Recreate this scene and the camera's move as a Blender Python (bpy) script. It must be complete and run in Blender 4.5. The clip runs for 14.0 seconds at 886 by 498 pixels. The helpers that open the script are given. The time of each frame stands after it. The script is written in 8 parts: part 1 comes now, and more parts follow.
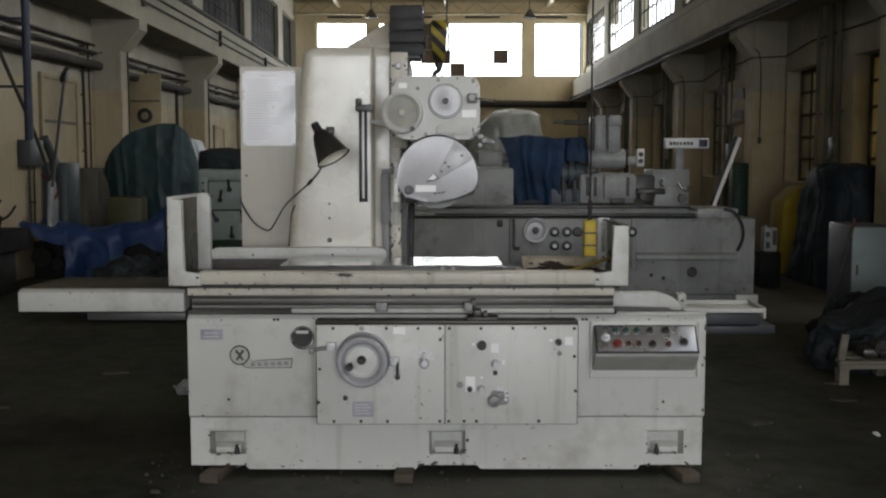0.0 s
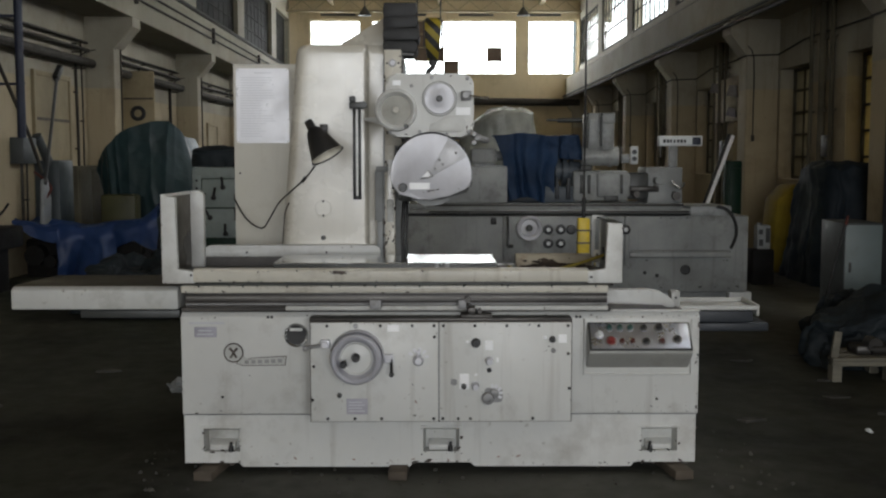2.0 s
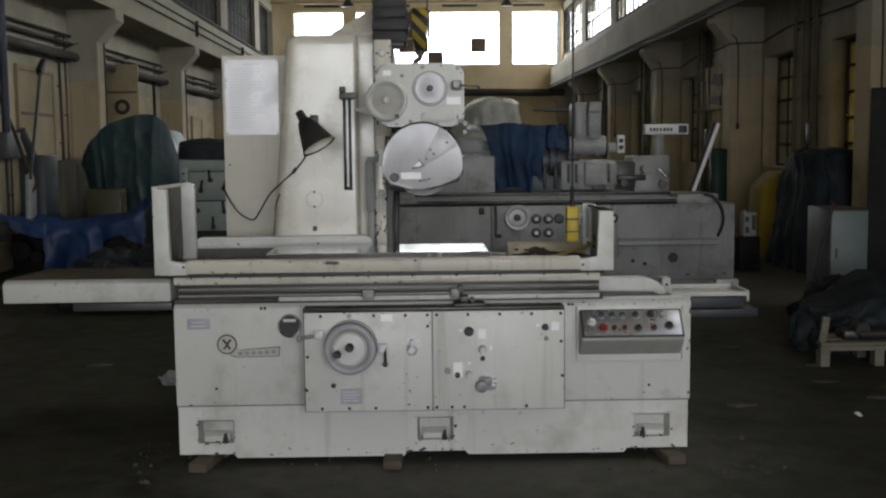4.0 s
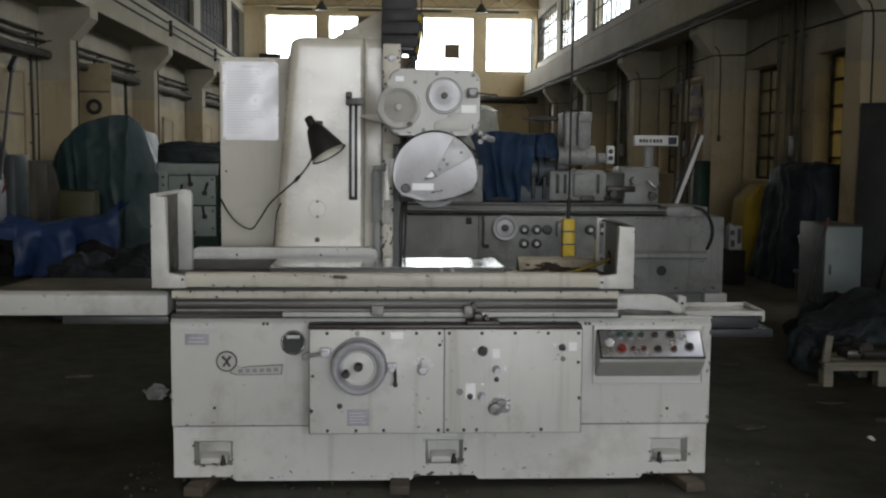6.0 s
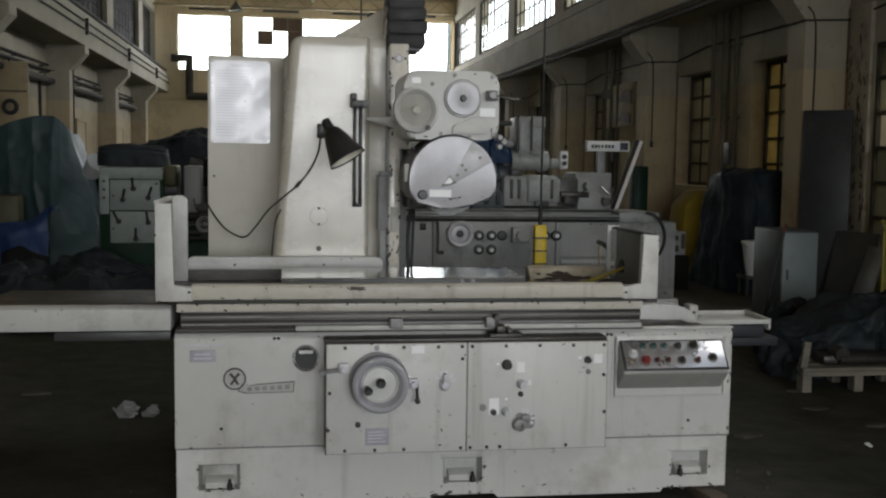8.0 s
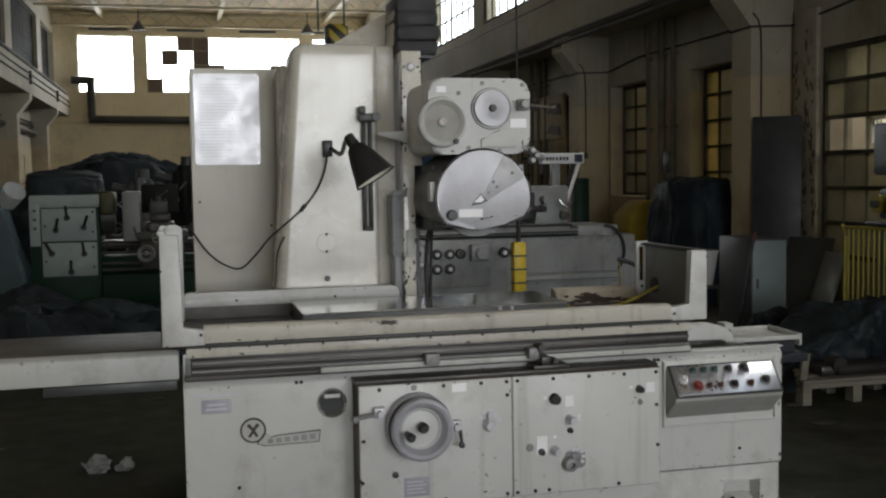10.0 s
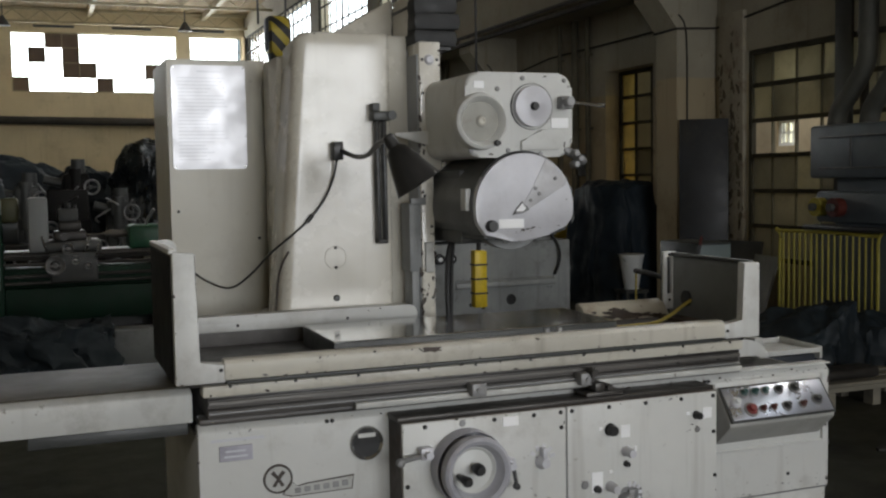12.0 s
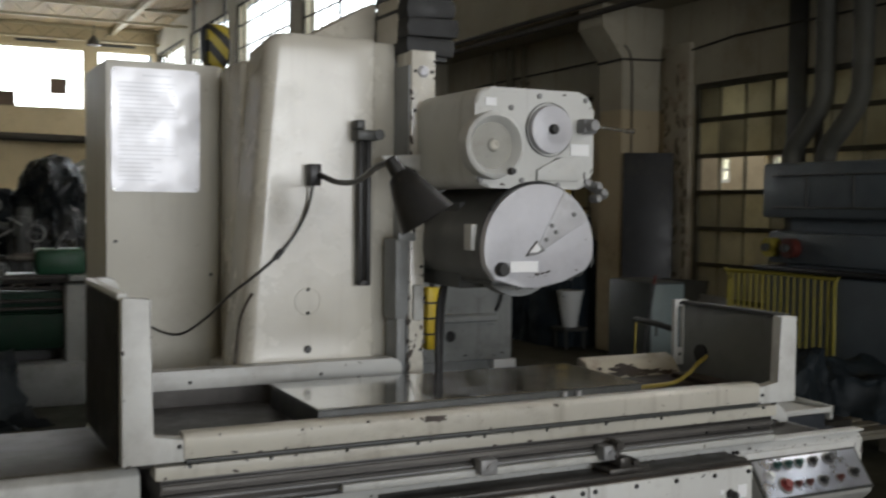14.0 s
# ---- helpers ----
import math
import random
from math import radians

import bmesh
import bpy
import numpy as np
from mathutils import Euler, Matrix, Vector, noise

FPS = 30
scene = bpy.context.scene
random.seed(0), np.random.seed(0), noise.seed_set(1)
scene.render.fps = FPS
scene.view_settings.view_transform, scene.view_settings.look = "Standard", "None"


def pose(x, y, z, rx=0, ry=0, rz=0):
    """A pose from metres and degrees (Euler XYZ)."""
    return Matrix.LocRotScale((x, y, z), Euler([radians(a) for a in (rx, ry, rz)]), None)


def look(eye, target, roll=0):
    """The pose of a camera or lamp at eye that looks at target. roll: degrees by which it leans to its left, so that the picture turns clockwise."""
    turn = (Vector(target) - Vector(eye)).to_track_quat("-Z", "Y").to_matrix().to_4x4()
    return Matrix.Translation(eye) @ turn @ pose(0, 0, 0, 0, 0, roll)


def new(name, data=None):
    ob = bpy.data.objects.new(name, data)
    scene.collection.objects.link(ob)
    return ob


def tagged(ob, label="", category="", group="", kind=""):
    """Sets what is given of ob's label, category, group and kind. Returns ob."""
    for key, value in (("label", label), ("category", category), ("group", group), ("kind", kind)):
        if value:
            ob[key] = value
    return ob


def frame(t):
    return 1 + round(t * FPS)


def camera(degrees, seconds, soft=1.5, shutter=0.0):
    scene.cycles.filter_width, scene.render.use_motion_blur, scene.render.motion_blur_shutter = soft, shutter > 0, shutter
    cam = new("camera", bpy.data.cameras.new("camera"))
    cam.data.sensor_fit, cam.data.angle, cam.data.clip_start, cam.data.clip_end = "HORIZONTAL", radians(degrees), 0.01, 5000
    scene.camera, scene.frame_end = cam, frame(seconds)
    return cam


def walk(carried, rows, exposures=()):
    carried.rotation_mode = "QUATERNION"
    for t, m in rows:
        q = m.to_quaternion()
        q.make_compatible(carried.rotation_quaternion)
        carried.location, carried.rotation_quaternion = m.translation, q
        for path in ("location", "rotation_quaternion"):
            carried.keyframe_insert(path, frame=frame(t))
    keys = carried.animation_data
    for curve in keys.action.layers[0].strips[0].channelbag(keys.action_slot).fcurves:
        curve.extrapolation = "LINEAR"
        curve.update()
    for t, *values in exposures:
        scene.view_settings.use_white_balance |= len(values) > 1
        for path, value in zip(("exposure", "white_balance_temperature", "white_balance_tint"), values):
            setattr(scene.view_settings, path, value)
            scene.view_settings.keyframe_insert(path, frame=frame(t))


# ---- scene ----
cam = camera(46.0, 14.0, soft=2.2, shutter=0.5)
PATH = [
    (0, (-0.035, -5.002, 1.54), (-0.028, -3.009, 1.37), 0.0),
    (0.5, (-0.035, -4.993, 1.536), (-0.019, -3.002, 1.35), -0.1),
    (1, (-0.034, -4.994, 1.538), (-0.014, -3.002, 1.356), -0.1),
    (1.5, (-0.032, -5.0, 1.539), (-0.013, -3.008, 1.36), 0.0),
    (2, (-0.036, -5.003, 1.538), (-0.017, -3.011, 1.364), 0.0),
    (2.5, (-0.036, -4.999, 1.538), (-0.018, -3.008, 1.358), -0.2),
    (5, (-0.161, -5.027, 1.525), (-0.076, -3.038, 1.334), 0.1),
    (5.5, (-0.231, -4.949, 1.525), (-0.132, -2.96, 1.343), 1.0),
    (6, (-0.289, -4.78, 1.551), (-0.173, -2.791, 1.371), 0.5),
    (6.5, (-0.354, -4.681, 1.56), (-0.228, -2.691, 1.4), 1.1),
    (7, (-0.526, -4.644, 1.553), (-0.344, -2.659, 1.382), 0.4),
    (7.5, (-0.709, -4.616, 1.556), (-0.418, -2.646, 1.375), 0.5),
    (8, (-0.789, -4.52, 1.55), (-0.488, -2.551, 1.38), 0.8),
    (10.5, (-1.327, -3.777, 1.552), (-0.809, -1.85, 1.416), -0.7),
    (11, (-1.397, -3.558, 1.573), (-0.865, -1.635, 1.429), 0.3),
    (11.5, (-1.527, -3.453, 1.564), (-0.92, -1.552, 1.442), 0.4),
    (12, (-1.699, -3.337, 1.574), (-0.974, -1.478, 1.436), -1.0),
    (12.5, (-1.741, -3.183, 1.57), (-0.993, -1.334, 1.426), -0.1),
    (13, (-1.706, -2.951, 1.59), (-0.975, -1.093, 1.471), 0.2),
    (13.5, (-1.707, -2.843, 1.594), (-0.963, -0.989, 1.482), 0.2),
    (14, (-1.741, -2.659, 1.59), (-0.85, -0.871, 1.504), 0.6),
]
walk(cam, [(t, look(eye, target, roll)) for t, eye, target, roll in PATH], [(0, 0.1), (2.7, 0.1), (6.0, 0.05), (8.2, 0.05), (10.3, 0.09), (11.2, 0.12), (12.5, 0.22), (14, 0.25)])

# ---------------------------------------------------------------- light
def make_world():
    w = bpy.data.worlds.new("sky")
    w.use_nodes = True
    nt = w.node_tree
    bg = nt.nodes["Background"]
    sky = nt.nodes.new("ShaderNodeTexSky")
    sky.sky_type = "NISHITA"
    sky.sun_disc = False
    sky.sun_elevation, sky.sun_rotation = radians(50), radians(100)
    sky.air_density, sky.dust_density = 1.0, 4.0
    nt.links.new(sky.outputs[0], bg.inputs[0])
    bg.inputs[1].default_value = 0.12
    scene.world = w


make_world()


def window_light(name, eye, target, sx, sy, watts, colour=(0.95, 0.97, 1.0)):
    """An area lamp: daylight of a large opening, and the added aisle fill."""
    d = bpy.data.lights.new(name, "AREA")
    d.shape, d.size, d.size_y, d.energy, d.color = "RECTANGLE", sx, sy, watts, colour
    ob = new(name, d)
    ob.matrix_world = look(eye, target)
    return ob


sun = bpy.data.lights.new("sun", "SUN")
sun.energy, sun.angle, sun.color = 0.5, radians(12), (1.0, 0.96, 0.9)
new("sun", sun).matrix_world = look((20, 5, 25), (0, 5, 0))

window_light("daylight_side", (5.75, 9.5, 5.5), (0, 9.5, 4.6), 46.0, 1.9, 900)
window_light("daylight_end", (0.3, 33.1, 5.5), (0.3, 0, 4.5), 9.4, 1.9, 420)
window_light("daylight_left", (-5.65, 9.5, 5.6), (0, 9.5, 4.4), 46.0, 1.6, 90)
window_light("daylight_aisle_windows", (8.42, 7.93, 2.1), (0, 7.93, 2.0), 1.9, 0.6, 14)
window_light("daylight_gate", (1.3, -13.6, 2.6), (0.5, 0, 1.6), 8.2, 3.6, 640)
# added fill lamp over the unseen aisle, so the dirty panes glow
window_light("aisle_fill", (7.1, 15.0, 3.58), (7.1, 15.0, 0), 1.2, 30.0, 270)

# ---------------------------------------------------------------- materials
def mat(name, colour, rough=0.6, metal=0.0, var=0.12, scale=6.0, stain=None, stain_amt=0.0, stain_scale=2.5,
        bump=0.05, bump_scale=60.0, drip=0.0, second=None, second_at=0.62, coat=0.0, stretch=(1, 1, 1), spec=0.5):
    """A worn surface: base colour with grain, larger blotches, stains and fine relief."""
    m = bpy.data.materials.new(name)
    m.use_nodes = True
    nt = m.node_tree
    N, L = nt.nodes, nt.links
    b = N["Principled BSDF"]
    b.inputs["Roughness"].default_value, b.inputs["Metallic"].default_value = rough, metal
    b.inputs["Specular IOR Level"].default_value = spec
    if coat:
        b.inputs["Coat Weight"].default_value, b.inputs["Coat Roughness"].default_value = coat, 0.2
    geo = N.new("ShaderNodeNewGeometry")
    mp = N.new("ShaderNodeMapping")
    mp.inputs["Scale"].default_value = stretch
    L.new(geo.outputs["Position"], mp.inputs[0])
    def noise_tex(s, detail=6.0, rough_=0.6):
        n = N.new("ShaderNodeTexNoise")
        n.inputs["Scale"].default_value, n.inputs["Detail"].default_value, n.inputs["Roughness"].default_value = s, detail, rough_
        L.new(mp.outputs[0], n.inputs["Vector"])
        return n
    def mix(fac, a, c):
        x = N.new("ShaderNodeMix")
        x.data_type = "RGBA"
        for sock, v in ((x.inputs[0], fac), (x.inputs[6], a), (x.inputs[7], c)):
            if isinstance(v, (int, float)):
                sock.default_value = v
            elif isinstance(v, tuple):
                sock.default_value = (*v[:3], 1)
            else:
                L.new(v, sock)
        return x.outputs[2]
    def ramp(src, lo, hi, top=1.0):
        r = N.new("ShaderNodeMapRange")
        r.inputs[1].default_value, r.inputs[2].default_value, r.inputs[4].default_value = lo, hi, top
        L.new(src, r.inputs[0])
        return r.outputs[0]
    dark = tuple(c * (1 - 2.2 * var) for c in colour)
    light = tuple(min(1, c * (1 + var)) for c in colour)
    big = noise_tex(scale * 0.35)
    col = mix(ramp(big.outputs[0], 0.3, 0.7), dark, light)
    fine = noise_tex(scale * 6, 8.0, 0.7)
    col = mix(ramp(fine.outputs[0], 0.55, 0.75, 0.35), col, dark)
    if second:
        z = N.new("ShaderNodeSeparateXYZ")
        L.new(geo.outputs["Position"], z.inputs[0])
        col = mix(ramp(z.outputs[2], second_at - 0.01, second_at + 0.01), second, col)
    if stain:
        st = noise_tex(stain_scale, 10.0, 0.70)
        col = mix(ramp(st.outputs[0], 0.52, 0.74, stain_amt), col, stain)
        if drip:
            mp2 = N.new("ShaderNodeMapping")
            mp2.inputs["Scale"].default_value = (9, 9, 0.5)
            L.new(geo.outputs["Position"], mp2.inputs[0])
            dn = N.new("ShaderNodeTexNoise")
            dn.inputs["Scale"].default_value, dn.inputs["Detail"].default_value = 2.0, 8.0
            L.new(mp2.outputs[0], dn.inputs["Vector"])
            col = mix(ramp(dn.outputs[0], 0.58, 0.78, drip), col, stain)
        spots = noise_tex(stain_scale * 9, 4.0, 0.6)
        col = mix(ramp(spots.outputs[0], 0.68, 0.74, stain_amt), col, stain)
    L.new(col, b.inputs["Base Color"])
    rr = noise_tex(scale * 1.7)
    L.new(ramp(rr.outputs[0], 0.25, 0.8), N.new("ShaderNodeMath").inputs[0])
    mth = N[-1]
    mth.operation = "MULTIPLY_ADD"
    mth.inputs[1].default_value, mth.inputs[2].default_value = 0.25, max(0.02, rough - 0.12)
    L.new(mth.outputs[0], b.inputs["Roughness"])
    bp = N.new("ShaderNodeBump")
    bp.inputs["Strength"].default_value, bp.inputs["Distance"].default_value = bump * 4, 0.004
    bn = noise_tex(bump_scale, 5.0)
    L.new(bn.outputs[0], bp.inputs["Height"])
    L.new(bp.outputs[0], b.inputs["Normal"])
    return m


DOORG = mat("scuffed_aluminium", (0.60, 0.60, 0.62), 0.45, 0.1, var=0.10, scale=14, stain=(0.3, 0.29, 0.28), stain_amt=0.5, stain_scale=12)
CREAM = mat("cream_enamel", (0.66, 0.665, 0.642), 0.42, var=0.06, scale=3, stain=(0.20, 0.17, 0.13), stain_amt=0.45, stain_scale=2.6, bump=0.04, bump_scale=25, drip=0.35)
CREAM2 = mat("cream_enamel_column", (0.645, 0.618, 0.54), 0.26, var=0.06, scale=2.4, stain=(0.30, 0.26, 0.19), stain_amt=0.35, stain_scale=2.2, bump=0.10, bump_scale=6, drip=0.2, spec=0.9, coat=0.2)
CREAMP = mat("cream_enamel_sheet", (0.61, 0.59, 0.515), 0.46, var=0.06, scale=2.4, stain=(0.30, 0.26, 0.19), stain_amt=0.35, stain_scale=2.2, bump=0.06, bump_scale=6, drip=0.2)
CREAMD = mat("scuffed_cream_sheet", (0.545, 0.55, 0.525), 0.5, var=0.10, scale=3, stain=(0.13, 0.11, 0.08), stain_amt=0.75, stain_scale=2.4, bump=0.05, bump_scale=20, drip=0.3)
CHIP = mat("bare_chipped_metal", (0.07, 0.055, 0.045), 0.6, var=0.3, scale=20)
LILAC = mat("lilac_grey_enamel", (0.44, 0.44, 0.48), 0.4, var=0.08, scale=8, stain=(0.2, 0.19, 0.2), stain_amt=0.4, stain_scale=9)
LINING = mat("warm_white_enamel", (0.86, 0.82, 0.70), 0.5, var=0.08, scale=12)
DUSTY = mat("dust_coated_enamel", (0.42, 0.415, 0.375), 0.6, var=0.12, scale=10, stain=(0.22, 0.18, 0.13), stain_amt=0.5, stain_scale=12)
CONS = mat("beige_enamel", (0.37, 0.37, 0.345), 0.42, var=0.08, scale=4, stain=(0.16, 0.14, 0.11), stain_amt=0.5, stain_scale=4)
REDOX = mat("red_primer", (0.36, 0.25, 0.21), 0.7, var=0.2, scale=20)
CGREY = mat("pale_grey_machine_enamel", (0.34, 0.355, 0.35), 0.45, var=0.16, scale=4, stain=(0.07, 0.065, 0.055), stain_amt=0.75, stain_scale=3, drip=0.3)
DRUM = mat("worn_dark_grey_enamel", (0.105, 0.105, 0.10), 0.42, var=0.2, scale=5, stain=(0.035, 0.033, 0.03), stain_amt=0.6, stain_scale=5)
GREYP = mat("grey_enamel", (0.255, 0.265, 0.265), 0.45, var=0.10, scale=4, stain=(0.07, 0.06, 0.05), stain_amt=0.45, stain_scale=3)
DARKP = mat("dark_grey_paint", (0.06, 0.063, 0.06), 0.45, var=0.15, scale=6, stain=(0.03, 0.03, 0.03), stain_amt=0.5)
STEEL = mat("ground_steel", (0.42, 0.42, 0.41), 0.25, 0.85, var=0.12, scale=9, stain=(0.12, 0.10, 0.08), stain_amt=0.4, stain_scale=6)
CHUCK = mat("polished_steel", (0.55, 0.55, 0.53), 0.14, 0.95, var=0.08, scale=5, stain=(0.2, 0.17, 0.14), stain_amt=0.3, stain_scale=7, bump=0.01)
DULLST = mat("rust_spotted_steel", (0.15, 0.14, 0.125), 0.5, 0.4, var=0.2, scale=7, stain=(0.10, 0.06, 0.04), stain_amt=0.8, stain_scale=6)
FITTING = mat("dull_fitting", (0.30, 0.30, 0.30), 0.5, 0.3, var=0.15, scale=12, stain=(0.08, 0.07, 0.06), stain_amt=0.6, stain_scale=10)
OILY = mat("oily_iron", (0.07, 0.065, 0.06), 0.4, 0.5, var=0.25, scale=8, stain=(0.03, 0.028, 0.025), stain_amt=0.7, stain_scale=5)
ALU = mat("aluminium", (0.60, 0.60, 0.635), 0.42, 0.15, var=0.06, scale=10, stain=(0.3, 0.3, 0.3), stain_amt=0.3, stain_scale=9)
LABEL = mat("white_sticker", (0.97, 0.98, 1.0), 0.35, var=0.03, scale=12)
PLATE = mat("printed_aluminium", (0.72, 0.72, 0.75), 0.36, 0.28, var=0.05, scale=7, stain=(0.58, 0.58, 0.60), stain_amt=0.3, stain_scale=8)
PLATED = mat("tarnished_data_plate", (0.40, 0.39, 0.44), 0.4, 0.3, var=0.10, scale=14, stain=(0.22, 0.21, 0.24), stain_amt=0.6, stain_scale=14)
PRINT = mat("grey_print", (0.58, 0.585, 0.615), 0.36, 0.28, var=0.05)
BLACK = mat("black_plastic", (0.018, 0.018, 0.018), 0.4, var=0.2, scale=10)
CLOTH = mat("dark_bellows_cloth", (0.030, 0.031, 0.032), 0.6, var=0.25, scale=8)
TEAL = mat("dark_teal_plastic", (0.02, 0.075, 0.065), 0.4, var=0.1)
RUBBER = mat("black_rubber", (0.02, 0.02, 0.02), 0.6, var=0.2, scale=10)
RED = mat("red_plastic", (0.23, 0.032, 0.03), 0.35, var=0.1)
YELLOW = mat("yellow_plastic", (0.72, 0.52, 0.02), 0.45, var=0.08, scale=8, stain=(0.15, 0.11, 0.02), stain_amt=0.4, stain_scale=9)
YHOSE = mat("faded_yellow_rubber", (0.36, 0.28, 0.05), 0.55, var=0.15, scale=20, stain=(0.12, 0.09, 0.03), stain_amt=0.5, stain_scale=20)
YBAR = mat("yellow_barrier_paint", (0.36, 0.31, 0.04), 0.5, var=0.12, scale=6, stain=(0.12, 0.09, 0.03), stain_amt=0.5, stain_scale=8)
OLIVE = mat("olive_guard", (0.055, 0.054, 0.017), 0.5, var=0.15, scale=6, stain=(0.06, 0.05, 0.02), stain_amt=0.5)
GREEN = mat("green_enamel", (0.005, 0.030, 0.015), 0.5, spec=0.25, var=0.15, scale=4, stain=(0.02, 0.02, 0.02), stain_amt=0.5)
TAILG = mat("bright_green_enamel", (0.012, 0.075, 0.035), 0.45, var=0.15, scale=6, stain=(0.02, 0.02, 0.02), stain_amt=0.5)
GREENL = mat("light_green_enamel", (0.27, 0.315, 0.30), 0.45, var=0.10, scale=5, stain=(0.06, 0.07, 0.06), stain_amt=0.4)
CONSOLE = mat("console_face", (0.50, 0.53, 0.60), 0.32, 0.9, var=0.03, scale=8, bump=0.008)
GRIT = mat("grey_rubble", (0.065, 0.062, 0.054), 0.9, var=0.3, scale=20)
DIRTYTOP = mat("dirt_covered_sheet", (0.125, 0.112, 0.085), 0.6, spec=0.25, var=0.25, scale=4, stain=(0.07, 0.055, 0.035), stain_amt=0.8, stain_scale=3, bump=0.06, bump_scale=20)
FLOOR = mat("oily_concrete", (0.0415, 0.043, 0.030), 0.72, var=0.40, scale=3.2, stain=(0.010, 0.009, 0.007), stain_amt=0.9, stain_scale=1.1, bump=0.16, bump_scale=14, spec=0.22)
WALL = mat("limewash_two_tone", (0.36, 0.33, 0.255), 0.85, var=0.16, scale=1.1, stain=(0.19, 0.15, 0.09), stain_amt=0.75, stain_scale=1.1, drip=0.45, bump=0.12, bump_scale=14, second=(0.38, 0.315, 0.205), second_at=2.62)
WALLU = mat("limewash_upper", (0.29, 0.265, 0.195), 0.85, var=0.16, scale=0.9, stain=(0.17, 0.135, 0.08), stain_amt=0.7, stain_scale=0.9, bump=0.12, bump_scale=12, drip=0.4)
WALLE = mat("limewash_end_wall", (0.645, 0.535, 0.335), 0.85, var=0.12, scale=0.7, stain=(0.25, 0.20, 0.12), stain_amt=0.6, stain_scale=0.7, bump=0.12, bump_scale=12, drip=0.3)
CEIL = mat("plank_ceiling", (0.29, 0.205, 0.09), 0.8, var=0.2, scale=1.5, stain=(0.14, 0.10, 0.05), stain_amt=0.5, stretch=(4, 0.4, 1))
TRUSS = mat("painted_steelwork", (0.38, 0.32, 0.19), 0.6, var=0.15, scale=4, stain=(0.16, 0.12, 0.07), stain_amt=0.5)
WOODP = mat("weathered_timber", (0.10, 0.08, 0.06), 0.8, var=0.2, scale=5, stretch=(1, 6, 6), stain=(0.1, 0.08, 0.05), stain_amt=0.4)
BOARDL = mat("dirty_shaded_hardboard", (0.13, 0.115, 0.075), 0.8, var=0.2, scale=3, stain=(0.06, 0.05, 0.035), stain_amt=0.6)
BOARD = mat("tan_hardboard", (0.34, 0.28, 0.17), 0.8, var=0.16, scale=2, stain=(0.14, 0.1, 0.05), stain_amt=0.4)
DARKB = mat("black_board", (0.012, 0.011, 0.010), 0.6, spec=0.2, var=0.25, scale=3, stain=(0.06, 0.05, 0.04), stain_amt=0.5)
TARPG = mat("green_tarpaulin", (0.015, 0.044, 0.048), 0.5, var=0.18, scale=3, stain=(0.03, 0.05, 0.05), stain_amt=0.4, bump=0.12, bump_scale=16)
TARPB = mat("blue_tarpaulin", (0.016, 0.046, 0.145), 0.48, var=0.3, scale=3, bump=0.12, bump_scale=16)
TARPN = mat("navy_tarpaulin", (0.016, 0.042, 0.098), 0.62, spec=0.3, var=0.3, scale=5, bump=0.3, bump_scale=14)
TARPD = mat("dark_polythene", (0.016, 0.023, 0.028), 0.64, spec=0.3, var=0.25, scale=4, stain=(0.03, 0.045, 0.05), stain_amt=0.5, bump=0.2, bump_scale=12)
FILM = mat("clear_polythene", (0.46, 0.48, 0.43), 0.2, var=0.2, scale=4, bump=0.25, bump_scale=10)
POLYD = mat("black_polythene", (0.014, 0.018, 0.020), 0.3, spec=0.6, var=0.25, scale=4, bump=0.25, bump_scale=9)
DULLRED = mat("dull_red_rubber", (0.09, 0.018, 0.012), 0.5, var=0.15, scale=12)
POLYN = mat("dark_blue_polythene", (0.016, 0.025, 0.034), 0.66, spec=0.25, var=0.25, scale=4, stain=(0.03, 0.045, 0.05), stain_amt=0.5, bump=0.25, bump_scale=10)
CHESTY = mat("dull_yellow_paint", (0.26, 0.19, 0.02), 0.8, spec=0.15, var=0.15, scale=5, stain=(0.08, 0.06, 0.02), stain_amt=0.5)
BOARDK = mat("scuffed_black_board", (0.026, 0.028, 0.032), 0.45, spec=0.45, var=0.3, scale=3, stain=(0.07, 0.065, 0.055), stain_amt=0.6, stain_scale=2.2)
RUSTF = mat("rusty_oily_iron", (0.055, 0.036, 0.024), 0.7, var=0.35, scale=9, stain=(0.02, 0.017, 0.014), stain_amt=0.7, stain_scale=6, bump=0.2, bump_scale=18)
CABD = mat("dark_grey_green_cabinet", (0.04, 0.052, 0.055), 0.5, var=0.1, scale=3, stain=(0.03, 0.03, 0.03), stain_amt=0.4)
CABM = mat("shaded_grey_green_cabinet", (0.052, 0.060, 0.060), 0.5, var=0.12, scale=3, stain=(0.04, 0.04, 0.035), stain_amt=0.5)
CABG = mat("grey_green_cabinet", (0.17, 0.21, 0.21), 0.5, var=0.08, scale=3, stain=(0.08, 0.08, 0.07), stain_amt=0.4)
DIRTG = mat("dirty_glass", (0.50, 0.48, 0.33), 0.45, var=0.3, scale=2.5, stain=(0.10, 0.08, 0.04), stain_amt=0.7, stain_scale=1.6)
DIRTG.node_tree.nodes["Principled BSDF"].inputs["Transmission Weight"].default_value = 0.75
DIRTG.node_tree.nodes["Principled BSDF"].inputs["IOR"].default_value = 1.1


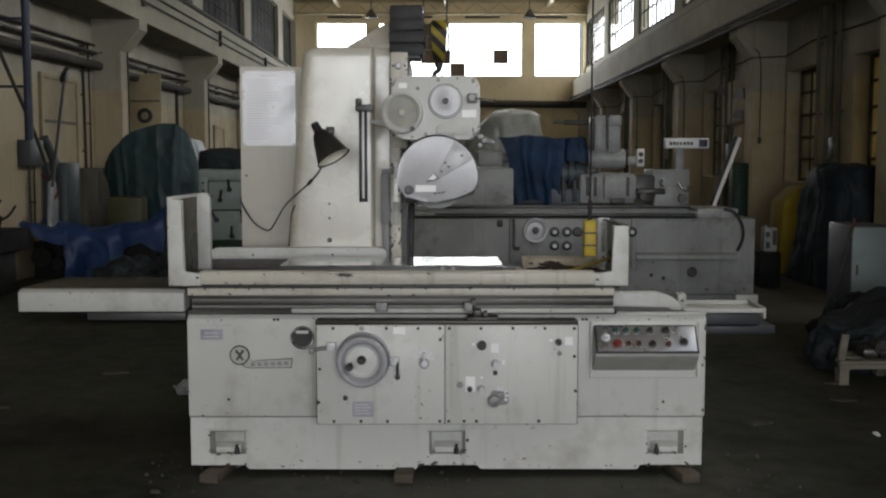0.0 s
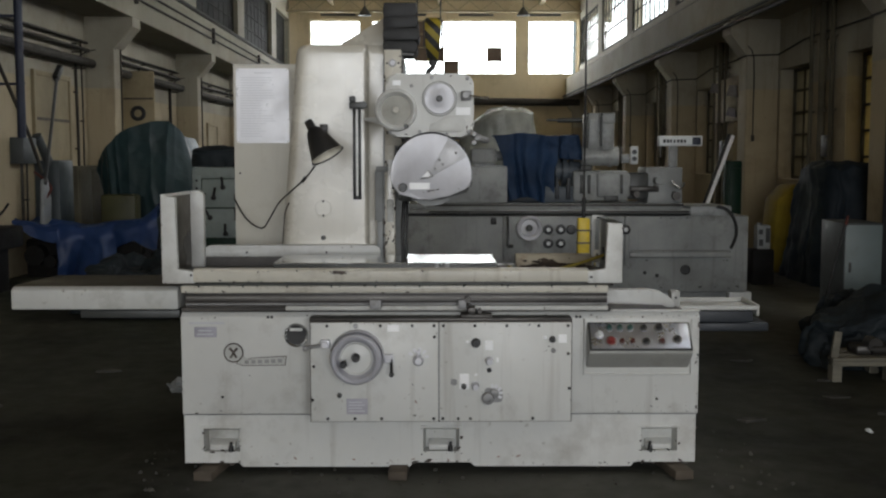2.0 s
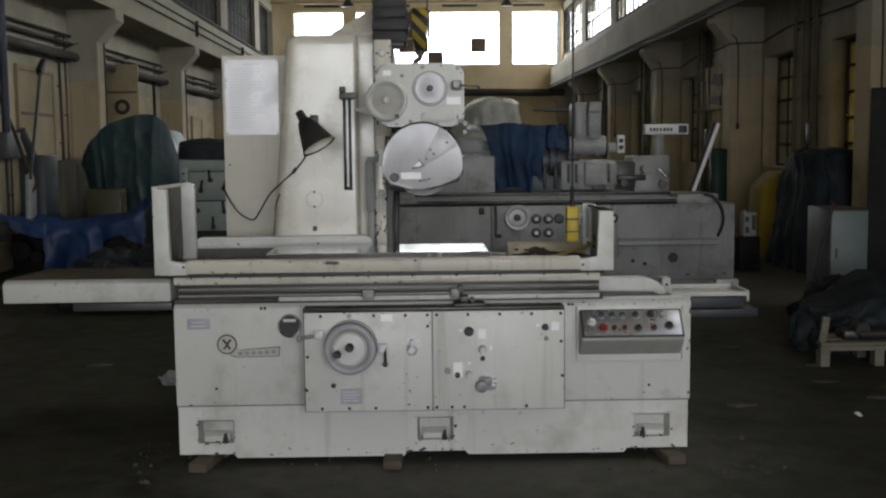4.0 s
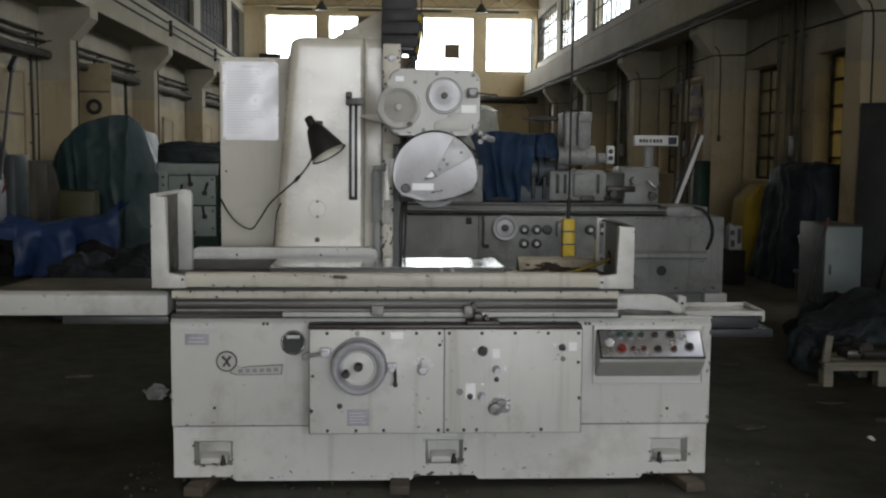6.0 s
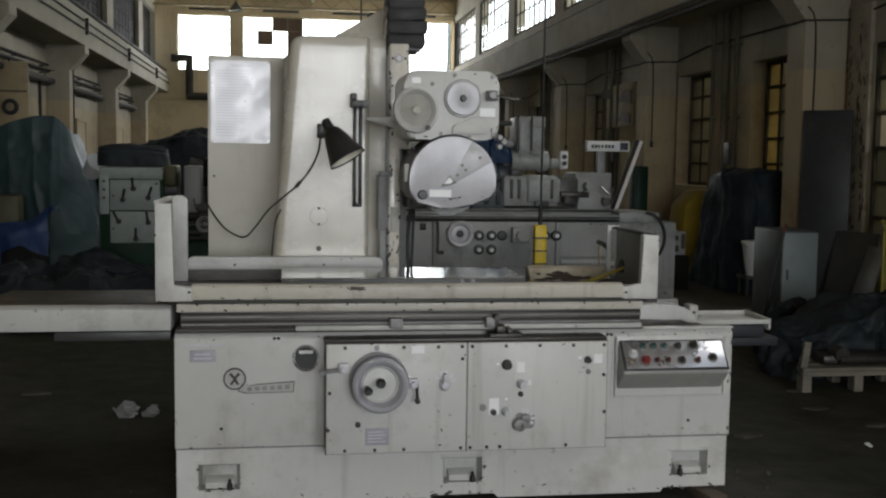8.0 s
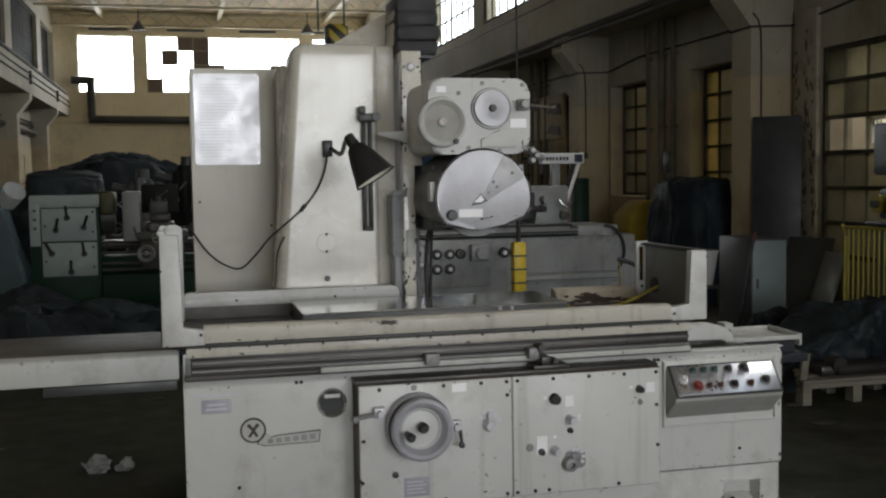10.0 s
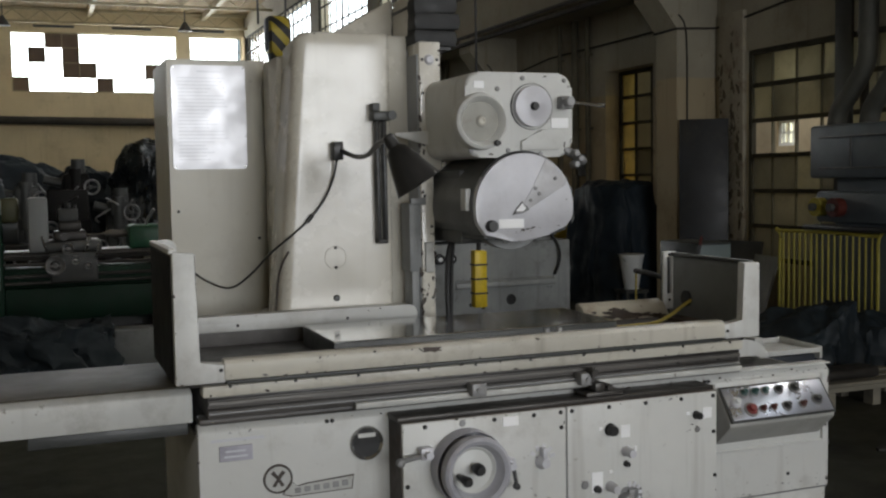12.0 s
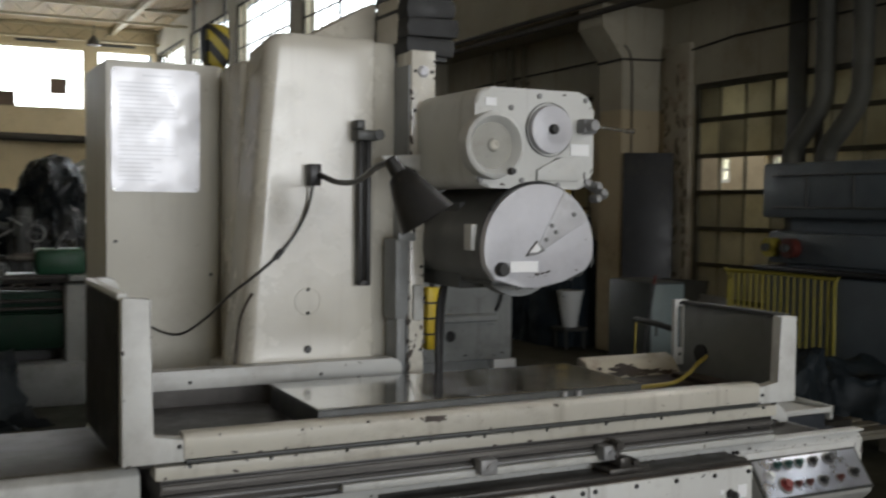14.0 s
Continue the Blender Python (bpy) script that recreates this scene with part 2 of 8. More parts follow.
def vary_panes(m, low):
    """Each pane takes a dirtier or cleaner tone of its own."""
    N, L = m.node_tree.nodes, m.node_tree.links
    b = N["Principled BSDF"]
    info, rng, x = N.new("ShaderNodeObjectInfo"), N.new("ShaderNodeMapRange"), N.new("ShaderNodeMix")
    rng.inputs[3].default_value = low
    L.new(info.outputs["Random"], rng.inputs[0])
    x.data_type, x.blend_type = "RGBA", "MULTIPLY"
    x.inputs[0].default_value = 1.0
    L.new(b.inputs["Base Color"].links[0].from_socket, x.inputs[6])
    L.new(rng.outputs[0], x.inputs[7])
    L.new(x.outputs[2], b.inputs["Base Color"])


DIRTB = DIRTG.copy()
DIRTB.name = "brown_dirty_glass"
for nd in DIRTB.node_tree.nodes:
    if nd.type == "MIX" and not nd.inputs[6].is_linked:
        nd.inputs[6].default_value, nd.inputs[7].default_value = (0.12, 0.10, 0.05, 1), (0.26, 0.23, 0.12, 1)
vary_panes(DIRTG, 0.32)
vary_panes(DIRTB, 0.4)
SLATE = mat("dark_slate_enamel", (0.032, 0.037, 0.045), 0.5, var=0.2, scale=5, stain=(0.02, 0.02, 0.02), stain_amt=0.5)
GUARDB = mat("oil_browned_sheet", (0.095, 0.080, 0.056), 0.5, 0.1, var=0.25, scale=5, stain=(0.04, 0.03, 0.02), stain_amt=0.8, stain_scale=4, drip=0.4)
BARK = mat("blackened_window_steel", (0.035, 0.034, 0.028), 0.85, spec=0.1, var=0.2, scale=8)
PIPEW = mat("limewashed_pipe", (0.15, 0.135, 0.095), 0.8, spec=0.2, var=0.2, scale=6)
PANEY = mat("yellowed_pane", (0.50, 0.38, 0.09), 0.5, var=0.25, scale=3, stain=(0.2, 0.14, 0.04), stain_amt=0.6, stain_scale=2.5)
PANEH = mat("hazy_pane", (0.80, 0.78, 0.58), 0.5, var=0.2, scale=6)
for m_ in (PANEY, PANEH):
    m_.node_tree.nodes["Principled BSDF"].inputs["Transmission Weight"].default_value = 0.75
    m_.node_tree.nodes["Principled BSDF"].inputs["IOR"].default_value = 1.1
BARM = mat("soiled_brown_window_steel", (0.085, 0.078, 0.055), 0.8, spec=0.2, var=0.3, scale=6, stain=(0.04, 0.035, 0.025), stain_amt=0.5)
BARY = mat("yellowed_glazing_bar", (0.20, 0.185, 0.12), 0.7, var=0.2, scale=8)
CGRIME = mat("grimy_worn_steel", (0.20, 0.19, 0.175), 0.4, 0.3, var=0.4, scale=7, stain=(0.05, 0.04, 0.03), stain_amt=0.8, stain_scale=6, stretch=(0.3, 1, 2.5))
GRIME = mat("oil_grimed_slideway", (0.125, 0.116, 0.108), 0.42, 0.1, var=0.45, scale=6, stain=(0.04, 0.028, 0.02), stain_amt=0.85, stain_scale=5, stretch=(0.35, 1, 2.5))
CREAMY = mat("yellowed_cream_enamel", (0.60, 0.575, 0.50), 0.38, var=0.10, scale=4, stain=(0.14, 0.10, 0.06), stain_amt=0.65, stain_scale=4, bump=0.05, bump_scale=22, drip=0.4, stretch=(0.6, 1, 1))
DARKG = mat("dark_window_glass", (0.028, 0.028, 0.024), 0.8, spec=0.05, var=0.3, scale=2)
PANEB = mat("boarded_pane", (0.13, 0.09, 0.06), 0.7, var=0.15)
WIREBLUE = mat("blue_grey_paint", (0.09, 0.11, 0.13), 0.5, var=0.15, scale=4)
PIPE = mat("pipe_paint", (0.058, 0.053, 0.044), 0.75, spec=0.2, var=0.15, scale=5)
PIPEB = mat("dark_blue_pipe", (0.016, 0.022, 0.045), 0.5, var=0.15, scale=5)
GALV = mat("light_duct", (0.085, 0.085, 0.072), 0.7, 0.1, var=0.12, scale=5)
PEEL = mat("bare_plaster", (0.15, 0.125, 0.085), 0.9, var=0.2, scale=12)
FLAKE = mat("flaking_limewash", (0.40, 0.37, 0.29), 0.9, var=0.15, scale=12)
RUST = mat("rusty_cream", (0.40, 0.36, 0.28), 0.6, var=0.10, scale=5, stain=(0.12, 0.06, 0.035), stain_amt=0.95, stain_scale=5)
WHITEP = mat("white_plastic", (0.7, 0.72, 0.72), 0.4, var=0.05)
CRATE = mat("pallet_timber", (0.20, 0.185, 0.145), 0.85, var=0.2, scale=5, stretch=(1, 5, 5))


def pale_floor(m, cx, cy, rx, ry, colour, scale):
    """A paler stretch of the dark floor, with a ragged edge, for worn concrete and for painted light."""
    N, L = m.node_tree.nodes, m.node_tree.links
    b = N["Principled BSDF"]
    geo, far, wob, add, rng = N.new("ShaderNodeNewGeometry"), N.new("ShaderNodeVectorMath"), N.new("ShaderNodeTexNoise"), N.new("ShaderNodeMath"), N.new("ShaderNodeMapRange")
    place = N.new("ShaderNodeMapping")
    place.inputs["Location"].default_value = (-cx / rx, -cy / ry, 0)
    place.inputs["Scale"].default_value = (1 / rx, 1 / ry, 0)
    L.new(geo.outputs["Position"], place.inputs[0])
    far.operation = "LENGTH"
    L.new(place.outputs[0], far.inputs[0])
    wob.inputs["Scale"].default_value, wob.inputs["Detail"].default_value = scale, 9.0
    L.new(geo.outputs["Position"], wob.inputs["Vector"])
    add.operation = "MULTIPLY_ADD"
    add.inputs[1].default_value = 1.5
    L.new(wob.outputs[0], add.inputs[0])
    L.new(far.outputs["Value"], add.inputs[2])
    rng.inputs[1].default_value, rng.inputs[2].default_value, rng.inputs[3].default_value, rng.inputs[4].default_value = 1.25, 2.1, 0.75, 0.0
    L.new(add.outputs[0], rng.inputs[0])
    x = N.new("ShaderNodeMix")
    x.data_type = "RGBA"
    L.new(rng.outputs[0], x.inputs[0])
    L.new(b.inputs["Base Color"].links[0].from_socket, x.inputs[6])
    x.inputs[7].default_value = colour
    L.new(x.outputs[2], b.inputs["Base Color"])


# light from aisle and doors painted into the floor as a paler colour
pale_floor(FLOOR, 3.5, 6.0, 1.2, 3.6, (0.083, 0.080, 0.059, 1), 1.6)
pale_floor(FLOOR, 0.05, 0.1, 1.35, 0.72, (0.092, 0.090, 0.078, 1), 7.0)


def glass_mat():
    m = bpy.data.materials.new("window_glass")
    m.use_nodes = True
    b = m.node_tree.nodes["Principled BSDF"]
    b.inputs["Base Color"].default_value = (0.95, 0.98, 0.97, 1)
    b.inputs["Transmission Weight"].default_value, b.inputs["Roughness"].default_value, b.inputs["IOR"].default_value = 1.0, 0.05, 1.1
    return m


GLASS = glass_mat()


def stripes_mat():
    m = mat("hazard_stripes", (0.40, 0.31, 0.03), 0.5, var=0.1)
    nt = m.node_tree
    N, L = nt.nodes, nt.links
    b = N["Principled BSDF"]
    w = N.new("ShaderNodeTexWave")
    w.bands_direction = "DIAGONAL"
    w.inputs["Scale"].default_value = 4.6
    geo = N.new("ShaderNodeNewGeometry")
    mp = N.new("ShaderNodeMapping")
    mp.inputs["Scale"].default_value = (1, 0.01, 1)
    L.new(geo.outputs["Position"], mp.inputs[0])
    L.new(mp.outputs[0], w.inputs["Vector"])
    r = N.new("ShaderNodeMapRange")
    r.inputs[1].default_value, r.inputs[2].default_value = 0.48, 0.52
    L.new(w.outputs["Fac"], r.inputs[0])
    x = N.new("ShaderNodeMix")
    x.data_type = "RGBA"
    L.new(r.outputs[0], x.inputs[0])
    L.new(b.inputs["Base Color"].links[0].from_socket, x.inputs[6])
    x.inputs[7].default_value = (0.02, 0.02, 0.02, 1)
    L.new(x.outputs[2], b.inputs["Base Color"])
    return m


STRIPES = stripes_mat()

# ---------------------------------------------------------------- building helpers
SETBACK = [0.0]      # how far the assembly now being built stands back along y


def thing(name, loc, label, category, group="", kind=""):
    ob = new(name)
    ob.location = loc
    ob["o"] = tuple(loc)
    return tagged(ob, label, category, group, kind)


def finish(bm, name, material, smooth=True, origin=(0, 0, 0)):
    bmesh.ops.recalc_face_normals(bm, faces=bm.faces)
    bmesh.ops.translate(bm, verts=bm.verts, vec=-Vector(origin))
    me = bpy.data.meshes.new(name)
    bm.to_mesh(me)
    bm.free()
    for p in me.polygons:
        p.use_smooth = smooth
    if smooth:
        me.set_sharp_from_angle(angle=radians(32))
    me.materials.append(material)
    return me


def part(name, bm, material, parent, label="", smooth=True):
    """One mesh, given in world coordinates, as a part under a thing or a part."""
    top = parent
    while top.parent:
        top = top.parent
    shift = Vector(parent["s"] if "s" in parent else (0.0, SETBACK[0], 0.0))
    ob = new(name, finish(bm, name, material, smooth, Vector(top["o"]) - shift))
    ob.parent = parent
    ob["s"] = tuple(shift)
    if label:
        ob["label"] = label
    return ob


def solo(name, bm, material, label, category, loc=None, group="", kind="", smooth=True):
    """A thing that is one mesh."""
    if loc is None:
        lo = [min(v.co[i] for v in bm.verts) for i in range(3)]
        hi = [max(v.co[i] for v in bm.verts) for i in range(3)]
        loc = ((lo[0] + hi[0]) / 2, (lo[1] + hi[1]) / 2, lo[2])
    ob = new(name, finish(bm, name, material, smooth, loc))
    ob.location = loc
    ob["o"] = tuple(loc)
    return tagged(ob, label, category, group, kind)


def B():
    return bmesh.new()


def box(bm, x0, x1, y0, y1, z0, z1, r=0.0, seg=2):
    """A box, its edges rounded by r."""
    g = bmesh.ops.create_cube(bm, size=1.0, matrix=Matrix.LocRotScale(((x0 + x1) / 2, (y0 + y1) / 2, (z0 + z1) / 2), None, (abs(x1 - x0), abs(y1 - y0), abs(z1 - z0))))
    if r:
        es = list({e for v in g["verts"] for e in v.link_edges})
        bmesh.ops.bevel(bm, geom=es, offset=r, segments=seg, affect="EDGES", profile=0.5)
    return bm


def cyl(bm, p0, p1, r0, r1=None, seg=24, caps=True):
    """A round bar or cone from p0 to p1."""
    p0, p1 = Vector(p0), Vector(p1)
    d = p1 - p0
    m = Matrix.Translation((p0 + p1) / 2) @ d.to_track_quat("Z", "Y").to_matrix().to_4x4()
    bmesh.ops.create_cone(bm, cap_ends=caps, segments=seg, radius1=r0, radius2=r0 if r1 is None else r1, depth=d.length, matrix=m)
    return bm


def prism(bm, pts, axis, a, b, r=0.0, seg=2):
    """An outline drawn in the plane across the axis and pulled from a to b."""
    def at(p, v):
        return {"x": (v, p[0], p[1]), "y": (p[0], v, p[1]), "z": (p[0], p[1], v)}[axis]
    lo = [bm.verts.new(at(p, a)) for p in pts]
    hi = [bm.verts.new(at(p, b)) for p in pts]
    n = len(pts)
    fs = [bm.faces.new(lo), bm.faces.new(hi[::-1])]
    for i in range(n):
        fs.append(bm.faces.new((lo[i], hi[i], hi[(i + 1) % n], lo[(i + 1) % n])))
    if r:
        es = list({e for f in fs for e in f.edges})
        bmesh.ops.bevel(bm, geom=es, offset=r, segments=seg, affect="EDGES", profile=0.5)
    return bm


def rounded(x0, x1, z0, z1, r, n=6, corners="abcd"):
    """A rectangle's outline with round corners: a bottom left, b bottom right, c top right, d top left."""
    pts = []
    for key, cx, cz, a0 in (("a", x0, z0, 180), ("b", x1, z0, 270), ("c", x1, z1, 0), ("d", x0, z1, 90)):
        sx = 1 if cx == x0 else -1
        sz = 1 if cz == z0 else -1
        if key in corners:
            for i in range(n + 1):
                a = radians(a0 + 90 * i / n)
                pts.append((cx + sx * r + r * math.cos(a), cz + sz * r + r * math.sin(a)))
        else:
            pts.append((cx, cz))
    return pts


def lathe_y(bm, cx, cz, rings, seg=40):
    """Rings of (radius, y) round an axis that runs along y."""
    loops = []
    for r, y in rings:
        if r < 1e-5:
            loops.append([bm.verts.new((cx, y, cz))])
        else:
            loops.append([bm.verts.new((cx + r * math.cos(2 * math.pi * i / seg), y, cz + r * math.sin(2 * math.pi * i / seg))) for i in range(seg)])
    for a, b in zip(loops, loops[1:]):
        for i in range(seg):
            j = (i + 1) % seg
            if len(a) == 1 and len(b) > 1:
                bm.faces.new((a[0], b[i], b[j]))
            elif len(b) == 1 and len(a) > 1:
                bm.faces.new((a[i], b[0], a[j]))
            elif len(a) > 1:
                bm.faces.new((a[i], b[i], b[j], a[j]))
    return bm


def tube(bm, pts, r, seg=8, smooth=6):
    """A bent bar or cable through the points."""
    P = [Vector(p) for p in pts]
    if smooth and len(P) > 2:
        Q = []
        for i in range(len(P) - 1):
            a, b, c, d = P[max(i - 1, 0)], P[i], P[i + 1], P[min(i + 2, len(P) - 1)]
            for k in range(smooth):
                t = k / smooth
                Q.append(0.5 * ((2 * b) + (c - a) * t + (2 * a - 5 * b + 4 * c - d) * t * t + (3 * b - a - 3 * c + d) * t ** 3))
        P = Q + [P[-1]]
    rings = []
    up = Vector((0.13, 0.31, 0.94))
    for i, p in enumerate(P):
        d = (P[min(i + 1, len(P) - 1)] - P[max(i - 1, 0)]).normalized()
        u = d.cross(up).normalized()
        v = d.cross(u)
        rings.append([bm.verts.new(p + r * (math.cos(2 * math.pi * k / seg) * u + math.sin(2 * math.pi * k / seg) * v)) for k in range(seg)])
    for a, b in zip(rings, rings[1:]):
        for k in range(seg):
            bm.faces.new((a[k], a[(k + 1) % seg], b[(k + 1) % seg], b[k]))
    bm.faces.new(rings[0])
    bm.faces.new(rings[-1][::-1])
    return bm


def rows_mesh(rows, closed):
    """A sheet through rows of points."""
    bm = B()
    vs = [[bm.verts.new(p) for p in r] for r in rows]
    n = len(rows[0])
    for a, b in zip(vs, vs[1:]):
        for i in range(n if closed else n - 1):
            bm.faces.new((a[i], a[(i + 1) % n], b[(i + 1) % n], b[i]))
    return bm


def drape(cx, cy, rx, ry, h, seed, power=2.6, folds=9, fold_amt=0.10, flare=0.18, top=None, n=96, m=30, rough=0.03, z0=0.0, shape=2.8):
    """A sheet thrown over something: round-cornered outline, folds that deepen to the hem, a lumpy top."""
    bm = B()
    off = Vector((seed * 7.3, seed * 3.1, seed * 1.7))
    rings = []
    for j in range(m + 1):
        t = j / m
        if t < 0.45:
            s = t / 0.45
            rad, z = s, 1 - 0.06 * s ** 3
        else:
            s = (t - 0.45) / 0.55
            rad, z = 1.0 + flare * s ** 1.3, 0.94 * (1 - s)
        if 0.35 < t < 0.55:
            rad -= 0.03
        ring = []
        for i in range(n):
            a = 2 * math.pi * i / n
            ca, sa = math.cos(a), math.sin(a)
            k = (abs(ca) ** shape + abs(sa) ** shape) ** (-1 / shape)
            fall = max(0.0, (t - 0.38) / 0.62)
            ph = folds * a + 6 * noise.noise(Vector((ca * 1.7, sa * 1.7, t * 0.5)) + off)
            amp = 0.35 + 1.1 * abs(noise.noise(Vector((ca * 2.3, sa * 2.3, 4.0)) + off))
            w = fold_amt * fall * amp * ((1 - 2 * abs(math.sin(ph / 2))) + 0.5 * math.sin(2.3 * ph + seed))
            x, y = rx * k * ca * (rad + w), ry * k * sa * (rad + w)
            zz = z * h
            if top:
                zz *= top(x / rx, y / ry) if t < 0.45 else 1 + (top(ca * k, sa * k) - 1) * (zz / (0.94 * h)) 
            p = Vector((x, y, zz))
            d = noise.noise_vector(p * 2.1 + off) * rough * 2 + noise.noise_vector(p * 6.5 + off) * rough * 0.9 + noise.noise_vector(p * 15 + off) * rough * 0.35
            p += d * (0.4 if t < 0.1 else 1)
            p.z = max(p.z, 0.006)
            ring.append(bm.verts.new((cx + p.x, cy + p.y, z0 + p.z)))
            if j == 0:
                break
        rings.append(ring)
    for a, b in zip(rings, rings[1:]):
        for i in range(n):
            k = (i + 1) % n
            if len(a) == 1:
                bm.faces.new((a[0], b[i], b[k]))
            else:
                bm.faces.new((a[i], b[i], b[k], a[k]))
    return bm


def bolts(parent, spots, r, y, depth, material=BLACK, name="bolt"):
    """Small round-headed screws that face the hall, one mesh shared by all."""
    bm = B()
    lathe_y(bm, 0, 0, [(0, -depth), (r * 0.75, -depth), (r, -depth * 0.5), (r, 0.004)], 12)
    me = finish(bm, name, material)
    top = parent
    while top.parent:
        top = top.parent
    shift = Vector(parent["s"] if "s" in parent else (0.0, SETBACK[0], 0.0))
    for x, z in spots:
        ob = new(name, me)
        ob.parent = parent
        ob.location = Vector((x, y, z)) + shift - Vector(top["o"])


def rbox(bm, m, sx, sy, sz, r=0.0):
    """A box of that size, centred on the pose m."""
    t = B()
    box(t, -sx / 2, sx / 2, -sy / 2, sy / 2, -sz / 2, sz / 2, r)
    bmesh.ops.transform(t, matrix=m, verts=t.verts)
    me = bpy.data.meshes.new("tmp")
    t.to_mesh(me)
    t.free()
    bm.from_mesh(me)
    bpy.data.meshes.remove(me)
    return bm


# ---------------------------------------------------------------- the hall
XL, XR = -5.45, 5.46            # lower walls
UL, UR = -5.15, 5.2             # upper walls
Y0, Y1 = -13.4, 32.7            # the end walls
TOP, HEAD = 7.15, 6.42
BEAM0, BEAM1 = 3.70, 4.36
PIL_R = [6.72 + 5.19 * i for i in range(-3, 6)]
PIL_L = [0.1 + 5.8 * i for i in range(-2, 6)]
PIER_R = [8.3 + 4.97 * i for i in range(-4, 5)]   # piers between the upper windows
SILL_L, SILL_R = 4.74, 4.80


def structure(name, bm, material, label, category, smooth=False):
    return solo(name, bm, material, label, category, loc=(0, 0, 0), kind="structure", smooth=smooth)


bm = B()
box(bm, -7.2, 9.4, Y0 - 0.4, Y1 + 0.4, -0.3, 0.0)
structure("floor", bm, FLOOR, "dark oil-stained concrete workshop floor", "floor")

bm = B()
box(bm, -6.2, 6.4, Y0 - 0.3, Y1 + 0.3, TOP, TOP + 0.2)
for i in range(46):
    x = -5.4 + i * 0.24
    box(bm, x, x + 0.225, Y0, Y1, TOP - 0.03, TOP + 0.01)
structure("ceiling", bm, CEIL, "tan timber plank ceiling of the hall", "ceiling")

# left wall, solid below, windows above the crane beam
bm = B()
box(bm, XL - 0.45, XL, Y0, Y1, 0, BEAM0 + 0.02)
structure("wall_left", bm, WALL, "cream and tan limewashed brick wall with stains", "wall")
bm = B()
box(bm, XL - 0.45, -4.72, Y0, Y1, BEAM0 + 0.02, BEAM1, 0.015)
box(bm, XL - 0.45, -4.86, Y0, Y1, BEAM1, BEAM1 + 0.07)
structure("crane_beam_left", bm, WALLU, "cream concrete crane beam along the wall", "beam")
bm = B()
tube(bm, [(-4.80, Y0, BEAM1 + 0.13), (-4.80, Y1, BEAM1 + 0.13)], 0.045, 8, 0)
structure("crane_rail_left", bm, PIPE, "steel crane rail on the concrete beam", "rail")


def upper_wall(name, x0, x1, pil, SILL, label, half=0.48):
    """The wall above the crane beam: piers, sill strip and head strip, with a window hole in every bay."""
    b = B()
    box(b, x0, x1, Y0, Y1, BEAM1, SILL)
    box(b, x0, x1, Y0, Y1, HEAD, TOP)
    edges = [Y0 - 0.6] + pil + [Y1 + 0.6]
    for p in edges:
        box(b, x0, x1, max(p - half, Y0), min(p + half, Y1), SILL, HEAD)
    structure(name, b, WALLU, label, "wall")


upper_wall("wall_left_upper", UL - 0.35, UL, PIL_L, SILL_L, "cream limewashed upper wall between tall windows")
upper_wall("wall_right_upper", UR, UR + 0.3, PIER_R, SILL_R, "cream limewashed upper wall between tall windows", 0.40)

# right wall, below: tall windows in each bay and a wide glazed screen beside the first column
LOW_WINDOWS = [(7.80 + 5.19 * k, 8.95 + 5.19 * k) for k in range(5)] + [(10.30 + 5.19 * k, 11.62 + 5.19 * k) for k in range(4)]
LOW_WINDOWS.sort()
SCREEN = (2.70, 5.98)
bm = B()
holes = sorted([(a, b, 1.21, 2.93) for a, b in LOW_WINDOWS] + [(SCREEN[0], SCREEN[1], 0.62, 2.86)])
y = Y0
for a, b, z0, z1 in holes:
    box(bm, XR, XR + 0.4, y, a, 0, BEAM0 + 0.02)
    box(bm, XR, XR + 0.4, a, b, 0, z0)
    box(bm, XR, XR + 0.4, a, b, z1, BEAM0 + 0.02)
    y = b
box(bm, XR, XR + 0.4, y, Y1, 0, BEAM0 + 0.02)
structure("wall_right", bm, WALL, "cream and tan limewashed wall with window recesses", "wall")
bm = B()
box(bm, 4.72, XR + 0.4, Y0, Y1, BEAM0 + 0.02, BEAM1, 0.015)
box(bm, 4.9, XR + 0.3, Y0, Y1, BEAM1, BEAM1 + 0.07)
structure("crane_beam_right", bm, WALLU, "cream concrete crane beam along the wall", "beam")
bm = B()
tube(bm, [(4.94, Y0, BEAM1 + 0.10), (4.94, Y1, BEAM1 + 0.10)], 0.03, 8, 0)
structure("crane_rail_right", bm, PIPE, "steel crane rail on the concrete beam", "rail")


def column(x_wall, x_face, x_tip, y):
    """A wall column with a splayed corbel under the crane beam."""
    b = B()
    box(b, x_wall, x_face, y - 0.215, y + 0.215, 0, BEAM0 + 0.02, 0.02)
    s = 1 if x_face > x_wall else -1
    z = 3.16 if s < 0 else 3.24
    prism(b, [(x_wall, z - 0.02), (x_face - s * 0.01, z), (x_face + s * 0.012, z), (x_tip, z + 0.33), (x_tip, BEAM0 + 0.02), (x_wall, BEAM0 + 0.02)], "y", y - 0.222, y + 0.222)
    structure("wall_column", b, WALL, "cream over tan painted wall column with splayed corbel", "column")


for y in PIL_L:
    column(XL, XL + 0.45, -4.70, y)
for y in PIL_R:
    column(XR, 4.94, 4.67, y)

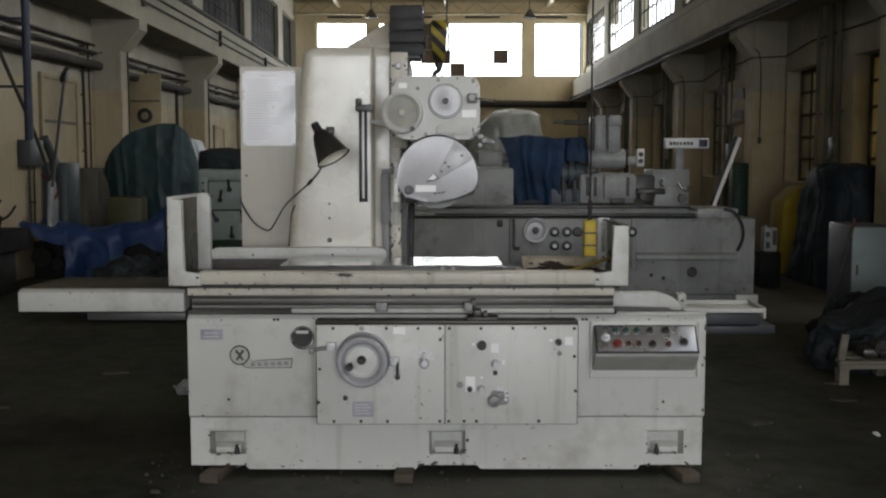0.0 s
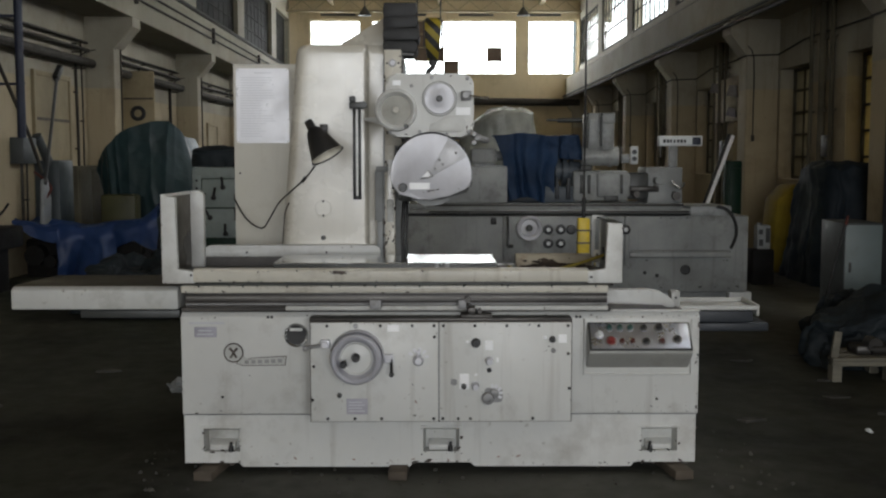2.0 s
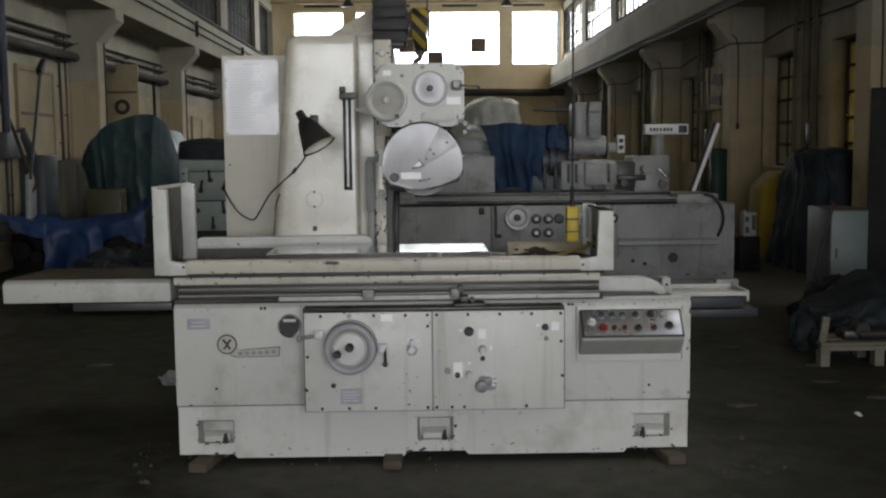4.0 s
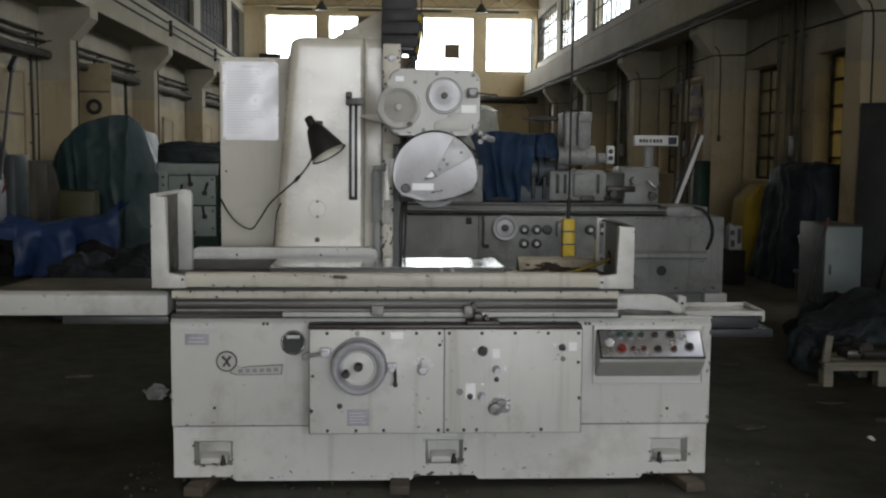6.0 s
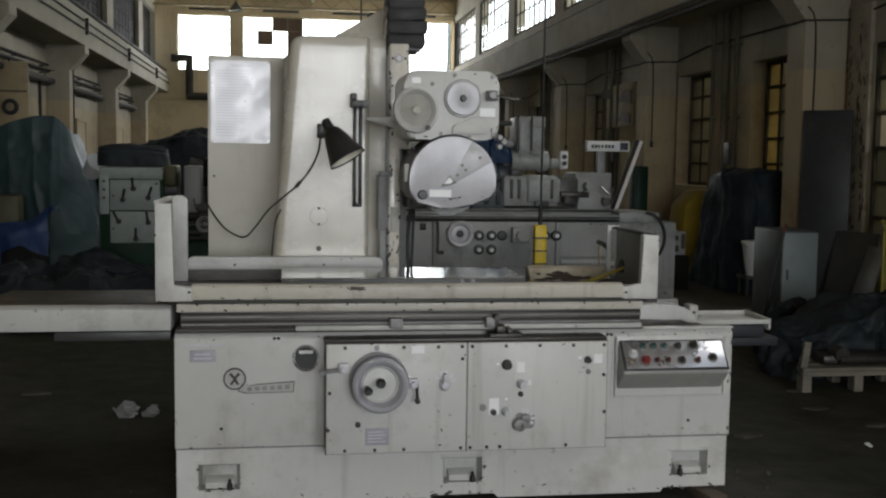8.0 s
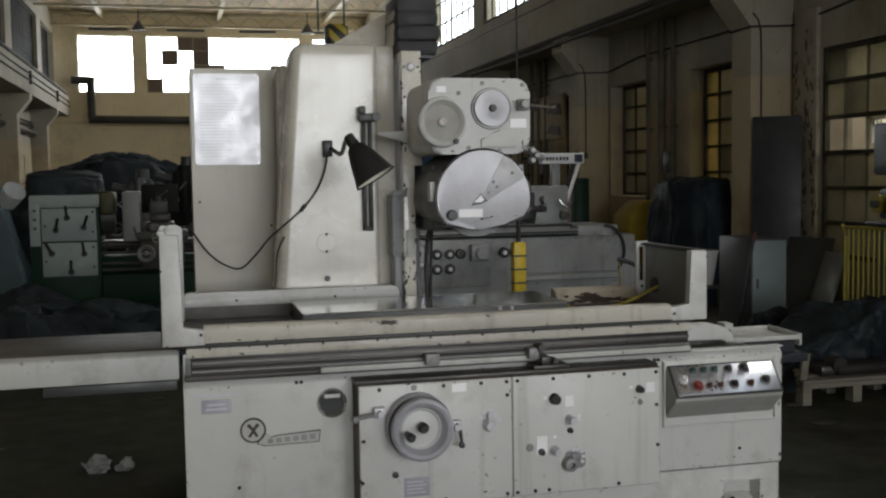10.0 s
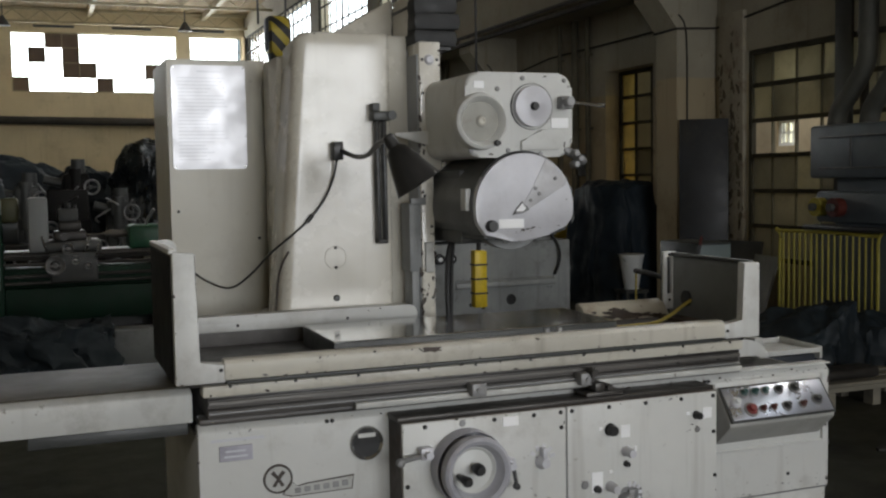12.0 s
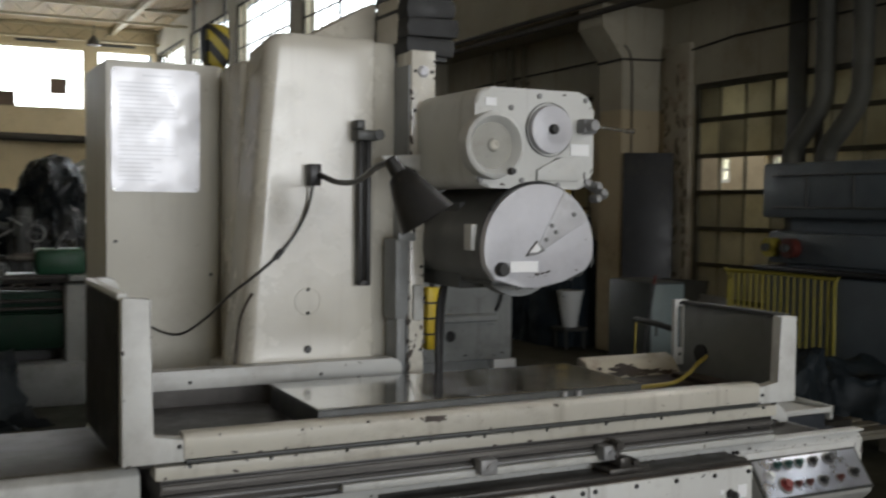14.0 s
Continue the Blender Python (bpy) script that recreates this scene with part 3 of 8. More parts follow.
# end walls
def end_wall(name, y0, y1, label, openings, z_low=0.0):
    """One thick sheet across the hall with holes through it."""
    b = B()
    xs = sorted({-6.2, 6.4} | {v for o in openings for v in o[:2]})
    zs = sorted({z_low, TOP} | {v for o in openings for v in o[2:]})
    V = {(i, j, k): b.verts.new((x, y, z)) for i, x in enumerate(xs) for j, z in enumerate(zs) for k, y in enumerate((y0, y1))}
    def open_at(i, j):
        if not (0 <= i < len(xs) - 1 and 0 <= j < len(zs) - 1):
            return True
        x, z = (xs[i] + xs[i + 1]) / 2, (zs[j] + zs[j + 1]) / 2
        return any(o[0] < x < o[1] and o[2] < z < o[3] for o in openings)
    for i in range(len(xs) - 1):
        for j in range(len(zs) - 1):
            if open_at(i, j):
                continue
            for k in (0, 1):
                b.faces.new([V[i, j, k], V[i + 1, j, k], V[i + 1, j + 1, k], V[i, j + 1, k]])
            for di, dj, p, q in ((-1, 0, (i, j), (i, j + 1)), (1, 0, (i + 1, j), (i + 1, j + 1)), (0, -1, (i, j), (i + 1, j)), (0, 1, (i, j + 1), (i + 1, j + 1))):
                if open_at(i + di, j + dj):
                    b.faces.new([V[(*p, 0)], V[(*q, 0)], V[(*q, 1)], V[(*p, 1)]])
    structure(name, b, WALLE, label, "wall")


END_WINDOWS = [(-4.42, -2.62, 3), (-2.22, 2.94, 10), (3.36, 5.12, 3)]
end_wall("wall_end", Y1, Y1 + 0.35, "cream end wall under a row of high windows", [(a, b, 4.51, HEAD) for a, b, n in END_WINDOWS])
end_wall("wall_behind", Y0 - 0.35, Y0, "cream end wall with an open gateway", [(-3.6, 5.4, 0.6, 4.5)])
bm = B()
box(bm, -6, 6.2, Y1 - 0.06, Y1, 3.5, 3.62, 0.01)
structure("trim", bm, WALLE, "cream plaster band across the end wall", "trim")

# aisle behind the glazed screen; its unseen length and ceiling shut out the sky
bm = B()
box(bm, 8.0, 8.3, -2, 31, 0, 1.92)
box(bm, 8.0, 8.3, -2, 31, 2.29, 3.5)
for a, b in ((-2, 7.14), (7.60, 8.25), (8.72, 31)):
    box(bm, 8.0, 8.3, a, b, 1.92, 2.29)
box(bm, XR + 0.4, 8.0, 30.8, 31, 0, 3.5)
box(bm, XR + 0.4, 8.0, -2, -1.8, 0, 3.5)
structure("wall_aisle", bm, WALL, "cream wall of the side aisle with two small windows", "wall")
# ceiling out of view, slotted for the added fill lamp
bm = B()
box(bm, XR + 0.4, 6.5, -2, 31, 3.5, 3.6)
box(bm, 7.7, 8.3, -2, 31, 3.5, 3.6)
box(bm, 6.5, 7.7, -2, 0, 3.5, 3.6)
box(bm, 6.5, 7.7, 30, 31, 3.5, 3.6)
structure("ceiling_aisle", bm, CEIL, "unseen low ceiling of the side aisle with a slot for the added lamp", "ceiling")


# ---------------------------------------------------------------- windows
def bar_objects(parent, me, spots):
    for loc in spots:
        ob = new("glazing_bar", me)
        ob.parent = parent
        ob.location = Vector(loc) - Vector(parent["o"])


def side_window(name, x, y0, y1, z0, z1, cols, rows, barm, panem, label, thick=0.05, heavy=(), w=0.028, clear=(), w_level=0, upm=None, tint=None):
    """A steel window in a side wall: frame, upright and level bars, panes."""
    o = (x, (y0 + y1) / 2, z0)
    win = thing(name, o, label, "window", kind="structure")
    b = B()
    f = 0.05
    box(b, x - 0.03, x + 0.03, y0, y1, z0, z0 + f)
    box(b, x - 0.03, x + 0.03, y0, y1, z1 - f, z1)
    box(b, x - 0.03, x + 0.03, y0, y0 + f, z0 + f, z1 - f)
    box(b, x - 0.03, x + 0.03, y1 - f, y1, z0 + f, z1 - f)
    part("window_frame", b, barm, win, smooth=False)
    b = B()
    box(b, x - 0.018, x + 0.018, -w / 2, w / 2, z0 + f, z1 - f)
    up = finish(b, "glazing_bar", upm or barm, False, (x, 0, 0))
    b = B()
    box(b, x - 0.018, x + 0.018, -0.04, 0.04, z0 + f, z1 - f)
    fat = finish(b, "glazing_bar", barm, False, (x, 0, 0))
    b = B()
    w2 = (w_level or w) / 2
    box(b, x - 0.024, x + 0.024, y0 + f, y1 - f, -w2, w2)
    lv = finish(b, "glazing_bar", barm, False, (x, 0, 0))
    cw, rh = (y1 - y0) / cols, (z1 - z0) / rows
    for i in range(1, cols):
        bar_objects(win, fat if i in heavy else up, [(x, y0 + i * cw, 0)])
    bar_objects(win, lv, [(x, 0, z0 + i * rh) for i in range(1, rows)])
    if panem:
        b = B()
        box(b, x - 0.004, x + 0.004, -cw / 2 + 0.004, cw / 2 - 0.004, -rh / 2 + 0.004, rh / 2 - 0.004)
        me = finish(b, "pane", panem, False, (x, 0, 0))
        if tint:
            tinted = me.copy()
            tinted.materials[0] = tint[1]
        for i in range(cols):
            for j in range(rows):
                if (i, j) in clear:
                    continue
                ob = new("pane", tinted if tint and i in tint[0] else me)
                ob.parent = win
                ob.location = Vector((x + 0.006, y0 + (i + 0.5) * cw, z0 + (j + 0.5) * rh)) - Vector(o)
                ob.visible_shadow = False
    return win


n = 1
for a, b in zip(PIER_R, PIER_R[1:] + [Y1 + 0.48]):
    if a > -10:
        side_window("window_%d" % n, UR + 0.045, a + 0.40, min(b - 0.40, Y1 - 0.3), SILL_R, HEAD, 8, 3, BARK, GLASS,
                    "tall steel-framed window glowing with daylight", heavy=(4,), w=0.022)
        n += 1
for a, b in zip(PIL_L, PIL_L[1:] + [Y1 + 0.2]):
    if b - a > 3:
        side_window("window_%d" % n, UL - 0.14, a + 0.48, min(b, Y1) - 0.48, SILL_L, HEAD, 8, 4, BARK, DARKG,
                    "tall steel-framed window with dark dirty panes", heavy=(2, 4, 6))
        n += 1
for a, b in LOW_WINDOWS:
    if a > 0:
        side_window("window_%d" % n, XR + 0.24, a, b, 1.21, 2.93, 3, 5, BARM, DIRTB, "recessed steel window with brown dirty panes", w=0.035, tint=((2,), PANEY) if a < 8 else None)
        n += 1
side_window("window_%d" % n, XR + 0.06, SCREEN[0], SCREEN[1], 0.62, 2.86, 9, 6, BARM, DIRTG, "wide glazed steel screen with yellowed dirty panes",
            clear=((8, 3), (7, 3), (6, 3), (5, 3)), w=0.014, w_level=0.045, upm=BARY)
n += 1
for a, b in ((7.14, 7.60), (8.25, 8.72)):
    side_window("window_%d" % n, 8.15, a, b, 1.92, 2.29, 5, 2, WHITEP, PANEH, "small white barred window in the aisle")
    n += 1

DARK_PANES = {1: [(2, 0), (3, 0), (1, 1), (3, 1), (3, 2), (4, 2), (0, 3), (5, 3), (8, 2)]}
for k, (a, b, cols) in enumerate(END_WINDOWS):
    o = (a, Y1 + 0.15, 4.51)
    win = thing("window_%d" % n, o, "high white-glowing end window with a few boarded panes" if k == 1 else "high end window glowing with daylight", "window", kind="structure")
    n += 1
    rows, rh, cw = 4, (HEAD - 4.51) / 4, (b - a) / cols
    f = B()
    for z0, z1 in ((4.51, 4.55), (HEAD - 0.04, HEAD)):
        box(f, a, b, Y1 + 0.12, Y1 + 0.18, z0, z1)
    for x0, x1 in ((a, a + 0.04), (b - 0.04, b)):
        box(f, x0, x1, Y1 + 0.12, Y1 + 0.18, 4.55, HEAD - 0.04)
    part("window_frame", f, TRUSS, win, smooth=False)
    f = B()
    box(f, -0.012, 0.012, Y1 + 0.13, Y1 + 0.17, 4.55, HEAD - 0.04)
    up = finish(f, "glazing_bar", TRUSS, False)
    f = B()
    box(f, a + 0.04, b - 0.04, Y1 + 0.135, Y1 + 0.165, -0.012, 0.012)
    lv = finish(f, "glazing_bar", TRUSS, False)
    bar_objects(win, up, [(a + i * cw, 0, 0) for i in range(1, cols)])
    bar_objects(win, lv, [(0, 0, HEAD - j * rh) for j in range(1, rows)])
    f = B()
    box(f, -cw / 2 + 0.006, cw / 2 - 0.006, -0.004, 0.004, -rh / 2 + 0.006, rh / 2 - 0.006)
    clear_me, dark_me = finish(f.copy(), "pane", GLASS, False), finish(f, "pane", PANEB, False)
    for i in range(cols):
        for j in range(rows):
            dark = (i, j) in DARK_PANES.get(k, ())
            ob = new("pane", dark_me if dark else clear_me)
            ob.parent = win
            ob.location = Vector((a + (i + 0.5) * cw, Y1 + 0.15, HEAD - (j + 0.5) * rh)) - Vector(o)
            if dark:
                ob["label"] = "boarded brown pane"
            else:
                ob.visible_shadow = False

# roof trusses
for y in PIER_R + [Y1 - 0.5]:
    tr = thing("roof_truss", (0, y, 6.62), "light lattice steel roof truss, cream painted", "truss", group="roof trusses", kind="structure")
    for nm, z in (("bottom_chord", 6.66), ("top_chord", 7.06)):
        b = B()
        box(b, UL, UR, y - 0.05, y + 0.05, z - 0.035, z + 0.035)
        part(nm, b, TRUSS, tr, smooth=False)
    b = B()
    tube(b, [(0, y, 6.69), (0.42, y, 7.03)], 0.014, 6, 0)
    d1 = finish(b, "diagonal", TRUSS, False, tr["o"])
    b = B()
    tube(b, [(0.42, y, 7.03), (0.84, y, 6.69)], 0.014, 6, 0)
    d2 = finish(b, "diagonal", TRUSS, False, tr["o"])
    for i in range(12):
        for me in (d1, d2):
            ob = new("diagonal", me)
            ob.parent = tr
            ob.location = (-5.05 + i * 0.84, 0, 0)
bm = B()
for x in (-3.6, 0.2, 3.8):
    box(bm, x - 0.07, x + 0.07, Y0, Y1, 6.94, 7.1)
structure("purlins", bm, TRUSS, "long cream roof purlins under the planks", "beam")

# dark slots and small lamps over the end windows
for x in (-3.4, -0.9, 1.5, 3.9):
    b = B()
    box(b, x - 0.62, x + 0.62, Y1 - 0.05, Y1, 6.56, 6.64, 0.01)
    solo("wall_vent", b, DARKP, "dark slot vent high on the end wall", "vent", group="wall vents")
for x in (-2.4, 3.1):
    b = B()
    cyl(b, (x, Y1 - 0.9, 6.45), (x, Y1 - 0.9, 6.75), 0.24, 0.05, 20)
    cyl(b, (x, Y1 - 0.9, 6.75), (x, Y1 - 0.9, 7.12), 0.02, None, 8)
    solo("pendant_lamp", b, DARKP, "dark conical pendant lamp under the roof", "lamp", group="pendant lamps")

# pipes on the end wall and side walls
bm = B()
tube(bm, [(-4.6, Y1 - 0.2, 4.9), (-4.0, Y1 - 0.2, 4.9)], 0.13, 12, 0)
tube(bm, [(-4.0, Y1 - 0.2, 5.0), (-4.0, Y1 - 0.2, 3.62)], 0.13, 12, 0)
tube(bm, [(-4.1, Y1 - 0.2, 3.62), (5.2, Y1 - 0.2, 3.5)], 0.13, 12, 0)
solo("heating_pipe", bm, PIPE, "thick grey pipe along the end wall", "pipe")
for z, r, x in ((2.96, 0.07, 0.13), (3.16, 0.03, 0.08), (3.28, 0.022, 0.06)):
    bm = B()
    for a, b in zip(PIL_L, PIL_L[1:]):
        tube(bm, [(XL + x, a + 0.29, z), (XL + x, b - 0.29, z + 0.03)], r, 10, 0)
        for yy in (a + 0.8, (a + b) / 2, b - 0.8):
            box(bm, XL, XL + x + r, yy - 0.02, yy + 0.02, z - r - 0.02, z - r)
    solo("wall_pipe", bm, PIPE, "horizontal grey pipe on brackets along the wall", "pipe", group="wall pipes")
for z, r in ((3.22, 0.035), (3.33, 0.025)):
    bm = B()
    tube(bm, [(4.63, Y0, z + 0.40), (4.63, Y1, z + 0.40)], r, 8, 0)
    solo("cable_conduit", bm, PIPE, "dark conduit along the crane beam", "pipe", group="conduits")
bm = B()
tube(bm, [(-4.70, Y0, 4.04), (-4.70, Y1, 4.04)], 0.02, 8, 0)
tube(bm, [(-4.70, Y0, 4.2), (-4.70, Y1, 4.2)], 0.02, 8, 0)
for yy in PIL_L:
    box(bm, -4.725, -4.66, yy - 0.03, yy + 0.03, 3.95, 4.27)
solo("cable_conduit", bm, PIPE, "pair of dark conductor rails along the crane beam", "pipe", group="conduits")


def chips(parent, name, material, seed, runs, n, size, plane="y"):
    """Flaked paint along edges: runs of (x0, z0, x1, z1, level) in the plane across y, or (y0, z0, y1, z1, level) across x."""
    rnd = random.Random(seed)
    b = B()
    for a0, c0, a1, c1, lv in runs:
        length = math.hypot(a1 - a0, c1 - c0)
        for i in range(max(2, int(n * length))):
            t = rnd.random()
            a, c = a0 + (a1 - a0) * t + rnd.gauss(0, size * 0.5), c0 + (c1 - c0) * t + rnd.gauss(0, size * 0.5)
            s = size * (0.16 + rnd.random() ** 4 * 1.25)
            k = rnd.randint(5, 8)
            el = 0.5 + rnd.random() * 1.6
            th0 = math.atan2(c1 - c0, a1 - a0) + rnd.gauss(0, 0.3)
            ring = []
            for j in range(k):
                th_ = 2 * math.pi * j / k
                r_ = s * (0.6 + 0.7 * rnd.random())
                u, w = r_ * math.cos(th_) * el, r_ * math.sin(th_) * 0.6
                p_ = (a + u * math.cos(th0) - w * math.sin(th0), c + u * math.sin(th0) + w * math.cos(th0))
                ring.append(p_)
            prism(b, ring, plane, lv - 0.0006, lv + 0.002)
    ob = part(name, b, material, parent, smooth=False)
    ob["kind"] = "stuff"
    return ob

# ---------------------------------------------------------------- the surface grinder
GR = thing("surface_grinder", (0, 0.4, 0.0), "cream enamelled surface grinder, worn and oil-stained, on wooden blocks", "machine tool")

# bed: plinth with three real pockets, upper casting
SETBACK[0] = -0.025
POCKETS = (-1.065, 0.003, 1.068)
PW, PZ0, PZ1 = 0.088, 0.112, 0.226


def plinth_mesh():
    b = B()
    xs = [-1.245]
    for x in POCKETS:
        xs += [x - PW, x + PW]
    xs.append(1.245)
    zs = [0.056, PZ0, PZ1, 0.31]
    grid = [[b.verts.new((x, 0.012, z)) for z in zs] for x in xs]
    for i in range(len(xs) - 1):
        for j in range(3):
            if j == 1 and i % 2 == 1:
                c = [grid[i][j], grid[i + 1][j], grid[i + 1][j + 1], grid[i][j + 1]]
                m = 0.014
                d = [b.verts.new((v.co.x + (m if k in (0, 3) else -m), 0.075, v.co.z + (m * 0.3 if k < 2 else -m * 1.5))) for k, v in enumerate(c)]
                for k in range(4):
                    b.faces.new((c[k], c[(k + 1) % 4], d[(k + 1) % 4], d[k])).material_index = 1
                b.faces.new(d).material_index = 1
            else:
                b.faces.new((grid[i][j], grid[i + 1][j], grid[i + 1][j + 1], grid[i][j + 1]))
    lo = [row[0] for row in grid]
    hi = [row[3] for row in grid]
    bl, br = b.verts.new((-1.245, 0.95, 0.056)), b.verts.new((1.245, 0.95, 0.056))
    tl, tr = b.verts.new((-1.245, 0.95, 0.31)), b.verts.new((1.245, 0.95, 0.31))
    b.faces.new(lo + [br, bl])
    b.faces.new(hi + [tr, tl])
    b.faces.new((bl, br, tr, tl))
    b.faces.new(grid[0] + [tl, bl])
    b.faces.new(grid[-1] + [tr, br])
    return b


pli = part("plinth", plinth_mesh(), CREAM, GR)
# duller scuffed cream on the pocket faces paints in the recess shade
pli.data.materials.append(CREAMD)
for a, b in ((-0.965, -0.15), (0.165, 0.93)):
    bm = B()
    prism(bm, [(a - 0.02, 0.058), (a, 0.036), (b, 0.034), (b + 0.02, 0.058)], "y", 0.014, 0.94)
    part("plinth_pad", bm, CREAM, pli)
bm = B()
prism(bm, [(0.0, 0.30), (0.0, 0.775), (0.025, 0.80), (0.047, 0.80), (0.047, 0.752), (0.95, 0.752), (0.95, 0.30)], "x", -1.250, 1.252, 0.006)
bed = part("bed", bm, CREAM, GR)
bm = B()
box(bm, -1.247, 1.248, 0.002, 0.03, 0.2955, 0.2995)
part("seam", bm, FITTING, bed)
for x in POCKETS:
    bm = B()
    prism(bm, [(0.074, PZ0 + 0.004), (0.02, PZ0 + 0.004), (0.02, PZ0 + 0.03), (0.074, PZ0 + 0.05)], "x", x - 0.06, x + 0.062, 0.003)
    pk = part("foot_pad", bm, CREAM, GR)
    s = 0.045 if x < 1 else -0.045
    bm = B()
    cyl(bm, (x + s, 0.008, PZ0 + 0.002), (x + s, 0.008, PZ0 + 0.03), 0.014, 0.011, 12)
    cyl(bm, (x + s, 0.008, PZ0 + 0.03), (x + s, 0.008, PZ0 + 0.048), 0.007, None, 10)
    part("levelling_bolt", bm, BLACK, pk)
    bm = B()
    box(bm, x - PW - 0.012, x + PW + 0.012, 0.004, 0.0125, PZ1 + 0.002, PZ1 + 0.014, 0.003)
    part("pocket_lip", bm, CREAM, pk)

# front doors
SETBACK[0] = -0.022
BOLTS = [(x, 0.310) for x in (-0.533, -0.405, -0.280, -0.033, 0.009, 0.082, 0.140, 0.435)] + [(x, 0.753) for x in (-0.534, -0.284, -0.135, -0.032, 0.012, 0.16, 0.31, 0.46, 0.598)]
BOLTS += [(-0.604, 0.40), (-0.598, 0.56), (-0.03, 0.70), (0.606, 0.455), (0.600, 0.62)]
for a, b, lab in ((-0.612, -0.012, "cream apron cover with handwheel"), (-0.006, 0.615, "cream apron cover with valve knobs")):
    bm = B()
    box(bm, a, b, -0.135, 0.002, 0.296, 0.768, 0.003)
    dr = part("apron_cover", bm, CREAM, GR, lab)
    # dark plate behind the cover paints its shadow line and chipped edge
    bm = B()
    box(bm, a - 0.004, b + 0.004, -0.125, 0.001, 0.2925, 0.7715)
    part("cover_gasket", bm, CHIP, dr, "dark edge line of painted shade and chipped paint")
    bolts(dr, [(x, z) for x, z in BOLTS if a < x < b], 0.0075, -0.135, 0.006)
    if a < -0.5:
        left_door = dr
    else:
        right_door = dr
bm = B()
box(bm, -0.62, 0.62, -0.11, 0.0, 0.768, 0.785, 0.004)
part("apron_seal", bm, OILY, GR)

bm = B()
box(bm, -0.015, -0.003, -0.128, 0.0, 0.30, 0.765)
part("cover_gap", bm, FITTING, GR)

# big handwheel
cx, cz = -0.392, 0.612
bm = B()
lathe_y(bm, cx, cz, [(0.0, -0.20), (0.068, -0.20), (0.080, -0.215), (0.087, -0.235), (0.094, -0.25), (0.106, -0.256), (0.116, -0.248), (0.119, -0.228), (0.115, -0.205), (0.10, -0.19), (0.0, -0.185)], 56)
hw = part("handwheel", bm, LILAC, GR, "lilac-grey enamelled handwheel with a dished face")
bm = B()
lathe_y(bm, cx, cz, [(0.0, -0.214), (0.040, -0.214), (0.067, -0.2035), (0.076, -0.215), (0.079, -0.212)], 40)
part("hub_plate", bm, CREAM, hw)
bm = B()
lathe_y(bm, cx, cz + 0.012, [(0, -0.275), (0.014, -0.275), (0.02, -0.262), (0.02, -0.24), (0.012, -0.215)], 20)
part("hub_knob", bm, BLACK, hw, "black knob")
bm = B()
lathe_y(bm, cx - 0.054, cz - 0.014, [(0, -0.30), (0.012, -0.30), (0.018, -0.285), (0.014, -0.25), (0.008, -0.205)], 20)
part("spinner_grip", bm, BLACK, hw, "black spinner grip")
bm = B()
lathe_y(bm, cx, cz, [(0.122, -0.195), (0.125, -0.19), (0.125, -0.136), (0.0, -0.136)], 48)
part("dial_ring", bm, LILAC, hw)
for s in (-1, 1):
    bm = B()
    box(bm, cx + s * 0.148 - 0.022, cx + s * 0.148 + 0.022, -0.175, -0.135, cz - 0.02 + (0.06 if s < 0 else -0.01), cz + 0.02 + (0.06 if s < 0 else -0.01), 0.006)
    cyl(bm, (cx + s * 0.148, -0.20, cz + (0.06 if s < 0 else -0.01)), (cx + s * 0.148, -0.14, cz + (0.06 if s < 0 else -0.01)), 0.013, None, 14)
    part("stop_block", bm, ALU, left_door)
bm = B()
tube(bm, [(cx - 0.15, -0.16, cz + 0.055), (cx - 0.235, -0.165, cz + 0.045)], 0.009, 8, 0)
lathe_y(bm, cx - 0.24, cz + 0.04, [(0, -0.185), (0.012, -0.18), (0.014, -0.16), (0, -0.15)], 14)
part("clutch_lever", bm, FITTING, left_door)
bm = B()
tube(bm, [(cx + 0.16, -0.17, cz - 0.01), (cx + 0.162, -0.19, cz - 0.075)], 0.007, 8, 0)
lathe_y(bm, cx + 0.162, cz - 0.08, [(0, -0.205), (0.011, -0.20), (0.012, -0.185), (0, -0.175)], 14)
part("trip_lever", bm, BLACK, left_door)
# little knobs and tags of the left cover
bm = B()
lathe_y(bm, -0.106, 0.588, [(0, -0.172), (0.016, -0.17), (0.02, -0.155), (0.026, -0.142), (0.026, -0.134)], 22)
box(bm, -0.115, -0.097, -0.165, -0.135, 0.60, 0.64, 0.004)
part("selector_knob", bm, ALU, left_door)
for a, b, c, d in ((-0.252, -0.194, 0.725, 0.758),):
    bm = B()
    box(bm, a, b, -0.1375, -0.1345, c, d, 0.001, 1)
    part("sticker", bm, LABEL, left_door)
bm = B()
box(bm, -0.445, -0.345, -0.138, -0.1345, 0.332, 0.407, 0.001, 1)
tg = part("data_plate", bm, PLATED, left_door, "small engraved aluminium plate")
bm = B()
for i in range(4):
    box(bm, -0.435, -0.36 - 0.012 * (i % 2), -0.1385, -0.1378, 0.345 + i * 0.014, 0.350 + i * 0.014)
part("print", bm, PRINT, tg, smooth=False)
bm = B()
lathe_y(bm, -0.478, 0.422, [(0, -0.15), (0.01, -0.148), (0.013, -0.134)], 16)
part("plug", bm, BLACK, left_door)
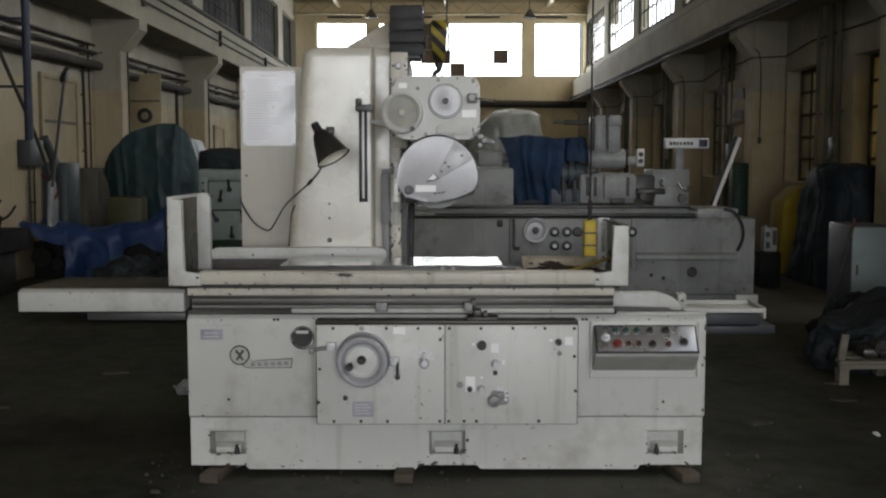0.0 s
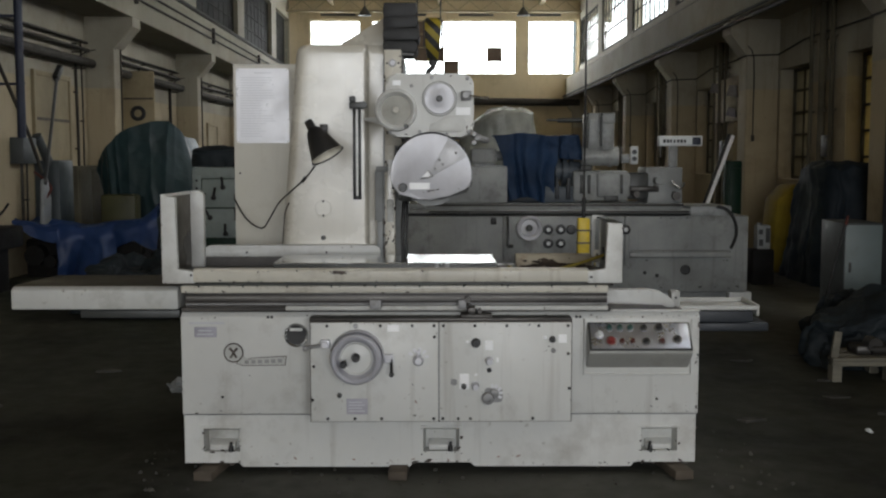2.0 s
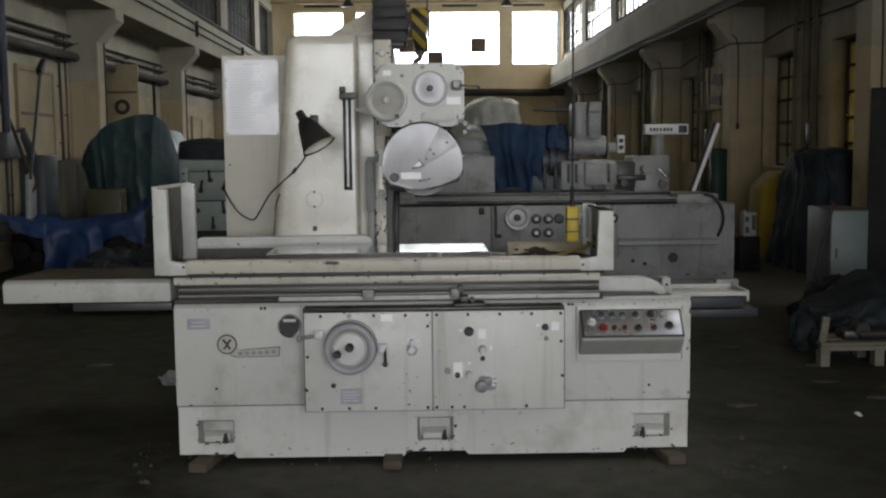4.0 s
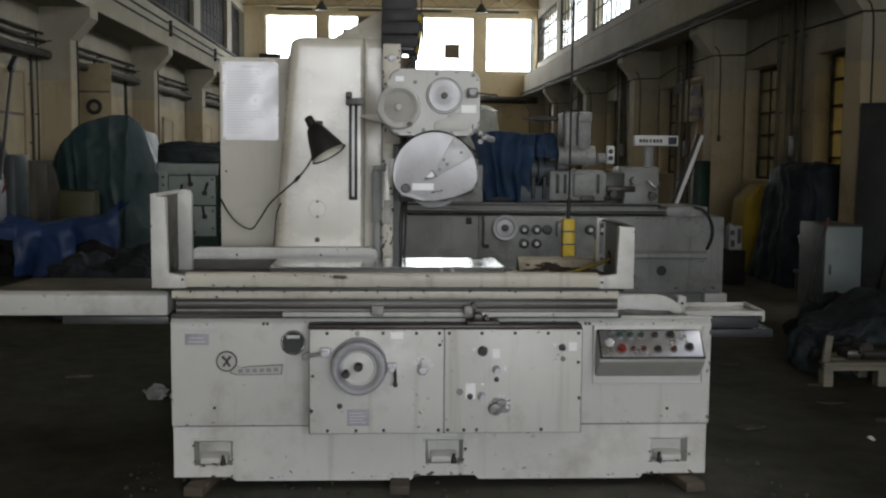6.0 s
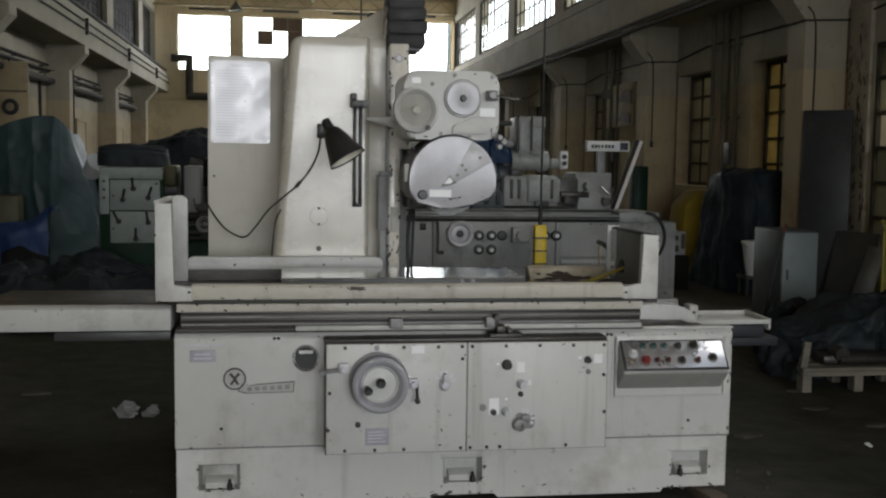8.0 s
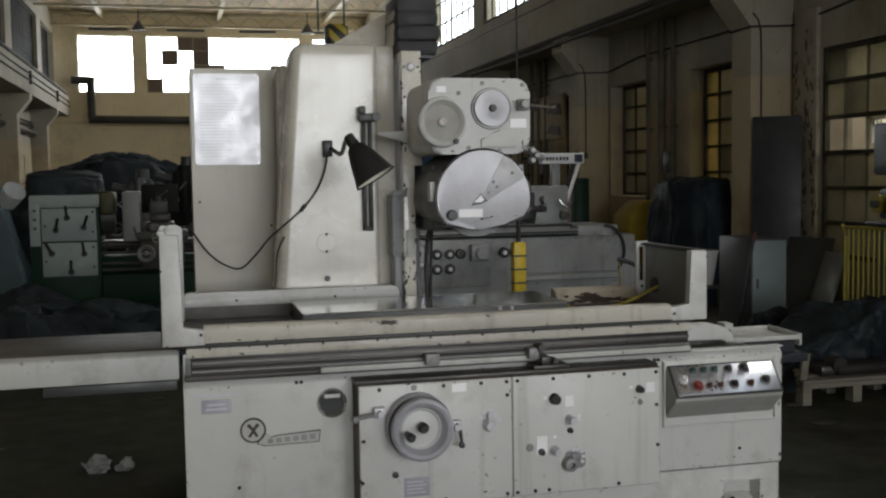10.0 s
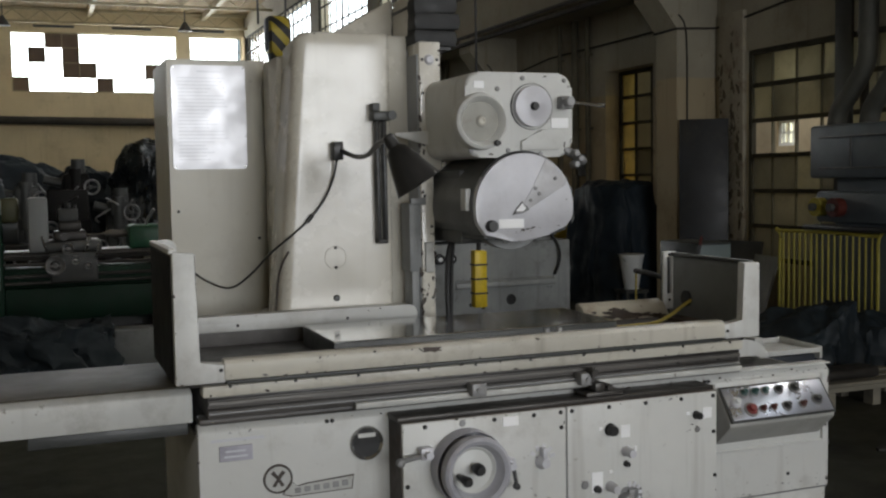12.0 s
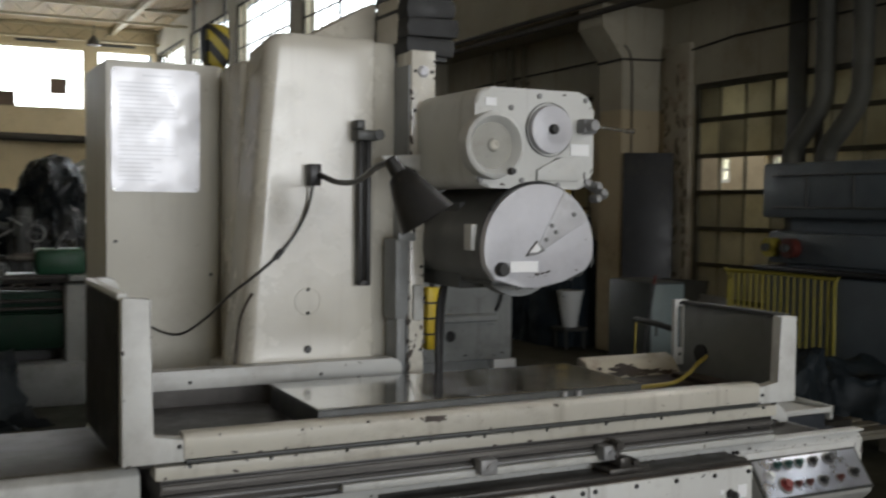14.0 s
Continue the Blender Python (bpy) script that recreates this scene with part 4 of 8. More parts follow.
# knobs and stickers of the right cover
for x, z, r, d, m_ in ((0.164, 0.672, 0.020, 0.035, BLACK), (0.228, 0.588, 0.017, 0.05, ALU), (0.228, 0.542, 0.010, 0.02, BLACK), (0.163, 0.468, 0.017, 0.05, ALU), (0.525, 0.688, 0.014, 0.03, BLACK)):
    bm = B()
    lathe_y(bm, x, z, [(0, -0.135 - d), (r * 0.8, -0.135 - d), (r, -0.135 - d * 0.7), (r * 0.9, -0.135 - d * 0.3), (r * 1.15, -0.138), (r * 1.15, -0.134)], 22)
    part("valve_knob", bm, m_, right_door)
for a, b, c, d in ((0.207, 0.245, 0.637, 0.682), (0.118, 0.132, 0.672, 0.683), (0.262, 0.272, 0.58, 0.602), (0.088, 0.133, 0.452, 0.525), (0.158, 0.172, 0.515, 0.525), (0.482, 0.498, 0.69, 0.703), (0.553, 0.592, 0.672, 0.712)):
    bm = B()
    box(bm, a, b, -0.1375, -0.1345, c, d, 0.001, 1)
    part("sticker", bm, LABEL, right_door)
bm = B()
lathe_y(bm, 0.108, 0.465, [(0, -0.155), (0.012, -0.153), (0.014, -0.137)], 14)
part("valve_knob", bm, BLACK, right_door)
bm = B()
lathe_y(bm, 0.222, 0.41, [(0.012, -0.175), (0.026, -0.172), (0.03, -0.15), (0.03, -0.135)], 24)
lathe_y(bm, 0.222, 0.41, [(0, -0.16), (0.012, -0.16), (0.012, -0.175)], 16)
box(bm, 0.232, 0.272, -0.15, -0.135, 0.415, 0.45, 0.005)
part("speed_valve", bm, FITTING, right_door)

for door, x, z, r0, a0, a1, sgn in ((left_door, -0.106, 0.60, 0.040, 10, 150, 1), (right_door, 0.248, 0.432, 0.034, -30, 100, 1)):
    bm = B()
    for k in range(5):
        a = radians(a0 + (a1 - a0) * k / 4)
        rbox(bm, Matrix.Translation((x + r0 * math.cos(a), -0.1362, z + r0 * math.sin(a))) @ Matrix.Rotation(-a, 4, "Y"), 0.020, 0.003, 0.013, 0.0)
    part("scale_tag", bm, PLATE, door, smooth=False)
bm = B()
prism(bm, rounded(0.205, 0.292, 0.388, 0.458, 0.02, 4), "y", -0.1375, -0.1345)
part("valve_plate", bm, FITTING, right_door, "dull grey plate behind the valve")
for x, z, r in ((0.062, 0.484, 0.016), (-0.40, 0.752, 0.012), (0.62 - 0.09, 0.634, 0.012)):
    bm = B()
    lathe_y(bm, x, z, [(0, -0.139), (r * 0.8, -0.139), (r, -0.1345)], 18)
    part("worn_mark", bm, FITTING, right_door if x > 0 else left_door)

# oil window, maker's badge, plate on the left of the bed
SETBACK[0] = -0.025
bm = B()
lathe_y(bm, -0.695, 0.688, [(0.047, -0.004), (0.055, -0.012), (0.058, -0.006), (0.058, 0.004)], 36)
og = part("oil_window", bm, STEEL, GR, "round dark oil sight glass")
bm = B()
lathe_y(bm, -0.695, 0.688, [(0, -0.003), (0.048, -0.004)], 36)
part("glass", bm, BLACK, og)
# cream bar painted on as the reflection at the top of the glass
bm = B()
box(bm, -0.725, -0.665, -0.0065, -0.0035, 0.708, 0.722)
part("highlight_plate", bm, CREAM, og)
bm = B()
lathe_y(bm, -0.998, 0.602, [(0.0415, -0.004), (0.043, -0.008), (0.047, -0.008), (0.049, 0.001)], 40)
bg = part("badge", bm, CHIP, GR, "round dark-rimmed maker's badge with a ribbon of worn letters")
bm = B()
lathe_y(bm, -0.998, 0.602, [(0, -0.003), (0.042, -0.003)], 36)
part("badge_disc", bm, CREAMD, bg)
bm = B()
prism(bm, [(-1.018, 0.580), (-1.003, 0.602), (-1.022, 0.622), (-1.012, 0.630), (-0.998, 0.612), (-0.984, 0.630), (-0.974, 0.622), (-0.991, 0.602), (-0.978, 0.580), (-0.988, 0.576), (-0.998, 0.592), (-1.008, 0.576)], "y", -0.006, -0.002)
part("worn_emblem", bm, CHIP, bg)
ribbon = [(-0.985, 0.548), (-0.955, 0.538), (-0.748, 0.540), (-0.742, 0.588), (-0.905, 0.578), (-0.935, 0.572), (-0.957, 0.590), (-0.972, 0.572)]
bm = B()
prism(bm, ribbon, "y", -0.004, 0.001)
rb = part("ribbon", bm, CHIP, bg)
bm = B()
mx, mz = -0.862, 0.561
prism(bm, [(mx + (x - mx) * 0.965, mz + (z - mz) * 0.84) for x, z in ribbon], "y", -0.0055, -0.0035)
part("ribbon_face", bm, CREAMD, rb)
bm = B()
for i in range(6):
    box(bm, -0.945 + i * 0.032, -0.945 + i * 0.032 + 0.021, -0.0075, -0.005, 0.549 + 0.001 * i, 0.566 + 0.0015 * i, 0.002, 1)
part("worn_letters", bm, FITTING, rb)
bm = B()
box(bm, -1.185, -1.078, -0.004, 0.001, 0.678, 0.728, 0.0015, 1)
dp = part("data_plate", bm, PLATED, GR, "small engraved aluminium plate")
bm = B()
box(bm, -1.17, -1.095, -0.0048, -0.0035, 0.69, 0.696)
box(bm, -1.165, -1.10, -0.0048, -0.0035, 0.707, 0.713)
box(bm, -1.21, -1.04, -0.0012, 0.0008, 0.742, 0.752)
part("print", bm, PRINT, dp, smooth=False)
bolts(GR, [(-0.83, 0.775), (-0.812, 0.775), (-1.055, 0.385), (1.05, 0.372), (0.655, 0.775), (0.672, 0.775)], 0.007, 0.0, 0.005)

# control console
SETBACK[0] = 0.015
bm = B()
prism(bm, [(0.002, 0.755), (-0.046, 0.752), (-0.136, 0.618), (-0.130, 0.606), (-0.03, 0.512), (0.002, 0.512)], "x", 0.703, 1.200, 0.008)
cs = part("control_console", bm, CONS, GR, "beige sloping control console with push buttons")
bm = B()
prism(bm, [(-0.03, 0.49), (-0.047, 0.49), (-0.047, 0.77), (-0.03, 0.77)], "x", 0.69, 1.212, 0.004)
part("console_flange", bm, CREAM, cs)
bm = B()
tube(bm, [(0.694, -0.05, 0.764), (0.694, -0.05, 0.496), (1.208, -0.05, 0.496), (1.208, -0.05, 0.764)], 0.006, 8, 0)
part("flange_bead", bm, CREAM, cs)
th = math.atan2(0.090, 0.134)
face = Matrix.Translation((0.952, -0.0935, 0.687)) @ Matrix.Rotation(-th, 4, "X")
face = face @ Matrix.Translation((0, -0.006, 0)) @ Matrix.Rotation(-0.08, 4, "X")
bm = rbox(B(), face @ Matrix.Translation((0, 0.004, 0)), 0.490, 0.008, 0.152, 0.003)
part("face_frame", bm, DARKP, cs, "dark frame round the face plate")
bm = rbox(B(), face, 0.47, 0.006, 0.135, 0.002)
part("console_face", bm, CONSOLE, cs, "brushed metal face plate")
for i, (u, v, col, r) in enumerate([(-0.145, 0.04, TEAL, 0.012), (-0.095, 0.04, TEAL, 0.012), (-0.045, 0.04, TEAL, 0.012), (0.02, 0.04, BLACK, 0.013), (0.095, 0.042, BLACK, 0.016),
                                    (-0.195, 0.005, WHITEP, 0.014), (-0.142, -0.03, RED, 0.019), (-0.09, -0.032, DULLRED, 0.010), (-0.04, -0.032, DULLRED, 0.010), (0.025, -0.032, BLACK, 0.014), (0.1, -0.032, DULLRED, 0.011), (0.175, -0.02, BLACK, 0.015)]):
    bm = B()
    lathe_y(bm, 0, 0, [(0, -0.024), (r * 0.75, -0.024), (r * 0.85, -0.012), (r * 1.15, -0.01), (r * 1.25, 0.0)], 18)
    bmesh.ops.transform(bm, matrix=face @ Matrix.Translation((u, -0.003, v)), verts=bm.verts)
    pbn = part("push_button", bm, col, cs, "red mushroom stop button" if col is RED else "")
    bm = B()
    lathe_y(bm, 0, 0, [(r * 1.2, -0.006), (r * 1.5, -0.005), (r * 1.6, 0.0)], 18)
    bmesh.ops.transform(bm, matrix=face @ Matrix.Translation((u, -0.003, v)), verts=bm.verts)
    part("bezel", bm, FITTING if col is not WHITEP else ALU, pbn)

# saddle top, ways and dog rail
SETBACK[0] = 0.0
bm = B()
box(bm, -1.24, 1.235, 0.028, 0.75, 0.7275, 0.742, 0.004)
box(bm, -1.24, 1.235, 0.10, 0.75, 0.735, 0.766, 0.004)
ws = part("way_cover_strip", bm, GRIME, GR, "grimy top of the bed under the slideway")
bm = B()
box(bm, -1.245, 0.82, -0.032, 0.05, 0.80, 0.822, 0.008)
part("oily_lip", bm, GRIME, ws, "grimy lip under the slideway")
bm = B()
box(bm, 0.82, 1.252, -0.032, 0.018, 0.80, 0.807, 0.003)
part("end_lip", bm, CREAM, ws)
bm = B()
box(bm, -1.22, 0.80, -0.045, 0.60, 0.822, 0.905, 0.006)
box(bm, -1.22, 0.80, 0.07, 0.60, 0.765, 0.83)
sw = part("slideway", bm, GRIME, GR, "oil-grimed grey slideway")
for z0, z1, d, m_ in ((0.838, 0.846, 0.012, FITTING), (0.852, 0.856, 0.006, BLACK), (0.866, 0.880, 0.010, CGRIME), (0.884, 0.888, 0.005, BLACK), (0.893, 0.899, 0.008, FITTING)):
    bm = B()
    box(bm, -1.218, 0.798, -0.045 - d, -0.04, z0, z1, 0.002, 1)
    part("way_ridge", bm, m_, sw)
bm = B()
box(bm, -0.74, 0.8, -0.066, -0.02, 0.812, 0.834, 0.004)
part("dog_rail", bm, CREAMD, GR)
for x in (-0.31, 0.11):
    bm = B()
    box(bm, x - 0.028, x + 0.028, -0.10, -0.04, 0.822, 0.868, 0.006)
    cyl(bm, (x, -0.105, 0.845), (x, -0.095, 0.845), 0.010, None, 12)
    part("reversing_dog", bm, FITTING, GR)
bm = B()
box(bm, 0.095, 0.245, -0.115, -0.03, 0.78, 0.80, 0.006)
box(bm, 0.125, 0.165, -0.125, -0.06, 0.80, 0.835, 0.006)
cyl(bm, (0.128, -0.10, 0.83), (0.128, -0.10, 0.885), 0.008, None, 10)
cyl(bm, (0.128, -0.12, 0.87), (0.128, -0.075, 0.87), 0.014, None, 14)
cyl(bm, (0.185, -0.125, 0.815), (0.185, -0.06, 0.815), 0.011, None, 12)
part("reversing_lever", bm, OILY, GR, "oily steel reversing lever block")
for x in (0.52, 0.70):
    bm = B()
    prism(bm, [(x - 0.014, 0.878), (x + 0.014, 0.878), (x, 0.858)], "y", -0.054, -0.04)
    part("limit_mark", bm, BLACK, GR)

# table with its splash guard
SETBACK[0] = 0.038
bm = B()
box(bm, -1.235, 0.80, -0.105, -0.03, 0.897, 0.932, 0.004)
strip = part("table_apron", bm, CREAMY, GR)
bolts(strip, [(-1.15 + i * 0.21, 0.928) for i in range(10)], 0.005, -0.105, 0.004)
bm = B()
box(bm, -1.27, 0.83, -0.075, 0.62, 0.925, 0.965, 0.005)
part("table", bm, OILY, GR, "grey steel machine table with oily trough")
bm = B()
prism(bm, [(-0.13, 0.952), (-0.085, 0.952), (-0.075, 1.016), (-0.118, 1.016), (-0.13, 1.004)], "x", -1.17, 0.70, 0.004)
fg = part("front_guard", bm, CREAMY, GR, "yellowed cream front guard rail with chipped paint")
bm = B()
box(bm, -1.165, 0.695, -0.126, -0.09, 0.938, 0.95, 0.003)
part("guard_seal", bm, DARKP, fg)
bm = B()
ring = []
for i in range(28):
    a = 2 * math.pi * i / 28
    w = 0.8 + 0.5 * noise.noise(Vector((1.9 * math.cos(a), 1.9 * math.sin(a), 7.3)))
    ring.append((-0.478 + 0.040 * w * math.cos(a), min(1.0085, 0.998 + 0.012 * w * math.sin(a))))
prism(bm, ring, "y", -0.1312, -0.128)
part("paint_chip", bm, CHIP, fg)
# left end guard: post with foot, panel, rear post
bm = B()
prism(bm, [(-1.318, 0.945), (-1.165, 0.945), (-1.165, 1.005), (-1.248, 1.008), (-1.248, 1.352), (-1.318, 1.358)], "y", -0.125, -0.088, 0.005)
lg = part("end_guard", bm, CREAM, GR, "tall cream splash guard at the table's end")
bm = B()
box(bm, -1.318, -1.304, -0.09, 0.46, 0.945, 1.352, 0.003)
gp = part("guard_panel", bm, GUARDB, lg, "brown oil-stained panel")
ring = []
for i in range(36):
    a = 2 * math.pi * i / 36
    w = 0.8 + 0.7 * noise.noise(Vector((1.8 * math.cos(a), 1.8 * math.sin(a), 4.1)))
    ring.append((min(0.45, 0.36 + 0.13 * w * math.cos(a)), max(0.98, 1.07 + 0.13 * w * math.sin(a))))
bm = B()
prism(bm, ring, "x", -1.3045, -1.3025)
part("oil_patch", bm, OILY, gp)
# dark sheet added over the panel's outer face
bm = B()
box(bm, -1.3225, -1.3185, -0.085, 0.455, 0.948, 1.345, 0.001, 1)
part("outer_sheet", bm, DARKB, lg, "thin dark outer sheet")
bm = B()
prism(bm, rounded(-1.315, -1.235, 0.965, 1.368, 0.03, 5, "cd"), "y", 0.425, 0.465, 0.005)
part("rear_post", bm, CREAM, lg)
bm = B()
box(bm, -1.325, -1.30, -0.10, 0.46, 1.350, 1.366, 0.004)
part("guard_lip", bm, CREAM, lg)
bolts(lg, [(-1.18, 0.985)], 0.006, -0.125, 0.005)
# right end guard
bm = B()
prism(bm, [(0.70, 0.945), (0.862, 0.945), (0.862, 1.228), (0.787, 1.232), (0.787, 1.008), (0.70, 1.005)], "y", -0.125, -0.088, 0.005)
rg = part("end_guard", bm, CREAM, GR, "cream splash guard at the table's end")
bm = B()
box(bm, 0.846, 0.858, -0.09, 0.46, 0.955, 1.222, 0.003)
part("guard_panel", bm, GREYP, rg, "grey inner panel")
bm = B()
box(bm, 0.835, 0.865, -0.09, 0.46, 1.218, 1.234, 0.004)
part("guard_lip", bm, DARKP, rg)
bm = B()
box(bm, 0.800, 0.818, 0.432, 0.450, 0.99, 1.238, 0.003)
box(bm, 0.840, 0.862, 0.432, 0.450, 0.99, 1.238, 0.003)
box(bm, 0.812, 0.846, 0.434, 0.448, 1.212, 1.238, 0.003)
box(bm, 0.812, 0.846, 0.434, 0.448, 0.99, 1.055, 0.003)
rp = part("rear_post", bm, CREAM, rg, "slotted cream rear bracket")
bolts(rp, [(0.829, 1.03), (0.829, 1.225)], 0.006, 0.434, 0.004)
bolts(rg, [(0.715, 0.975)], 0.006, -0.125, 0.005)
bm = B()
tube(bm, [(0.812, 0.45, 1.122), (0.825, 0.56, 1.13), (0.85, 0.74, 1.13)], 0.012, 8, 4)
ha = part("hose_arm", bm, RUBBER, rg, "black arm behind the guard")
bm = B()
tube(bm, [(0.85, 0.735, 1.125), (0.858, 0.75, 1.05), (0.87, 0.77, 0.94), (0.86, 0.78, 0.82)], 0.004, 6, 4)
part("yellow_lead", bm, YHOSE, ha, "thin yellow lead hanging from the arm")
bm = B()
cyl(bm, (0.846, 0.33, 1.045), (0.838, 0.33, 1.045), 0.034, None, 20)
part("drain_grommet", bm, BLACK, rg)
# rear guard, left half clean, right half rusty
SETBACK[0] = 0.0
bm = B()
prism(bm, rounded(-1.245, -0.315, 1.018, 1.077, 0.032, 5, "cd"), "y", 0.50, 0.565, 0.004)
rgd = part("rear_guard", bm, CREAM, GR)
bolts(rgd, [(-1.02, 1.04), (-0.6, 1.04)], 0.006, 0.5, 0.004)
bm = B()
box(bm, -1.30, -0.30, 0.505, 0.53, 0.962, 1.018)
part("trough_back", bm, OILY, GR)
bm = B()
prism(bm, [(0.42, 0.965), (0.53, 0.965), (0.53, 1.03), (0.51, 1.035), (0.47, 1.022)], "x", 0.40, 0.80, 0.006)
rear = part("rear_guard", bm, RUST, GR, "rusty cream rear guard with flaking paint")
for sd, x0, x1, u0, u1 in ((5, 0.45, 0.66, 0.0, 0.55), (6, 0.42, 0.49, 0.0, 0.25), (7, 0.68, 0.78, 0.0, 0.3), (8, 0.52, 0.62, 0.4, 0.85), (9, 0.47, 0.53, 0.05, 0.3), (10, 0.60, 0.72, 0.1, 0.4), (11, 0.43, 0.46, 0.5, 0.7)):
    bm = B()
    r_ = random.Random(sd)
    ring = []
    for i in range(40):
        a = 2 * math.pi * i / 40
        w = 0.75 + 0.9 * noise.noise(Vector((2.2 * math.cos(a), 2.2 * math.sin(a), sd * 3.7))) + 0.12 * r_.random()
        x, u = (x0 + x1) / 2 + (x1 - x0) / 2 * w * math.cos(a), max(0.02, (u0 + u1) / 2 + (u1 - u0) / 2 * w * math.sin(a))
        ring.append(Vector((x, 0.42 + 0.05 * u, 0.965 + 0.057 * u)))
    for lift in (0.0008, 0.0022):
        bm.faces.new([bm.verts.new(q + Vector((0, -0.75, 0.66)) * lift) for q in ring])
    part("rust_patch", bm, RUSTF, rear, smooth=False)
# magnetic chuck on the table
bm = B()
box(bm, -0.80, 0.27, -0.03, 0.40, 0.962, 1.032, 0.003)
mc = part("magnetic_chuck", bm, DARKP, GR, "dark magnetic chuck with polished steel top")
bm = B()
box(bm, -0.80, 0.27, -0.03, 0.40, 1.0325, 1.038, 0.0015, 1)
part("chuck_face", bm, CHUCK, mc)
bm = B()
box(bm, 0.273, 0.835, -0.074, 0.415, 0.962, 0.968)
part("trough_floor", bm, RUSTF, GR, "rusty floor of the table trough")
for x0, x1 in ((0.29, 0.36), (0.70, 0.78)):
    bm = B()
    box(bm, x0, x1, 0.02, 0.36, 0.9685, 0.985, 0.004)
    part("clamp_strip", bm, RUSTF, GR)
bm = B()
box(bm, -1.30, -0.80, -0.074, 0.50, 0.962, 0.968)
part("trough_floor", bm, OILY, GR)
bm = B()
for x in (-0.02, 0.03):
    cyl(bm, (x, -0.034, 0.965), (x, -0.034, 1.03), 0.014, 0.010, 12)
part("coolant_nipple", bm, FITTING, GR)

# telescopic way covers to either side
SETBACK[0] = -0.02
bm = B()
prism(bm, [(0.0, 0.812), (0.0, 0.905), (0.03, 0.92), (0.62, 0.905), (0.62, 0.812)], "x", -2.06, -1.262, 0.006)
lw = part("way_cover", bm, CREAMD, GR, "cream sheet-metal way cover, scuffed")
bm = B()
prism(bm, [(0.035, 0.921), (0.04, 0.925), (0.615, 0.910), (0.615, 0.904), (0.3, 0.908)], "x", -2.055, -1.264, 0.001)
part("cover_top", bm, DIRTYTOP, lw, "top sheet brown with dirt")
bm = B()
box(bm, -1.75, -1.27, 0.06, 0.55, 0.762, 0.80, 0.004)
part("way_cover_slide", bm, DARKP, lw)
bm = B()
SETBACK[0] = 0.0
pr = [(0.80, 0.795), (0.80, 0.866)] + [(1.055 + 0.145 * math.sin(radians(9 * i)), 0.776 + 0.090 * math.cos(radians(9 * i))) for i in range(11)] + [(1.155, 0.776), (1.135, 0.795)]
prism(bm, pr, "y", 0.28, 0.35, 0.004)
rc = part("way_cover", bm, CREAM, GR, "cream bull-nosed end cover of the slideway")
bm = B()
box(bm, 1.205, 1.250, 0.38, 0.46, 0.766, 0.846, 0.005)
part("cover_bracket", bm, CREAMD, rc)
bolts(rc, [(1.228, 0.812)], 0.007, 0.38, 0.005)
bm = B()
box(bm, 1.15, 1.715, 0.55, 0.84, 0.722, 0.729, 0.002)
box(bm, 1.15, 1.715, 0.545, 0.555, 0.722, 0.746, 0.003)
box(bm, 1.15, 1.715, 0.835, 0.845, 0.722, 0.752, 0.003)
prism(bm, [(0.545, 0.695), (0.56, 0.688), (0.845, 0.725), (0.845, 0.756), (0.545, 0.75)], "x", 1.707, 1.719, 0.002)
part("drip_tray", bm, CREAMD, GR, "shallow scuffed cream drip tray sticking out at the end")
bm = B()
box(bm, 1.25, 1.69, 0.56, 0.82, 0.655, 0.715, 0.004)
box(bm, 1.25, 1.785, 0.59, 0.85, 0.60, 0.645, 0.006)
part("tray_support", bm, SLATE, GR, "dark blue-grey tray support")
bm = B()
box(bm, 1.25, 1.262, 0.1, 0.9, 0.33, 0.76, 0.004)
part("side_cover", bm, CREAM, GR)

# column
def column_left(z):
    """The left edge of the tapering column at height z."""
    return -0.850 + 0.084 * (z - 1.02)


def column_mesh():
    """Rounded-corner sections of the column's front casting, with a stepped right edge and a round-edged top."""
    b = B()
    def section(z, ix=0.0, iy=0.0):
        x0, y0, y1 = column_left(z) + ix, 0.57 + iy, 0.80 - iy
        pts = [(x0 + 0.05 + 0.05 * math.cos(radians(180 + 10 * i)), y0 + 0.05 + 0.05 * math.sin(radians(180 + 10 * i))) for i in range(10)]
        pts += [(v, y0) for v in (-0.68, -0.57, -0.47)]
        pts += [(-0.405 + 0.02 * math.cos(radians(270 + 18 * i)), y0 + 0.02 + 0.02 * math.sin(radians(270 + 18 * i))) for i in range(6)]
        pts += [(-0.384, y0 + 0.035), (-0.378, y0 + 0.044), (-0.366, y0 + 0.048), (-0.298, y0 + 0.05), (-0.295, y1), (-0.45, y1), (-0.60, y1)]
        pts += [(x0 + 0.03 + 0.03 * math.cos(radians(90 + 15 * i)), y1 - 0.03 + 0.03 * math.sin(radians(90 + 15 * i))) for i in range(7)]
        return pts
    rings = [[b.verts.new((x, y, z)) for x, y in section(z)] for z in (1.02, 1.3, 1.6, 1.9, 2.04)]
    for a in (0, 18, 36, 54, 72, 90):
        c, d = math.sin(radians(a)), 1 - math.cos(radians(a))
        rings.append([b.verts.new((x, y, 2.083 + 0.052 * c - 0.05 * c * max(0.0, (y - 0.62) / 0.18) ** 2)) for x, y in section(2.09, 0.055 * d, 0.016 * d)])
    n = len(rings[0])
    for p, q in zip(rings, rings[1:]):
        for i in range(n):
            b.faces.new((p[i], p[(i + 1) % n], q[(i + 1) % n], q[i]))
    b.faces.new(rings[0][::-1])
    bmesh.ops.triangulate(b, faces=[b.faces.new(rings[-1])])
    return b


